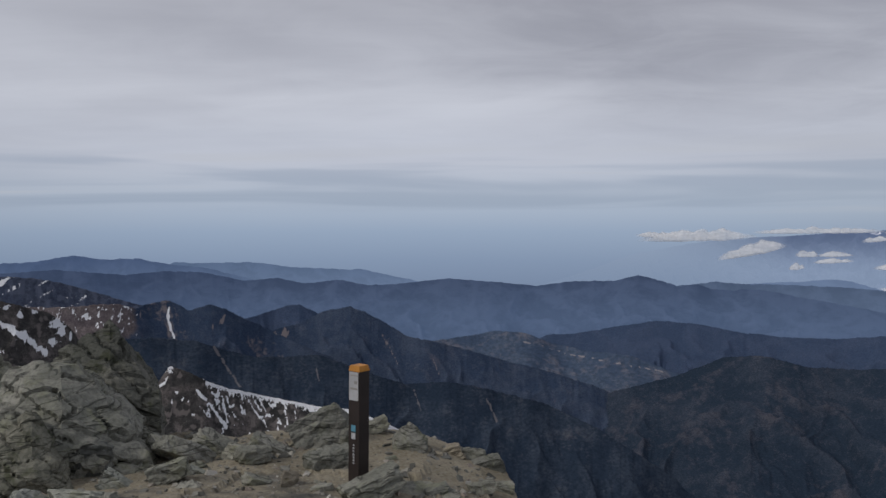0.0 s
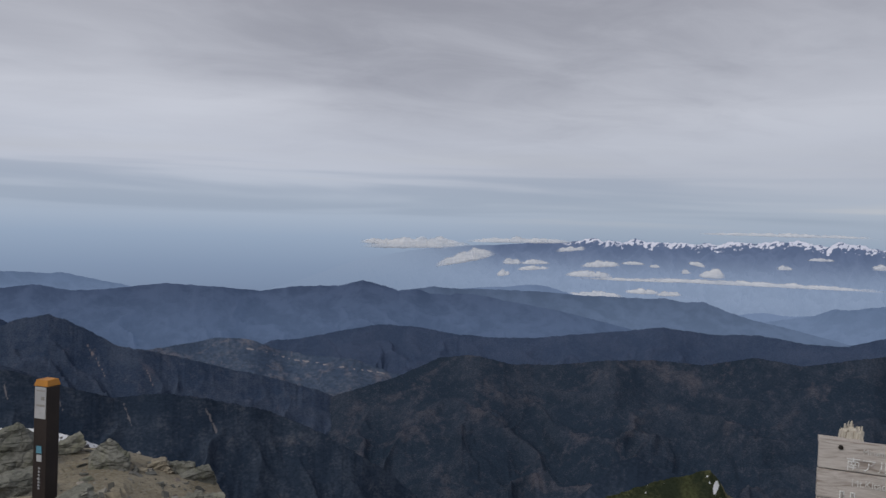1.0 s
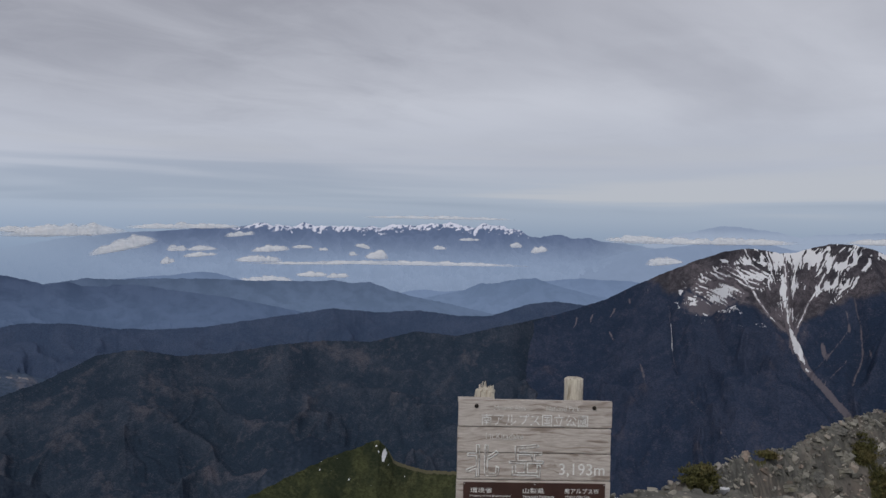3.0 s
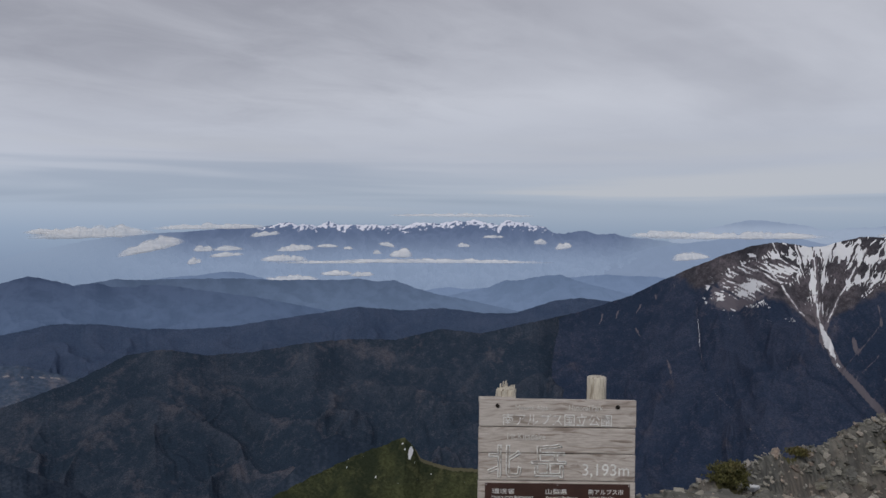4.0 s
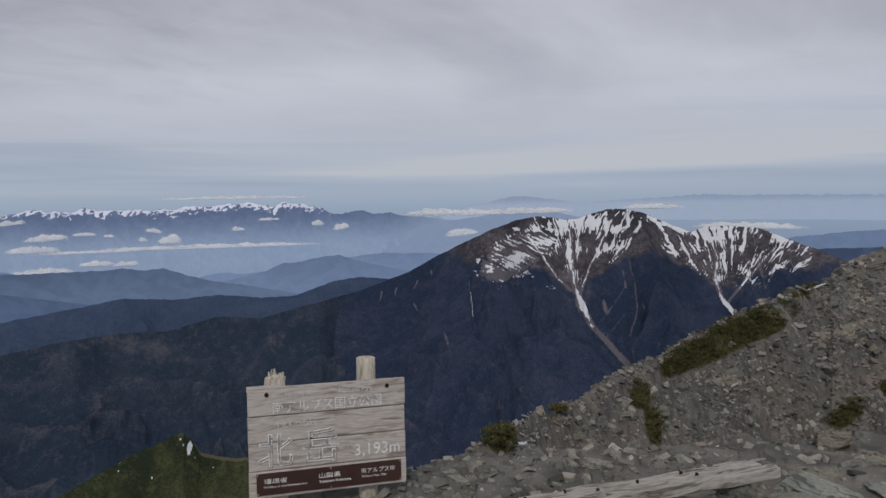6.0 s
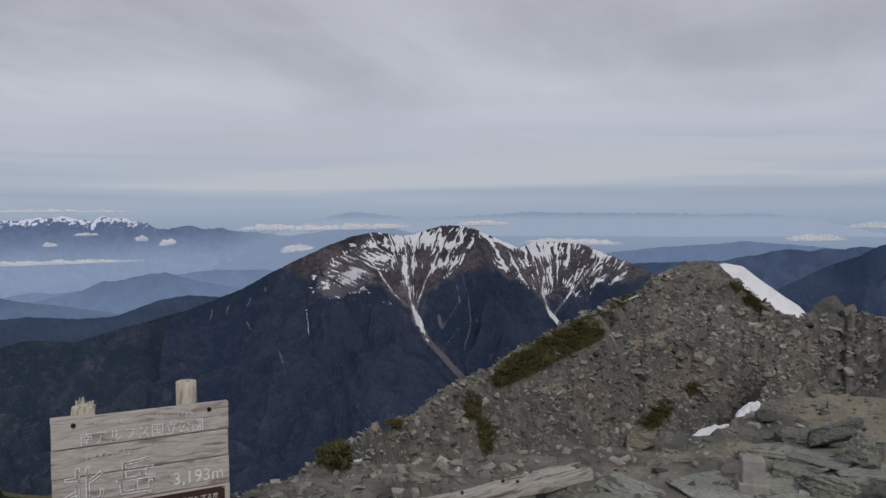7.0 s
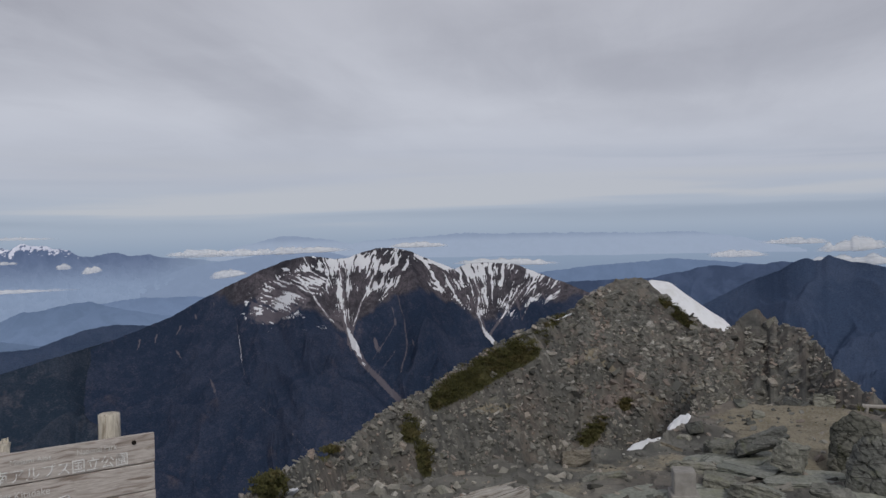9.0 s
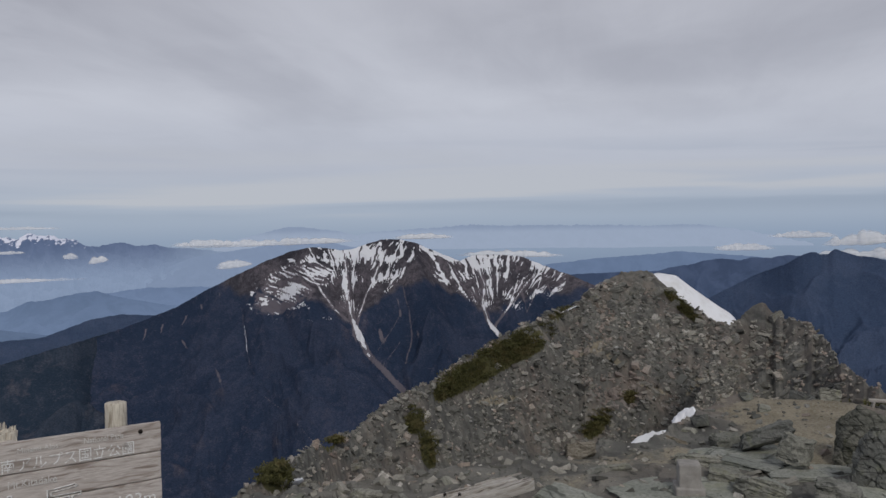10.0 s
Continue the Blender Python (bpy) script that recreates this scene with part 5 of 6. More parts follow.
def boulder(az0, az1, r, foot, top, depth, peak, left, right, seed, mat, label, group, round_off=0.5, rough=1.0):
    """A big fissured boulder between two bearings: a ridged block, highest at peak (0 to 1 of its width), left and right being the heights of its ends."""
    rng = np.random.RandomState(seed)
    bm = bmesh.new()
    xs, ys = (-0.5, peak - 0.5, 0.5), (-0.5, 0.05, 0.5)
    grid = [[bm.verts.new((x, y, h * f + rng.uniform(-0.04, 0.04))) for y, f in zip(ys, (0.42, 1.0, 0.6))] for x, h in zip(xs, (left, 1.0, right))]
    base = [[bm.verts.new((x * 1.06, y * 1.1, -0.25)) for y in ys] for x in xs]
    made = bmesh.ops.convex_hull(bm, input=list(bm.verts))
    spare = [g for g in made["geom_interior"] + made["geom_unused"] if isinstance(g, bmesh.types.BMVert)]
    bmesh.ops.delete(bm, geom=list(set(spare)), context="VERTS")
    for _ in range(9):
        n = Vector(rng.normal(size=3) * (1.0, 1.0, 0.5)).normalized()
        reach = max(v.co.dot(n) for v in bm.verts)
        cut = bmesh.ops.bisect_plane(bm, geom=list(bm.verts) + list(bm.edges) + list(bm.faces), plane_co=n * reach * rng.uniform(0.84, 0.97), plane_no=n, clear_outer=True)
        rim = [e for e in cut["geom_cut"] if isinstance(e, bmesh.types.BMEdge)]
        if rim:
            bmesh.ops.contextual_create(bm, geom=rim)
    bmesh.ops.triangulate(bm, faces=list(bm.faces))
    for _ in range(7):
        long = [e for e in bm.edges if e.calc_length() > 0.032]
        if not long:
            break
        bmesh.ops.subdivide_edges(bm, edges=long, cuts=1)
        bmesh.ops.triangulate(bm, faces=[f for f in bm.faces if len(f.verts) > 3])
    bmesh.ops.smooth_vert(bm, verts=list(bm.verts), factor=round_off, use_axis_x=True, use_axis_y=True, use_axis_z=True)
    bm.normal_update()
    co, no = np.array([v.co[:] for v in bm.verts]), np.array([v.normal[:] for v in bm.verts])
    x, y, z = co.T
    # bedding dips to the right; joints cross it
    bed = z * 7 + 4.0 * x + 0.9 * fbm(x * 2 + seed, y * 2 + z, 3, 0.5, seed % 40)
    ledge = (np.floor(bed) * 0.618) % 1.0 - 0.5
    seam = np.clip(1 - np.abs(bed - np.round(bed)) / 0.10, 0, 1) * (fbm(x * 3, z * 3 + y, 2, 0.5, seed % 31) > -0.12)
    joint = np.clip(1 - np.abs(fbm(x * 1.7 - z * 1.2 + seed, y * 2.0 + z * 0.8, 2, 0.5, seed % 37)) / 0.035, 0, 1)
    push = 0.045 * fbm(x * 2.4 + seed, z * 2.8 + y * 1.7, 3, 0.5, seed % 50) + rough * (0.050 * ledge - 0.045 * seam - 0.050 * joint) + 0.012 * fbm(x * 11, z * 13 + y * 9, 4, 0.6, seed % 60)
    co = co + no * push[:, None]
    for v, c in zip(bm.verts, co):
        v.co = c
    width = 2 * r * math.tan(radians((az0 - az1) / 2))
    az = (az0 + az1) / 2
    ob = part("boulder", bm, mat)
    gx, gy = at(az, r)
    ob.matrix_world = Matrix.Translation((float(gx), float(gy), foot)) @ Matrix.Rotation(radians(az), 4, "Z") @ Matrix.Diagonal((width, depth, (top - foot) / float(co[:, 2].max()), 1))
    return tagged(ob, label, "boulder", group)


GREY = "angular grey-green schist rock half sunk in the summit ground"
DARK = "dark weathered schist boulder on the summit ground"
OCHRE = "ochre-stained schist stone lying in grit"
# bearing, distance, width, height, height of the top
OUTCROP = [(24.6, 4.05, 0.24, 0.08, 0.22), (21.2, 4.35, 0.30, 0.09, 0.20), (27.0, 4.0, 0.26, 0.10, 0.24), (22.6, 3.75, 0.20, 0.06, 0.19), (18.6, 4.9, 0.26, 0.14, 0.20), (17.5, 4.75, 0.30, 0.17, 0.24), (15.2, 4.95, 0.34, 0.15, 0.19), (13.1, 4.75, 0.30, 0.12, 0.15), (16.4, 4.35, 0.18, 0.06, 0.16),
           (11.4, 4.9, 0.28, 0.14, 0.16), (19.9, 5.15, 0.24, 0.14, 0.20), (12.4, 4.1, 0.15, 0.05, 0.17), (19.4, 3.8, 0.17, 0.05, 0.18), (25.9, 3.6, 0.16, 0.05, 0.19)]
RIM = [(7.6, 5.1, 0.38, 0.33, 0.30), (7.4, 4.4, 0.26, 0.12, 0.19), (3.7, 5.3, 0.16, 0.15, 0.14), (-1.7, 5.0, 0.24, 0.10, 0.03), (-3.6, 5.0, 0.20, 0.13, 0.0), (-4.6, 4.9, 0.19, 0.18, -0.01),
       (-5.7, 4.5, 0.14, 0.10, -0.06), (4.0, 3.72, 0.30, 0.13, 0.29), (0.4, 3.8, 0.34, 0.07, 0.15), (18.5, 4.2, 0.19, 0.09, 0.25), (10.1, 4.0, 0.09, 0.07, 0.20), (17.4, 3.9, 0.13, 0.07, 0.21), (12.8, 4.6, 0.2, 0.1, 0.17), (-4.2, 4.3, 0.15, 0.1, 0.03)]
RIGHT = [(-100.7, 6.31, 0.36, 0.15, 0.07), (-102.5, 5.91, 0.20, 0.13, 0.07), (-100.6, 5.31, 0.30, 0.11, -0.05), (-105.1, 5.21, 0.29, 0.11, 0.0), (-96.4, 5.9, 0.27, 0.12, -0.12), (-88.5, 6.08, 0.23, 0.15, -0.13),
         (-90.6, 6.3, 0.25, 0.08, -0.24), (-96.4, 7, 0.13, 0.12, -0.11), (-95.1, 6.6, 0.19, 0.10, -0.19), (-102.6, 8.31, 0.21, 0.13, -0.14), (-104.3, 9, 0.21, 0.08, -0.22), (-98.1, 6.5, 0.22, 0.11, -0.13), (-101.8, 4.91, 0.23, 0.08, -0.07)]
RIGHT_MORE = [(-93.2, 5.29, 0.28, 0.11, -0.18), (-84.3, 4.62, 0.13, 0.11, -0.10), (-86.5, 4.5, 0.24, 0.12, -0.06), (-73.5, 5.2, 0.18, 0.10, -0.2), (-68.0, 5.2, 0.2, 0.12, -0.22), (-64.5, 5.0, 0.26, 0.10, -0.26), (-98.3, 5.6, 0.26, 0.1, -0.11), (-91.0, 5.7, 0.2, 0.1, -0.16)]


def build_rocks():
    big = "massive fissured grey-green schist boulder of the summit outcrop"
    boulder(29.6, 19.3, 5.1, 0.02, 0.66, 0.95, 0.42, 0.62, 0.05, 11, M_ROCK, big, "rocks of the summit outcrop", 0.12)
    boulder(25.8, 18.7, 5.85, 0.05, 0.79, 0.8, 0.50, 0.60, 0.28, 12, M_ROCK_MOSS, "pointed schist boulder dark with moss on its face", "rocks of the summit outcrop", 0.1)
    # darker mossy schist stands in for shade at the outcrop's foot
    boulder(30.6, 25.0, 4.62, -0.02, 0.47, 0.55, 0.62, 0.70, 0.45, 13, M_ROCK_MOSS, "rounded fissured schist boulder at the outcrop's foot", "rocks of the summit outcrop", 0.3)
    boulder(32.5, 27.2, 5.95, 0.1, 0.68, 0.6, 0.45, 0.85, 0.55, 14, M_ROCK, big, "rocks of the summit outcrop", 0.5)
    boulder(36.5, 30.6, 5.0, 0.0, 0.62, 0.8, 0.45, 0.85, 0.55, 15, M_ROCK, big, "rocks of the summit outcrop", 0.5)
    rock(23.6, 4.72, 0.27, 0.12, 0.26, 7, M_ROCK_DARK, "flat dark slaty stone at the boulder's foot", "rocks of the summit outcrop", (4, 6))
    for i, row in enumerate(OUTCROP):
        rock(*row, i, M_SLAB if i in (0, 1, 2, 8) else M_ROCK, GREY, "rocks of the summit outcrop", ((i * 13) % 30 - 20, 14 + (i * 29) % 30 - 8))
    boulder(2.5, -0.1, 4.85, 0.02, 0.20, 0.2, 0.5, 0.55, 0.5, 31, M_ROCK, "low rounded schist boulder on the summit rim", "rocks on the summit rim", 0.5, 0.6)
    for i, row in enumerate(RIM):
        k = i if i < 3 else i + 1
        rock(*row, k + 3, M_ROCK_BROWN if i in (3, 10) else M_ROCK, OCHRE if i in (3, 10) else GREY, "rocks on the summit rim", ((k * 17) % 26 - 16, (k * 23) % 44 - 26))
    boulder(-104.79, -107.67, 6.26, -0.16, 0.22, 0.30, 0.45, 0.70, 0.80, 21, M_ROCK_MOSS, "dark rough schist boulder beside the trail", "rocks beside the trail", 0.15, 0.8)
    boulder(-105.79, -108.53, 5.68, -0.16, 0.22, 0.30, 0.40, 0.55, 0.85, 22, M_ROCK_DARK, "dark lichened schist boulder beside the trail", "rocks beside the trail", 0.15, 0.8)
    for i, row in enumerate(RIGHT):
        dark = i in (0, 7, 9)
        rock(*row, i + 5, M_ROCK_DARK if dark else (M_ROCK_BROWN if i in (5, 8) else M_ROCK), DARK if dark else (OCHRE if i in (5, 8) else GREY), "rocks beside the trail", ((i * 19) % 30 - 24, (i * 31) % 36 - 18))
    for i, row in enumerate(RIGHT_MORE):
        rock(*row, i + 2, M_ROCK, GREY, "rocks beside the trail", ((i * 11) % 24 - 12, (i * 7) % 24 - 12))
    # loose stones lying about
    rng = np.random.RandomState(5)
    for i in range(140):
        left = i < 40
        az = rng.uniform(-4.5, 29) if left else rng.uniform(-110, -60)
        far = np.interp(az, EDGE_AZ, EDGE_R) - 0.25
        r = rng.uniform(3.4, far)
        x, y, z = ground_point(az, r)
        s = rng.uniform(0.04, 0.11) * (1.4 if r > 6 else 1.0) * (0.8 if left else 1.0)
        if not left and -97.6 < az < -94.6 and r < 5.6:
            continue
        ob = new("stone", SMALL_SHAPES[i % 8])
        ob.matrix_world = Matrix.Translation((x, y, z + s * 0.08)) @ Euler((rng.uniform(-0.4, 0.4), rng.uniform(-0.4, 0.4), rng.uniform(0, 6))).to_matrix().to_4x4() @ Matrix.Diagonal((s * rng.uniform(1.0, 1.7), s, s * rng.uniform(0.5, 0.9), 1))
        pick = rng.rand()
        ob.material_slots[0].link = "OBJECT"
        ob.material_slots[0].material = M_ROCK_BROWN if pick < 0.2 else (M_ROCK_DARK if pick < 0.35 else M_ROCK)
        tagged(ob, "loose angular schist stone on the gravelly summit", "stone", "loose stones on the summit")


def build_slabs():
    """Flat greenish slabs of bedrock that barely rise out of the trampled ground."""
    rng = np.random.RandomState(23)
    for i in range(64):
        az = rng.uniform(-110, -84)
        r = rng.uniform(4.3, min(6.6, float(np.interp(az, EDGE_AZ, EDGE_R)) - 0.3))
        if (-97.8 < az < -94.4 and r < 5.8) or (az > -97 and r > 5.2) or i % 5 > 2:
            continue
        x, y, z = ground_point(az, r)
        x2, y2, z2 = ground_point(az, r + 0.2)
        w = rng.uniform(0.16, 0.42)
        ob = new("slab", ROCK_SHAPES[(i * 5) % len(ROCK_SHAPES)])
        ob.matrix_world = Matrix.Translation((x, y, z + 0.002)) @ Matrix.Rotation(radians(az) + rng.uniform(-0.6, 0.6), 4, "Z") @ Matrix.Rotation(math.atan2(z2 - z, 0.2) * 0.8 + rng.uniform(-0.12, 0.12), 4, "X") @ Matrix.Rotation(rng.uniform(-0.14, 0.14), 4, "Y") @ Matrix.Diagonal((w * 1.35, w, w * rng.uniform(0.14, 0.26), 1))
        ob.material_slots[0].link = "OBJECT"
        ob.material_slots[0].material = M_SLAB
        tagged(ob, "flat grey-green schist slab set in the trampled ground", "slab", "slabs beside the trail")


def build_crags():
    """Standing slabs of bedrock along the knoll's crest and on its face."""
    rng = np.random.RandomState(41)
    for i in range(260):
        if i < 60:
            row = KNOLL[rng.randint(3, 18)]
            az, r = row[0] + rng.uniform(-1.2, 1.2), row[2] - abs(rng.normal()) * 1.6 - 0.3
        elif i < 100:
            az, r = rng.uniform(-93.5, -83), rng.uniform(35, 47)
        elif i < 135:
            row = KNOLL[rng.randint(1, 7)]
            az, r = row[0] + rng.uniform(-1.2, 1.2), row[2] - abs(rng.normal()) * 1.3 - 0.2
        else:
            row = TOWER[rng.randint(1, 12)]
            az, r = row[0] + rng.uniform(-0.5, 0.5), row[2] - abs(rng.normal()) * 2.4 - 0.7
        x, y, z = ground_point(az, r)
        s = rng.uniform(0.4, 1.1) * (0.4 + 0.6 * r / 45) * (0.6 if 60 <= i < 100 else (0.45 if 100 <= i < 135 else (0.8 if i < 60 else 0.5)))
        ob = new("crag", CRAG_SHAPES[i % 10])
        ob.matrix_world = Matrix.Translation((x, y, z - 0.30 * s)) @ Euler((rng.uniform(-0.5, 0.3), rng.uniform(-0.9, -0.1), radians(az) + rng.uniform(-0.5, 0.5))).to_matrix().to_4x4() @ Matrix.Diagonal((s * 1.3, s, s * rng.uniform(0.6, 1.0), 1))
        ob.material_slots[0].link = "OBJECT"
        ob.material_slots[0].material = M_CRAG
        tagged(ob, "tilted grey bedrock slab standing out of the rubble knoll", "crag", "crags of the knoll")


def joined_stones(name, label, places, seed, mat):
    """Many small stones as one mesh. places: rows of x, y, z, size."""
    rng = np.random.RandomState(seed)
    base = []
    for k in range(6):
        me = chip_mesh(300 + k, 0.6, 2)
        base.append((np.array([v.co[:] for v in me.vertices]), np.array([p.vertices[:] for p in me.polygons])))
    verts, faces, at_v = [], [], 0
    for i, (x, y, z, s) in enumerate(places):
        v, f = base[i % 6]
        turn = np.array(Euler((rng.uniform(-0.7, 0.7), rng.uniform(-0.7, 0.7), rng.uniform(0, 6))).to_matrix())
        verts.append((v * (s * rng.uniform(0.8, 1.7), s, s * rng.uniform(0.5, 1.1))) @ turn.T + (x, y, z))
        faces.append(f + at_v)
        at_v += len(v)
    me = bpy.data.meshes.new(name)
    me.from_pydata(np.concatenate(verts).tolist(), [], np.concatenate(faces).tolist())
    me.materials.append(mat)
    return tagged(new(name, me), label, "rubble", kind="stuff")


def sights(az, el, lo=14.0, hi=58.0):
    """Where lines of sight at bearings and angles first meet the ground beyond the near rim: x, y, z, distance."""
    az, el = np.atleast_1d(az).astype(float), np.atleast_1d(el).astype(float)
    r = np.linspace(lo, hi, 180)[:, None] + 0 * az[None]
    z, _ = ground_height(az[None] + 0 * r, r)
    e = np.degrees(np.arctan2(z - EYE.z, r))
    hit = np.where((e >= el).any(0), np.argmax(e >= el, axis=0), np.argmax(e, axis=0))
    k = np.arange(len(az))
    x, y = at(az, r[hit, k])
    return x, y, z[hit, k], r[hit, k]


def build_rubble():
    rng = np.random.RandomState(9)
    places = []
    n = 30000
    az = np.concatenate([rng.uniform(-98, -62, n), rng.uniform(-107, -95, n // 10)])
    r = np.concatenate([rng.uniform(16, 49, n), rng.uniform(24, 37, n // 10)])
    z, cover = ground_height(az, r)
    bare = cover["green"] < 0.25
    az, r, z = az[bare], r[bare], z[bare]
    x, y = at(az, r)
    size = (0.065 + 0.15 * rng.rand(len(az)) ** 2.2 + 0.30 * rng.rand(len(az)) ** 14) * (0.10 + 0.90 * r / 42)
    joined_stones("knoll_rubble", "grey angular rubble covering the rocky knoll", zip(x, y, z, size), 1, M_RUBBLE)
    n = 4400
    left = rng.rand(n) < 0.4
    az = np.where(left, rng.uniform(-5, 30, n), rng.uniform(-110, -58, n))
    r = 3.2 + (np.interp(az, EDGE_AZ, EDGE_R) - 3.2) * rng.rand(n)
    z, _ = ground_height(az, r)
    x, y = at(az, r)
    size = (0.009 + 0.06 * rng.rand(n) ** 4.5) * np.where(left, 0.7, 1.1)
    joined_stones("gravel", "small grey and brown stones strewn over the summit soil", zip(x, y, z, size), 2, M_RUBBLE)


def rubble_material():
    m, n = material("rubble_stone")
    geo = n.add("ShaderNodeNewGeometry")
    rnd = geo.outputs["Random Per Island"]
    p = geo.outputs["Position"]
    col = n.ramp(rnd, [(0.0, (0.055, 0.055, 0.052)), (0.30, (0.13, 0.13, 0.12)), (0.55, (0.21, 0.206, 0.188)), (0.78, (0.265, 0.257, 0.235)), (0.88, (0.25, 0.205, 0.178)), (0.97, (0.31, 0.30, 0.28)), (1.0, (0.42, 0.41, 0.39))])
    fine = n.noise(p, 14.0, 5.0, 0.7)
    veins, tone = n.noise(p, 0.16, 5.0, 0.62, 0.8), n.noise(n.vec("ADD", p, (40.0, 7.0, 3.0)), 0.22, 4.0, 0.6, 0.5)
    col = n.mix(n.step(veins, 0.54, 0.68, 0.0, 0.55), col, (0.30, 0.225, 0.195))
    col = n.mix(1.0, col, n.mix(n.step(tone, 0.36, 0.64), (0.92, 0.94, 0.96), (1.42, 1.39, 1.33)), "MULTIPLY")
    col = n.mix(n.step(fine, 0.3, 0.62, 0.50, 0.0), col, (0.07, 0.07, 0.06))
    finish(n, col, 0.95, fine, 0.6, 0.04, 0.15)
    return m


M_RUBBLE = rubble_material()
build_rocks()
build_slabs()
build_crags()
build_rubble()


# ---------------------------------------------------------------- snow, shrubs
def build_snow_bank():
    pts = [(-91.6, -4.6), (-92.4, -3.95), (-93.0, -3.82), (-94.2, -4.0), (-95.2, -4.8), (-96.1, -5.45), (-97.0, -6.1), (-97.8, -6.6), (-98.3, -7.15), (-98.7, -8.4)]
    az = np.arange(-98.7, -91.6, 0.08)
    el = crest_line(pts, az)
    t = np.linspace(-1, 1, 25)[:, None]
    rc = 54.0
    R = rc - 4.5 * t + 0 * az[None]
    zc = EYE.z + rc * np.tan(np.radians(el))
    Z = zc[None] - np.where(t > 0, 2.6 * np.abs(t) ** 1.5, 5.0 * t**2)
    X, Y = at(az[None] + 0 * t, R)
    Z = Z + 0.08 * fbm(X * 0.6, Y * 0.6, 3, 0.5, 4) * (t > 0.02)
    ob = new("snow_bank", sheet_mesh("snow_bank", X, Y, Z))
    ob.data.materials.append(M_SNOW)
    tagged(ob, "smooth white snow bank behind the rocky knoll", "snow")


def snow_patch(az0, el0, az1, el1, wide, seed, near=None):
    """A tongue of old snow between two lines of sight, lying on the rubble."""
    n, m = 26, 13
    u, v = np.linspace(0, 1, n)[:, None], np.linspace(-1, 1, m)[None]
    r0, r1 = (near, near) if near else (float(sights(az0, el0)[3][0]), float(sights(az1, el1)[3][0]))
    w = wide * np.clip(np.sin(np.pi * (0.04 + 0.92 * u)), 0.05, 1) ** 0.6 * (1 + 0.7 * fbm(u * 3.0 + seed, u * 0, 3, 0.55, seed))
    el = el0 + (el1 - el0) * u + w * v + 0.3 * wide * fbm(u * 4 + 2, u * 0 + seed, 3, 0.5, seed)
    az = az0 + (az1 - az0) * u + 0.25 * wide * v * fbm(u * 5, v * 2, 2, 0.5, seed + 3)
    lift = (1 - v**2) * np.clip(np.sin(np.pi * u) * 3, 0, 1)
    R = r0 + (r1 - r0) * u - (0.5 if not near else 0.05) * lift + v * wide * 0.02 * r0
    X, Y = at(az, R)
    Z = EYE.z + R * np.tan(np.radians(el)) - 0.05 * (1 - lift)
    ob = new("snow_patch", sheet_mesh("snow_patch", X, Y, Z))
    ob.data.materials.append(M_SNOW)
    return tagged(ob, "small melting snow patch among grey rubble", "snow", "snow patches on the knoll")


def shrub(spots, tuft, count, seed, label):
    """Creeping pine: a low mat of needle tufts. spots: places that the mat covers."""
    rng = np.random.RandomState(seed)
    verts, faces = [], []
    for i in range(count):
        x, y, z = spots[i % len(spots)]
        c = np.array((x, y, z)) + rng.normal(size=3) * (tuft * 1.3, tuft * 1.3, tuft * 0.3)
        for b in range(5):
            ang, lift = rng.uniform(0, 6.28), rng.uniform(0.2, 1.3)
            d = np.array((math.cos(ang) * math.cos(lift), math.sin(ang) * math.cos(lift), math.sin(lift))) * tuft * rng.uniform(0.5, 1.1)
            s = np.array((-math.sin(ang), math.cos(ang), rng.uniform(-0.3, 0.3))) * tuft * 0.13
            k = len(verts)
            verts += [c - s, c + s, c + d * 0.6 + s * 0.8, c + d, c + d * 0.6 - s * 0.8]
            faces.append((k, k + 1, k + 2, k + 3, k + 4))
    me = bpy.data.meshes.new("shrub")
    me.from_pydata([tuple(v) for v in verts], [], faces)
    me.materials.append(M_PINE)
    return tagged(new("shrub", me), label, "shrub", "creeping pines on the knoll")


def build_plants_and_snow():
    build_snow_bank()
    snow_patch(-91.0, -15.75, -93.6, -14.7, 0.30, 1, near=24.0)
    snow_patch(-94.0, -14.05, -95.6, -13.15, 0.42, 2, near=25.0)
    snow_patch(-66.2, -18.1, -67.2, -17.95, 0.25, 3)
    snow_patch(-86.0, -6.75, -87.4, -6.15, 0.10, 4)
    snow_patch(-59.8, -19.0, -61.2, -19.5, 0.2, 6, near=5.1)
    rng = np.random.RandomState(77)
    for k, (a0, e0, wa, we, turn) in enumerate(GREEN):
        n = 420 if wa > 1.5 else 140
        turn_by, out = rng.uniform(0, 6.283, n), np.sqrt(rng.rand(n))
        da, de = wa * out * np.cos(turn_by), we * out * np.sin(turn_by)
        x, y, z, _ = sights(a0 + da * math.cos(turn) + de * math.sin(turn), e0 - da * math.sin(turn) + de * math.cos(turn))
        full = fbm(x * 0.45, y * 0.45, 3, 0.55, 19) > -0.34
        spots = list(zip(x[full], y[full], z[full] + 0.06)) or list(zip(x, y, z + 0.06))
        size = 0.105 if wa > 1.5 else 0.09
        shrub(spots, size, int(950 * max(wa, 0.8)), 500 + k, "low dark olive creeping pine mat on rubble")
    x, y, z = ground_point(-107.9, 8.25)
    shrub([(x + rng.normal() * 0.15, y + rng.normal() * 0.15, z + abs(rng.normal()) * 0.05) for _ in range(120)], 0.04, 900, 600, "dark creeping pine bush beside the trail")


build_plants_and_snow()


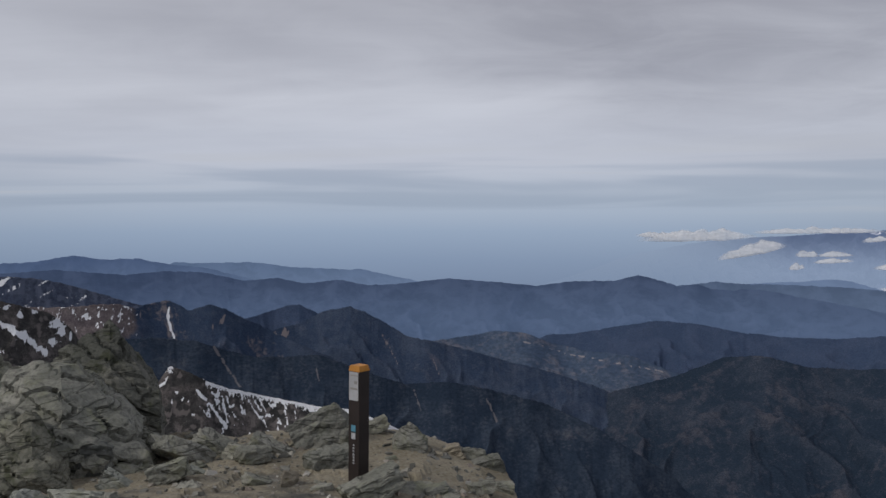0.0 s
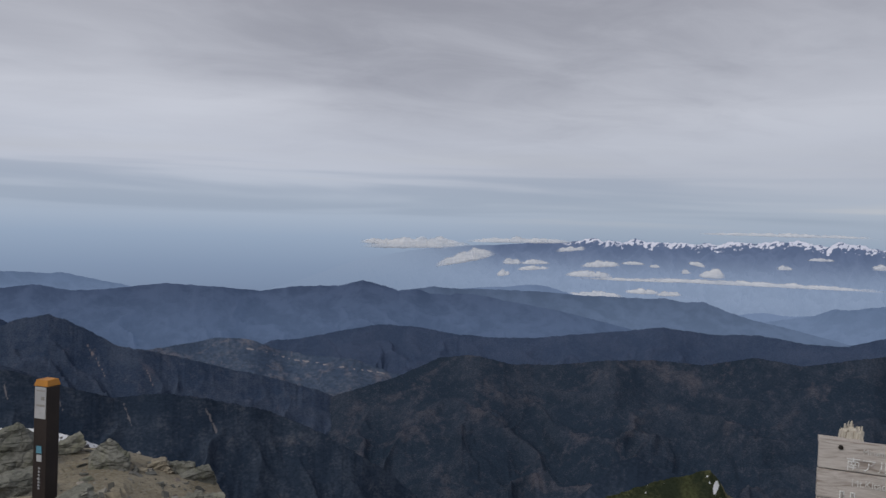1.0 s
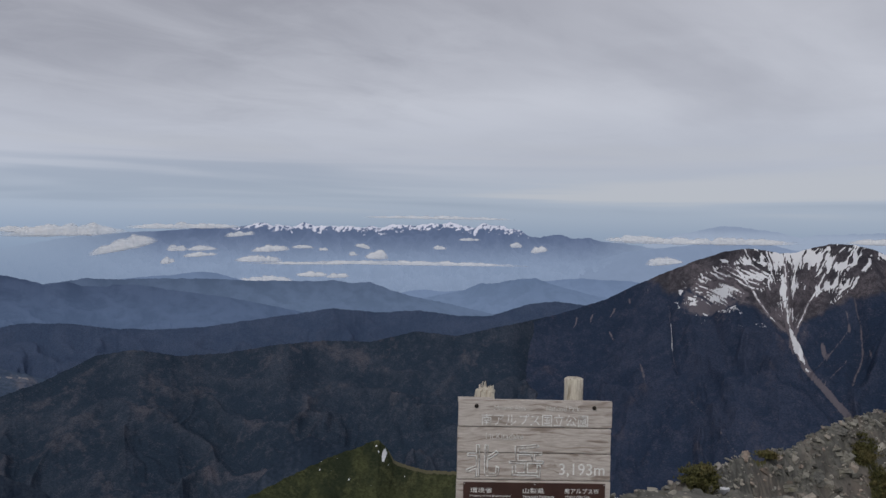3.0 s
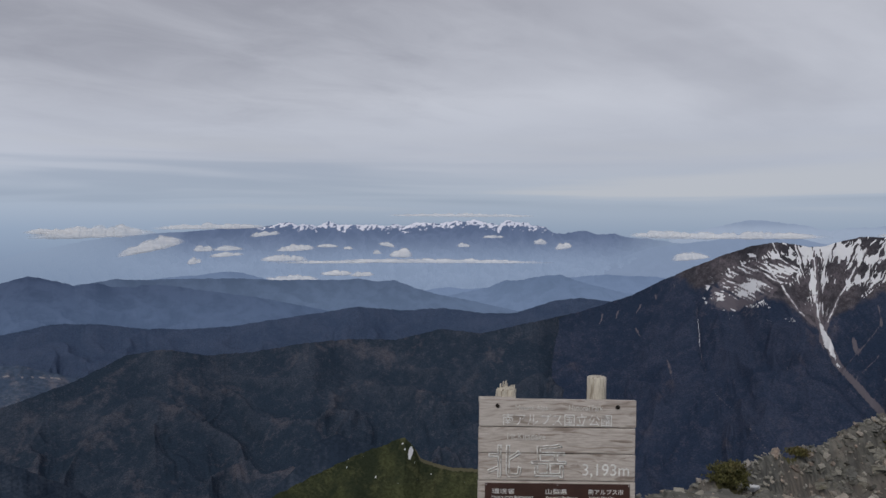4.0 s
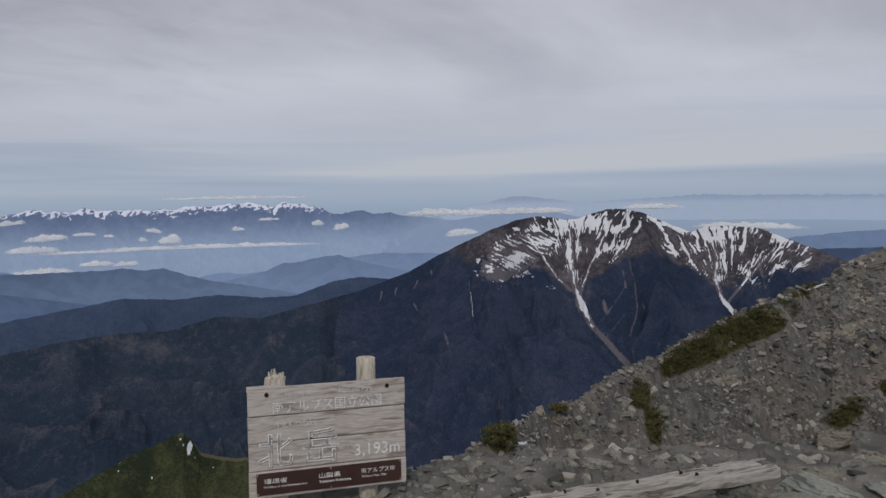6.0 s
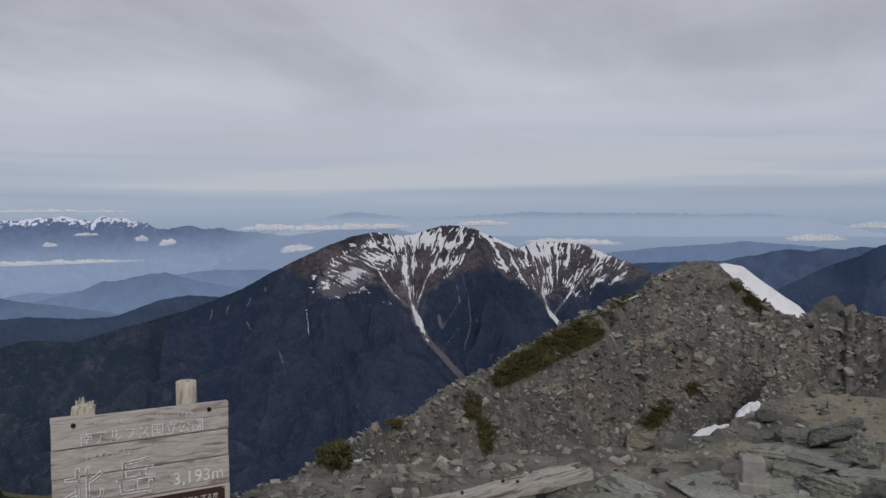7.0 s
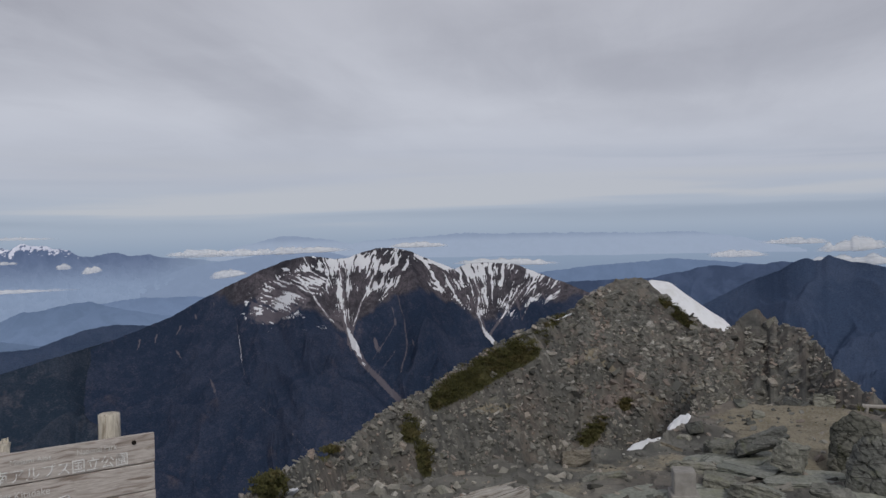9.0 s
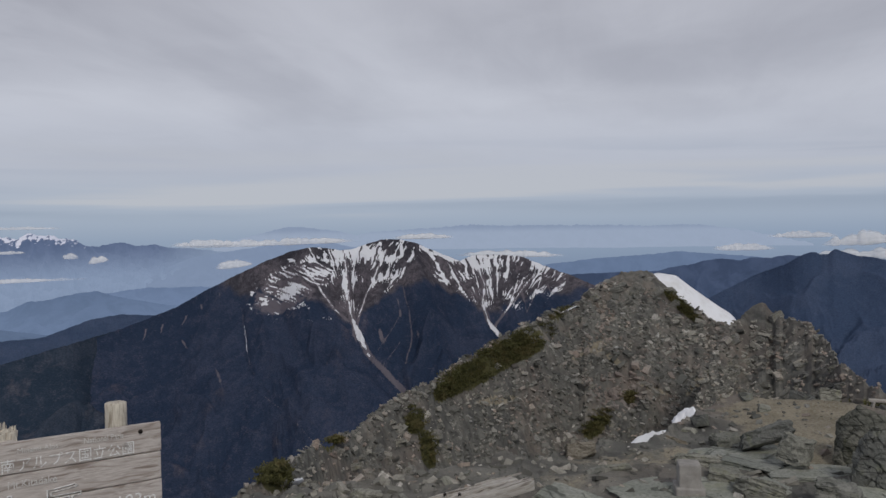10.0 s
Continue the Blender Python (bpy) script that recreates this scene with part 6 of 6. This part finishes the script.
# ---------------------------------------------------------------- low clouds
# bearing, angle, width and height in degrees, slant
CLOUDS = [(-19.6, -1.25, 8.4, 0.85, 2), (-17.2, -1.2, 4.0, 0.4, 0), (-27.2, -0.85, 8.6, 0.42, 1), (-23.2, -2.2, 4.8, 0.85, 13), (-26.7, -2.4, 1.5, 0.55, 0), (-28.4, -2.4, 2.4, 0.42, 2), (-26.1, -3.3, 1.1, 0.45, 8), (-28.3, -2.85, 2.6, 0.34, 4), (-31.0, -1.35, 2.4, 0.42, 6),
          (-33.2, -2.4, 3.0, 0.50, 3), (-35.5, -2.25, 1.8, 0.24, 0), (-37.0, -2.4, 0.8, 0.24, 0), (-40.9, -2.75, 1.9, 0.85, 0), (-39.9, -2.15, 1.3, 0.30, -10), (-39.2, -2.7, 0.8, 0.35, 0), (-32.4, -3.15, 3.6, 0.55, 0), (-35.2, -3.45, 8.0, 0.22, 0), (-43.5, -3.35, 18.0, 0.36, 0),
          (-32.9, -4.6, 4.4, 0.45, 0), (-36.2, -4.25, 2.6, 0.42, 0), (-38.0, -4.35, 2.0, 0.35, 2), (-45.6, -2.15, 1.1, 0.35, 0), (-47.8, -1.5, 1.8, 0.24, 0), (-51.3, -1.85, 1.1, 0.5, 0), (-53.0, -2.15, 1.4, 0.5, 8), (-45.5, 0.08, 12.0, 0.26, 0),
          (-64.8, -1.25, 13.6, 0.50, 1), (-60.0, -1.2, 5.0, 0.5, 0), (-61.9, -2.75, 2.8, 0.6, 6), (-75.8, -1.0, 4.8, 0.42, 0), (-82.2, -2.4, 8.6, 0.52, -1), (-102.3, -1.2, 4.6, 0.45, 0), (-105.7, -1.5, 4.6, 0.95, 4), (-98.6, -2.05, 4.4, 0.50, 1), (-105.8, -2.5, 6.5, 0.7, 0)]


def build_clouds():
    rng = np.random.RandomState(77)
    for k, (az, el, wide, high, slant) in enumerate(CLOUDS):
        r = 4080.0 if el > -3.6 else 3900.0
        m = radians(1) * r
        cols, ring = int(min(50 + 8 * wide / high, 200)), 22
        u = np.linspace(-1, 1, cols)
        a = np.linspace(0, 2 * np.pi, ring, endpoint=False)[:, None]
        side, top = np.cos(a), np.sin(a)
        # heaps of cumulus along a flat base
        swell = np.zeros(cols)
        for _ in range(int(4 + 1.3 * wide / high)):
            at_u, half, tall = rng.uniform(-0.9, 0.9), rng.uniform(0.35, 1.2) * high / wide * 1.6, rng.uniform(0.35, 1.0)
            swell = np.maximum(swell, tall * np.sqrt(np.clip(1 - ((u - at_u) / half) ** 2, 0, 1)) * (1 - 0.5 * at_u**2))
        flat = min(1.0, wide / high / 9)
        lump = np.clip(1 - u**2, 0, 1) ** 0.6 * (0.30 + 0.28 * flat + (0.75 - 0.40 * flat) * swell + 0.30 * fbm(u * wide / high * 0.35, u * 0 + k, 3, 0.5, k))
        billow = 1 + 0.07 * (0.5 - 1.6 * np.abs(pnoise(u * wide / high * 0.9 + k, a * 1.1 + side, k))) + 0.10 * fbm(u * wide / high * 1.2, a * 1.6 + top, 3, 0.5, k + 9)
        X = u * wide * m * 0.5 + 0 * a
        Y = side * high * m * 0.7 * lump * billow
        Z = np.where(top > 0, top * billow, top * 0.25) * high * m * lump - high * m * 0.30
        dense = np.where(top > 0, np.clip(np.abs(side) * 1.7, 0, 1), np.clip(np.abs(side) * 1.2 - 0.2, 0, 1)) * np.clip((1 - u**2) * 1.6, 0, 1) + 0 * X
        ob = new("cloud", sheet_mesh("cloud", X.T, Y.T, Z.T, {"dense": dense.T}, wrap=True))
        ob.data.materials.append(M_CLOUD)
        x, y = at(az, r)
        ob.matrix_world = Matrix.Translation((float(x), float(y), EYE.z + r * math.tan(radians(el)))) @ Matrix.Rotation(radians(az), 4, "Z") @ Matrix.Rotation(radians(-slant), 4, "Y")
        tagged(ob, "thin flat white cloud bank below the summit" if wide > 5 else "small puffy white cloud over the far valley", "cloud", "low clouds before the far range", "structure")


build_clouds()


# ---------------------------------------------------------------- the summit sign
def lettering(body, x, z, width, height, mat, parent, outline=0.0, proud=0.004, label=""):
    """Raised or painted words, from x to the right and centred on z, on a face that looks along -y."""
    cu = bpy.data.curves.new("lettering", "FONT")
    cu.body = body
    if outline:
        cu.fill_mode, cu.bevel_depth, cu.bevel_resolution = "NONE", outline, 0
    else:
        cu.extrude = 0.01
    probe = new("lettering_curve", cu)
    bpy.context.view_layer.update()
    me = bpy.data.meshes.new_from_object(probe.evaluated_get(bpy.context.evaluated_depsgraph_get()))
    bpy.data.objects.remove(probe)
    bpy.data.curves.remove(cu)
    co = np.array([v.co[:] for v in me.vertices])
    lo, hi = co.min(0), co.max(0)
    span = np.maximum(hi - lo, 1e-6)
    out = np.empty_like(co)
    out[:, 0] = x + (co[:, 0] - lo[0]) / span[0] * width
    out[:, 2] = z + ((co[:, 1] - lo[1]) / span[1] - 0.5) * height
    out[:, 1] = -proud + 0.002 - (co[:, 2] - lo[2]) / span[2] * 0.003
    me.vertices.foreach_set("co", out.astype(np.float32).ravel())
    me.update()
    me.materials.clear()
    me.materials.append(mat)
    me.name = "lettering"
    ob = new("lettering", me)
    ob.parent = parent
    return tagged(ob, label)


def log_post(radius, z0, z1, seed, broken=0.0, sides=28):
    """A round log with flats and checks; broken: how far its top is rotted to splinters."""
    bm = bmesh.new()
    rng = np.random.RandomState(seed)
    levels = list(np.linspace(z0, z1 - (0.05 if broken else 0.0), 26))
    rings = []
    for i, z in enumerate(levels):
        ring = []
        for k in range(sides):
            a = 2 * math.pi * k / sides
            w = radius * (1 + 0.04 * float(pnoise(k * 0.9, z * 5 + seed)) + 0.02 * math.sin(3 * a))
            w -= radius * 0.10 * max(0.0, 1 - abs(a - 4.4) / 0.16)
            top = z
            if broken:
                f = max(0.0, (z - (z1 - 0.085)) / 0.085)
                w *= (1 - 0.35 * f ** 2.2) * (1 + 0.22 * float(pnoise(k * 1.3 + seed, z * 34)) + 0.16 * math.sin(5 * a + 9 * z))
                top = z - f * broken * 0.55 * abs(float(pnoise(k * 0.8 + seed, 2.2)))
            ring.append(bm.verts.new((w * math.cos(a), w * math.sin(a), top)))
        rings.append(ring)
    for a, b in zip(rings, rings[1:]):
        for k in range(sides):
            bm.faces.new((a[k], a[(k + 1) % sides], b[(k + 1) % sides], b[k]))
    if broken:
        c = bm.verts.new((0, 0, z1 - broken * 0.5))
        for k in range(sides):
            bm.faces.new((rings[-1][k], rings[-1][(k + 1) % sides], c))
        # rotten splinters left standing round the heart
        for _ in range(30):
            a, q = rng.uniform(0, 2 * math.pi), radius * math.sqrt(rng.rand()) * 0.85
            x, y, w = q * math.cos(a), q * math.sin(a), rng.uniform(0.006, 0.013)
            tip = z1 - 0.045 + rng.uniform(-0.02, 0.075) * (1.15 - q / radius)
            low = [bm.verts.new((x + w * math.cos(a + d), y + w * 0.8 * math.sin(a + d), z1 - 0.11)) for d in (0.3, 1.9, 3.4, 5.0)]
            high = [bm.verts.new((x * 1.05 + w * 0.55 * math.cos(a + d) + rng.uniform(-0.004, 0.004), y * 1.05 + w * 0.5 * math.sin(a + d), tip + rng.uniform(-0.012, 0.004))) for d in (0.3, 1.9, 3.4, 5.0)]
            for e in range(4):
                bm.faces.new((low[e], low[(e + 1) % 4], high[(e + 1) % 4], high[e]))
            bm.faces.new(high)
    else:
        inner = [bm.verts.new((v.co.x * 0.86, v.co.y * 0.86, z1 + 0.004 + 0.003 * rng.rand())) for v in rings[-1]]
        for k in range(sides):
            bm.faces.new((rings[-1][k], rings[-1][(k + 1) % sides], inner[(k + 1) % sides], inner[k]))
        bm.faces.new(inner)
    bm.faces.new(list(reversed(rings[0])))
    return bm


def build_sign():
    W, H = 0.90, 0.622
    sign = new("summit_sign")
    sign.empty_display_size = 0.2
    sign.matrix_world = Matrix.Translation((3.673, 2.620, -0.165)) @ Euler((radians(-2.0), radians(0.5), radians(-43.7))).to_matrix().to_4x4()
    tagged(sign, "weathered grey plank summit sign with white lettering on log posts", "sign")
    # four planks, top to bottom, with worn edges
    seams = [0.0, 0.155, 0.312, 0.462, H]
    for k in range(4):
        bm = bmesh.new()
        z0, z1 = seams[k] + 0.0025, seams[k + 1] - 0.0025
        box(bm, -W / 2 + 0.002 * (k % 2), 0.0, z0, W / 2 - 0.002 * (k % 3), 0.034, z1, 0.005)
        bmesh.ops.subdivide_edges(bm, edges=[e for e in bm.edges if abs(e.verts[0].co.x - e.verts[1].co.x) > 0.5], cuts=30)
        for v in bm.verts:
            v.co.z += 0.0016 * float(pnoise(v.co.x * 9 + k * 3, v.co.z * 4))
            v.co.y += 0.0014 * float(pnoise(v.co.x * 6 + k * 5, v.co.z * 9))
        part("plank", bm, M_BOARD, sign)
    bm = bmesh.new()
    box(bm, -W / 2, 0.038, H - 0.03, -W / 2 + 0.20, 0.062, H + 0.002, 0.003)
    part("batten", bm, M_BOARD, sign)
    posts = []
    for x, top, broken in ((-W / 2 + 0.165, H + 0.085, 0.06), (W / 2 - 0.210, H + 0.112, 0.0)):
        ob = part("post", log_post(0.056 if not broken else 0.054, -0.55, top, int(top * 1000), broken), M_LOG, sign, "rotted broken log post" if broken else "pale sawn log post", smooth=not broken)
        ob.location = (x, 0.036 + 0.062, 0.0)
        posts.append(ob)
    for x in (-W / 2 + 0.106, W / 2 - 0.107):
        bm = bmesh.new()
        bmesh.ops.create_cone(bm, cap_ends=True, segments=20, radius1=0.0125, radius2=0.011, depth=0.008, matrix=Matrix.Translation((x, -0.003, H - 0.04)) @ Matrix.Rotation(radians(90), 4, "X"))
        bmesh.ops.create_cone(bm, cap_ends=True, segments=6, radius1=0.006, radius2=0.006, depth=0.012, matrix=Matrix.Translation((x, -0.005, H - 0.04)) @ Matrix.Rotation(radians(90), 4, "X"))
        part("bolt", bm, M_BOLT, sign, "dark rusted bolt head")

    def put(body, f0, f1, g0, g1, mat, parent=sign, outline=0.0, proud=0.004, label=""):
        return lettering(body, -W / 2 + f0 * W, H * (1 - (g0 + g1) / 2), (f1 - f0) * W, (g1 - g0) * H, mat, parent, outline, proud, label)
    put("Minami Alps", 0.232, 0.435, 0.055, 0.110, M_FADED)
    put("National Park", 0.570, 0.785, 0.050, 0.098, M_FADED)
    put("南アルプス国立公園", 0.150, 0.842, 0.130, 0.242, M_WORN)
    put("Mt.Kitadake", 0.182, 0.425, 0.312, 0.372, M_FADED)
    put("北", 0.055, 0.275, 0.420, 0.725, M_WORN, outline=0.020, label="large carved character in flaking white outline")
    put("岳", 0.335, 0.560, 0.405, 0.725, M_WORN, outline=0.020, label="large carved character in flaking white outline")
    put("3,193m", 0.662, 0.958, 0.588, 0.712, M_WHITE)
    bm = bmesh.new()
    box(bm, -W / 2 + 0.045 * W, -0.006, 0.018, -W / 2 + 0.965 * W, -0.001, 0.142, 0.0015)
    plate = part("plate", bm, M_PLATE, sign, "dark brown enamel plate with white lettering")
    for x in (0.052, 0.505, 0.957):
        for z in (0.026, 0.134):
            bm = bmesh.new()
            bmesh.ops.create_uvsphere(bm, u_segments=10, v_segments=6, radius=0.004, matrix=Matrix.Translation((-W / 2 + x * W, -0.006, z)) @ Matrix.Diagonal((1, 0.6, 1, 1)))
            part("screw", bm, M_LABEL, plate)
    put("環境省", 0.090, 0.232, 0.820, 0.868, M_WHITE, plate, 0, 0.010)
    put("Ministry of the Environment", 0.088, 0.352, 0.886, 0.910, M_WHITE, plate, 0, 0.010)
    put("山梨県", 0.430, 0.566, 0.820, 0.868, M_WHITE, plate, 0, 0.010)
    put("Yamanashi Prefecture", 0.430, 0.632, 0.886, 0.910, M_WHITE, plate, 0, 0.010)
    put("南アルプス市", 0.700, 0.922, 0.818, 0.866, M_WHITE, plate, 0, 0.010)
    put("Minami-Alps City", 0.706, 0.864, 0.884, 0.908, M_WHITE, plate, 0, 0.010)


def build_marker_post():
    """Square brown marker post with a chamfered orange cap; bars stand for the small writing."""
    s, top = 0.0375, 0.556
    post = new("marker_post")
    post.empty_display_size = 0.1
    x, y = at(5.05, 3.93)
    post.matrix_world = Matrix.Translation((float(x), float(y), 0.185)) @ Euler((0, radians(0.9), radians(5.05 + 46))).to_matrix().to_4x4()
    tagged(post, "dark brown square marker post with an orange cap and white labels", "marker post")
    bm = bmesh.new()
    box(bm, -s, -s, -0.25, s, s, top - 0.024, 0.004)
    part("shaft", bm, M_POST, post)
    bm = bmesh.new()
    box(bm, -s - 0.002, -s - 0.002, top - 0.024, s + 0.002, s + 0.002, top, 0.004)
    for v in bm.verts:
        if v.co.z > top - 0.005:
            v.co.x *= 0.86
            v.co.y *= 0.86
            v.co.z += 0.006
    part("cap", bm, M_CAP, post, "orange-yellow chamfered cap")

    # the face turned to the left: its outward side is -x after the turn
    def flat(name, y0, y1, z0, z1, mat, thick=0.0012, label=""):
        bm = bmesh.new()
        box(bm, -s - thick - 0.0015, y0, z0, -s - 0.0004, y1, z1)
        return part(name, bm, mat, post, label)
    label = flat("label", -s + 0.006, s - 0.006, 0.385, 0.530, M_LABEL, label="worn white label")
    for z, h in ((0.510, 0.006), (0.47, 0.016), (0.44, 0.010)):
        bm = bmesh.new()
        box(bm, -s - 0.0035, -s + 0.012 if h < 0.012 else -0.012 - 0.012, z, -s - 0.0026, s - 0.016 if h < 0.012 else -0.004, z + h)
        part("print_bar", bm, M_STONE, label)
    flat("label", -0.014, 0.016, 0.225, 0.258, M_BLUE, label="small blue label")
    flat("label", -0.014, 0.014, 0.187, 0.218, M_LABEL, label="small white label")
    rng = random.Random(4)
    z = 0.162
    for k in range(7):
        h = rng.uniform(0.008, 0.013)
        flat("print_bar", -0.008, 0.006 + rng.uniform(-0.003, 0.003), z - h, z - h * 0.55, M_LABEL)
        flat("print_bar", -0.002, 0.002, z - h * 0.55, z - 0.001, M_LABEL)
        z -= 0.0155


def build_beam():
    """A seat of two split weathered timbers on stones."""
    beam = new("timber_bench")
    beam.empty_display_size = 0.2
    ax, ay, bx, by = 3.29, 1.655, 4.66, 0.483
    length = math.hypot(bx - ax, by - ay)
    beam.matrix_world = Matrix.Translation((ax, ay, 0.05)) @ Matrix.Rotation(math.atan2(by - ay, bx - ax), 4, "Z")
    tagged(beam, "low bench of split grey weathered timbers resting on stones", "bench")
    for k, (y0, y1, z0, z1, x1) in enumerate(((-0.064, 0.0, -0.050, 0.0, length), (-0.142, -0.072, -0.066, -0.005, length + 0.06))):
        bm = bmesh.new()
        box(bm, 0.0, y0, z0, x1, y1, z1, 0.007)
        bmesh.ops.subdivide_edges(bm, edges=[e for e in bm.edges if abs(e.verts[0].co.x - e.verts[1].co.x) > 0.5], cuts=60)
        for v in bm.verts:
            v.co.z += 0.010 * float(fbm(v.co.x * 4 + k * 4, v.co.y * 40, 3, 0.5, 6))
            v.co.y += 0.007 * float(fbm(v.co.x * 3 + k * 4, v.co.z * 20, 3, 0.5, 9))
            if v.co.x > x1 - 0.05:
                v.co.x -= 0.05 * abs(float(pnoise(v.co.y * 60, v.co.z * 40)))
        part("timber", bm, M_BEAM, beam)
    for k in range(9):
        bm = bmesh.new()
        x0, y0 = 0.08 + k * 0.18, (-0.054, -0.030, -0.092, -0.014, -0.118)[k % 5]
        box(bm, x0, y0, -0.004, x0 + 0.36, y0 + 0.006, 0.007, 0.002)
        bmesh.ops.subdivide_edges(bm, edges=[e for e in bm.edges if abs(e.verts[0].co.x - e.verts[1].co.x) > 0.2], cuts=12)
        for v in bm.verts:
            v.co.y += 0.006 * math.sin(v.co.x * 7 + k)
            v.co.z += 0.005 * math.sin(v.co.x * 11 + 2 * k)
        part("splinter", bm, M_BEAM, beam)
    for k, (x0, y0) in enumerate(((0.62, -0.030), (0.78, -0.075), (1.02, -0.055), (1.30, -0.034), (1.36, -0.085), (0.40, -0.040))):
        bm = bmesh.new()
        bmesh.ops.create_cone(bm, cap_ends=True, segments=12, radius1=0.009, radius2=0.008, depth=0.016, matrix=Matrix.Translation((x0, y0, 0.008)))
        part("bolt", bm, M_BOLT, beam, "dark rusted bolt head")
    for k, u in enumerate((0.25, 1.0, 1.62)):
        x = ax + (bx - ax) * u / length - 0.05
        y = ay + (by - ay) * u / length - 0.06
        az, r = -math.degrees(math.atan2(x, y)), math.hypot(x, y)
        rock(az, r, 0.20, 0.2, -0.012, k + 1, M_ROCK_DARK, "dark stone block carrying the timber bench", "stones under the bench")


def build_survey_stone():
    x, y, z = ground_point(-96.0, 5.25)
    z = -0.17
    stone = new("survey_stone")
    stone.matrix_world = Matrix.Translation((x, y, z)) @ Matrix.Rotation(radians(-94.9 + 8), 4, "Z")
    tagged(stone, "small square cut granite survey stone set in the ground", "survey stone")
    bm = bmesh.new()
    box(bm, -0.066, -0.066, -0.12, 0.066, 0.066, 0.175, 0.010, 3)
    part("block", bm, M_STONE, stone)
    bm = bmesh.new()
    box(bm, -0.088, -0.088, -0.15, 0.088, 0.088, 0.036, 0.012, 3)
    part("footing", bm, M_STONE, stone, "pale mortar footing")
    rest = new("slab", ROCK_SHAPES[4])
    rest.matrix_world = Matrix.Translation((x, y, -0.215)) @ Matrix.Rotation(radians(-80), 4, "Z") @ Matrix.Diagonal((0.95, 0.75, 0.16, 1))
    rest.material_slots[0].link = "OBJECT"
    rest.material_slots[0].material = M_SLAB
    tagged(rest, "flat grey-green bedrock slab under the survey stone", "slab", "slabs beside the trail")
    x, y, z = ground_point(-97.4, 5.05)
    bm = bmesh.new()
    box(bm, -0.075, -0.06, -0.04, 0.075, 0.06, 0.012, 0.006)
    slab = part("slab", bm, M_ROCK_DARK)
    slab.matrix_world = Matrix.Translation((x, y, z + 0.02)) @ Matrix.Rotation(radians(-80), 4, "Z")
    tagged(slab, "flat dark square slab lying beside the survey stone", "slab")


def build_trestle():
    """A low bench of bleached branches at the end of the trail."""
    x, y, z = ground_point(-108.0, 7.95)
    rack = new("low_bench")
    rack.matrix_world = Matrix.Translation((x, y, z - 0.01)) @ Matrix.Rotation(radians(-100), 4, "Z")
    tagged(rack, "low bleached wooden bench beside the creeping pine", "bench")
    bm = bmesh.new()
    box(bm, -0.20, -0.04, 0.075, 0.20, 0.04, 0.095, 0.005)
    part("seat", bm, M_BEAM, rack)
    for sx in (-0.16, 0.16):
        for sy in (-0.035, 0.035):
            bm = bmesh.new()
            bmesh.ops.create_cone(bm, cap_ends=True, segments=10, radius1=0.011, radius2=0.009, depth=0.14, matrix=Matrix.Translation((sx * 1.1, sy * 1.2, 0.012)) @ Matrix.Rotation(radians(-10 if sx > 0 else 10), 4, "Y"))
            part("leg", bm, M_BEAM, rack)


build_sign()
build_trestle()
build_marker_post()
build_beam()
build_survey_stone()
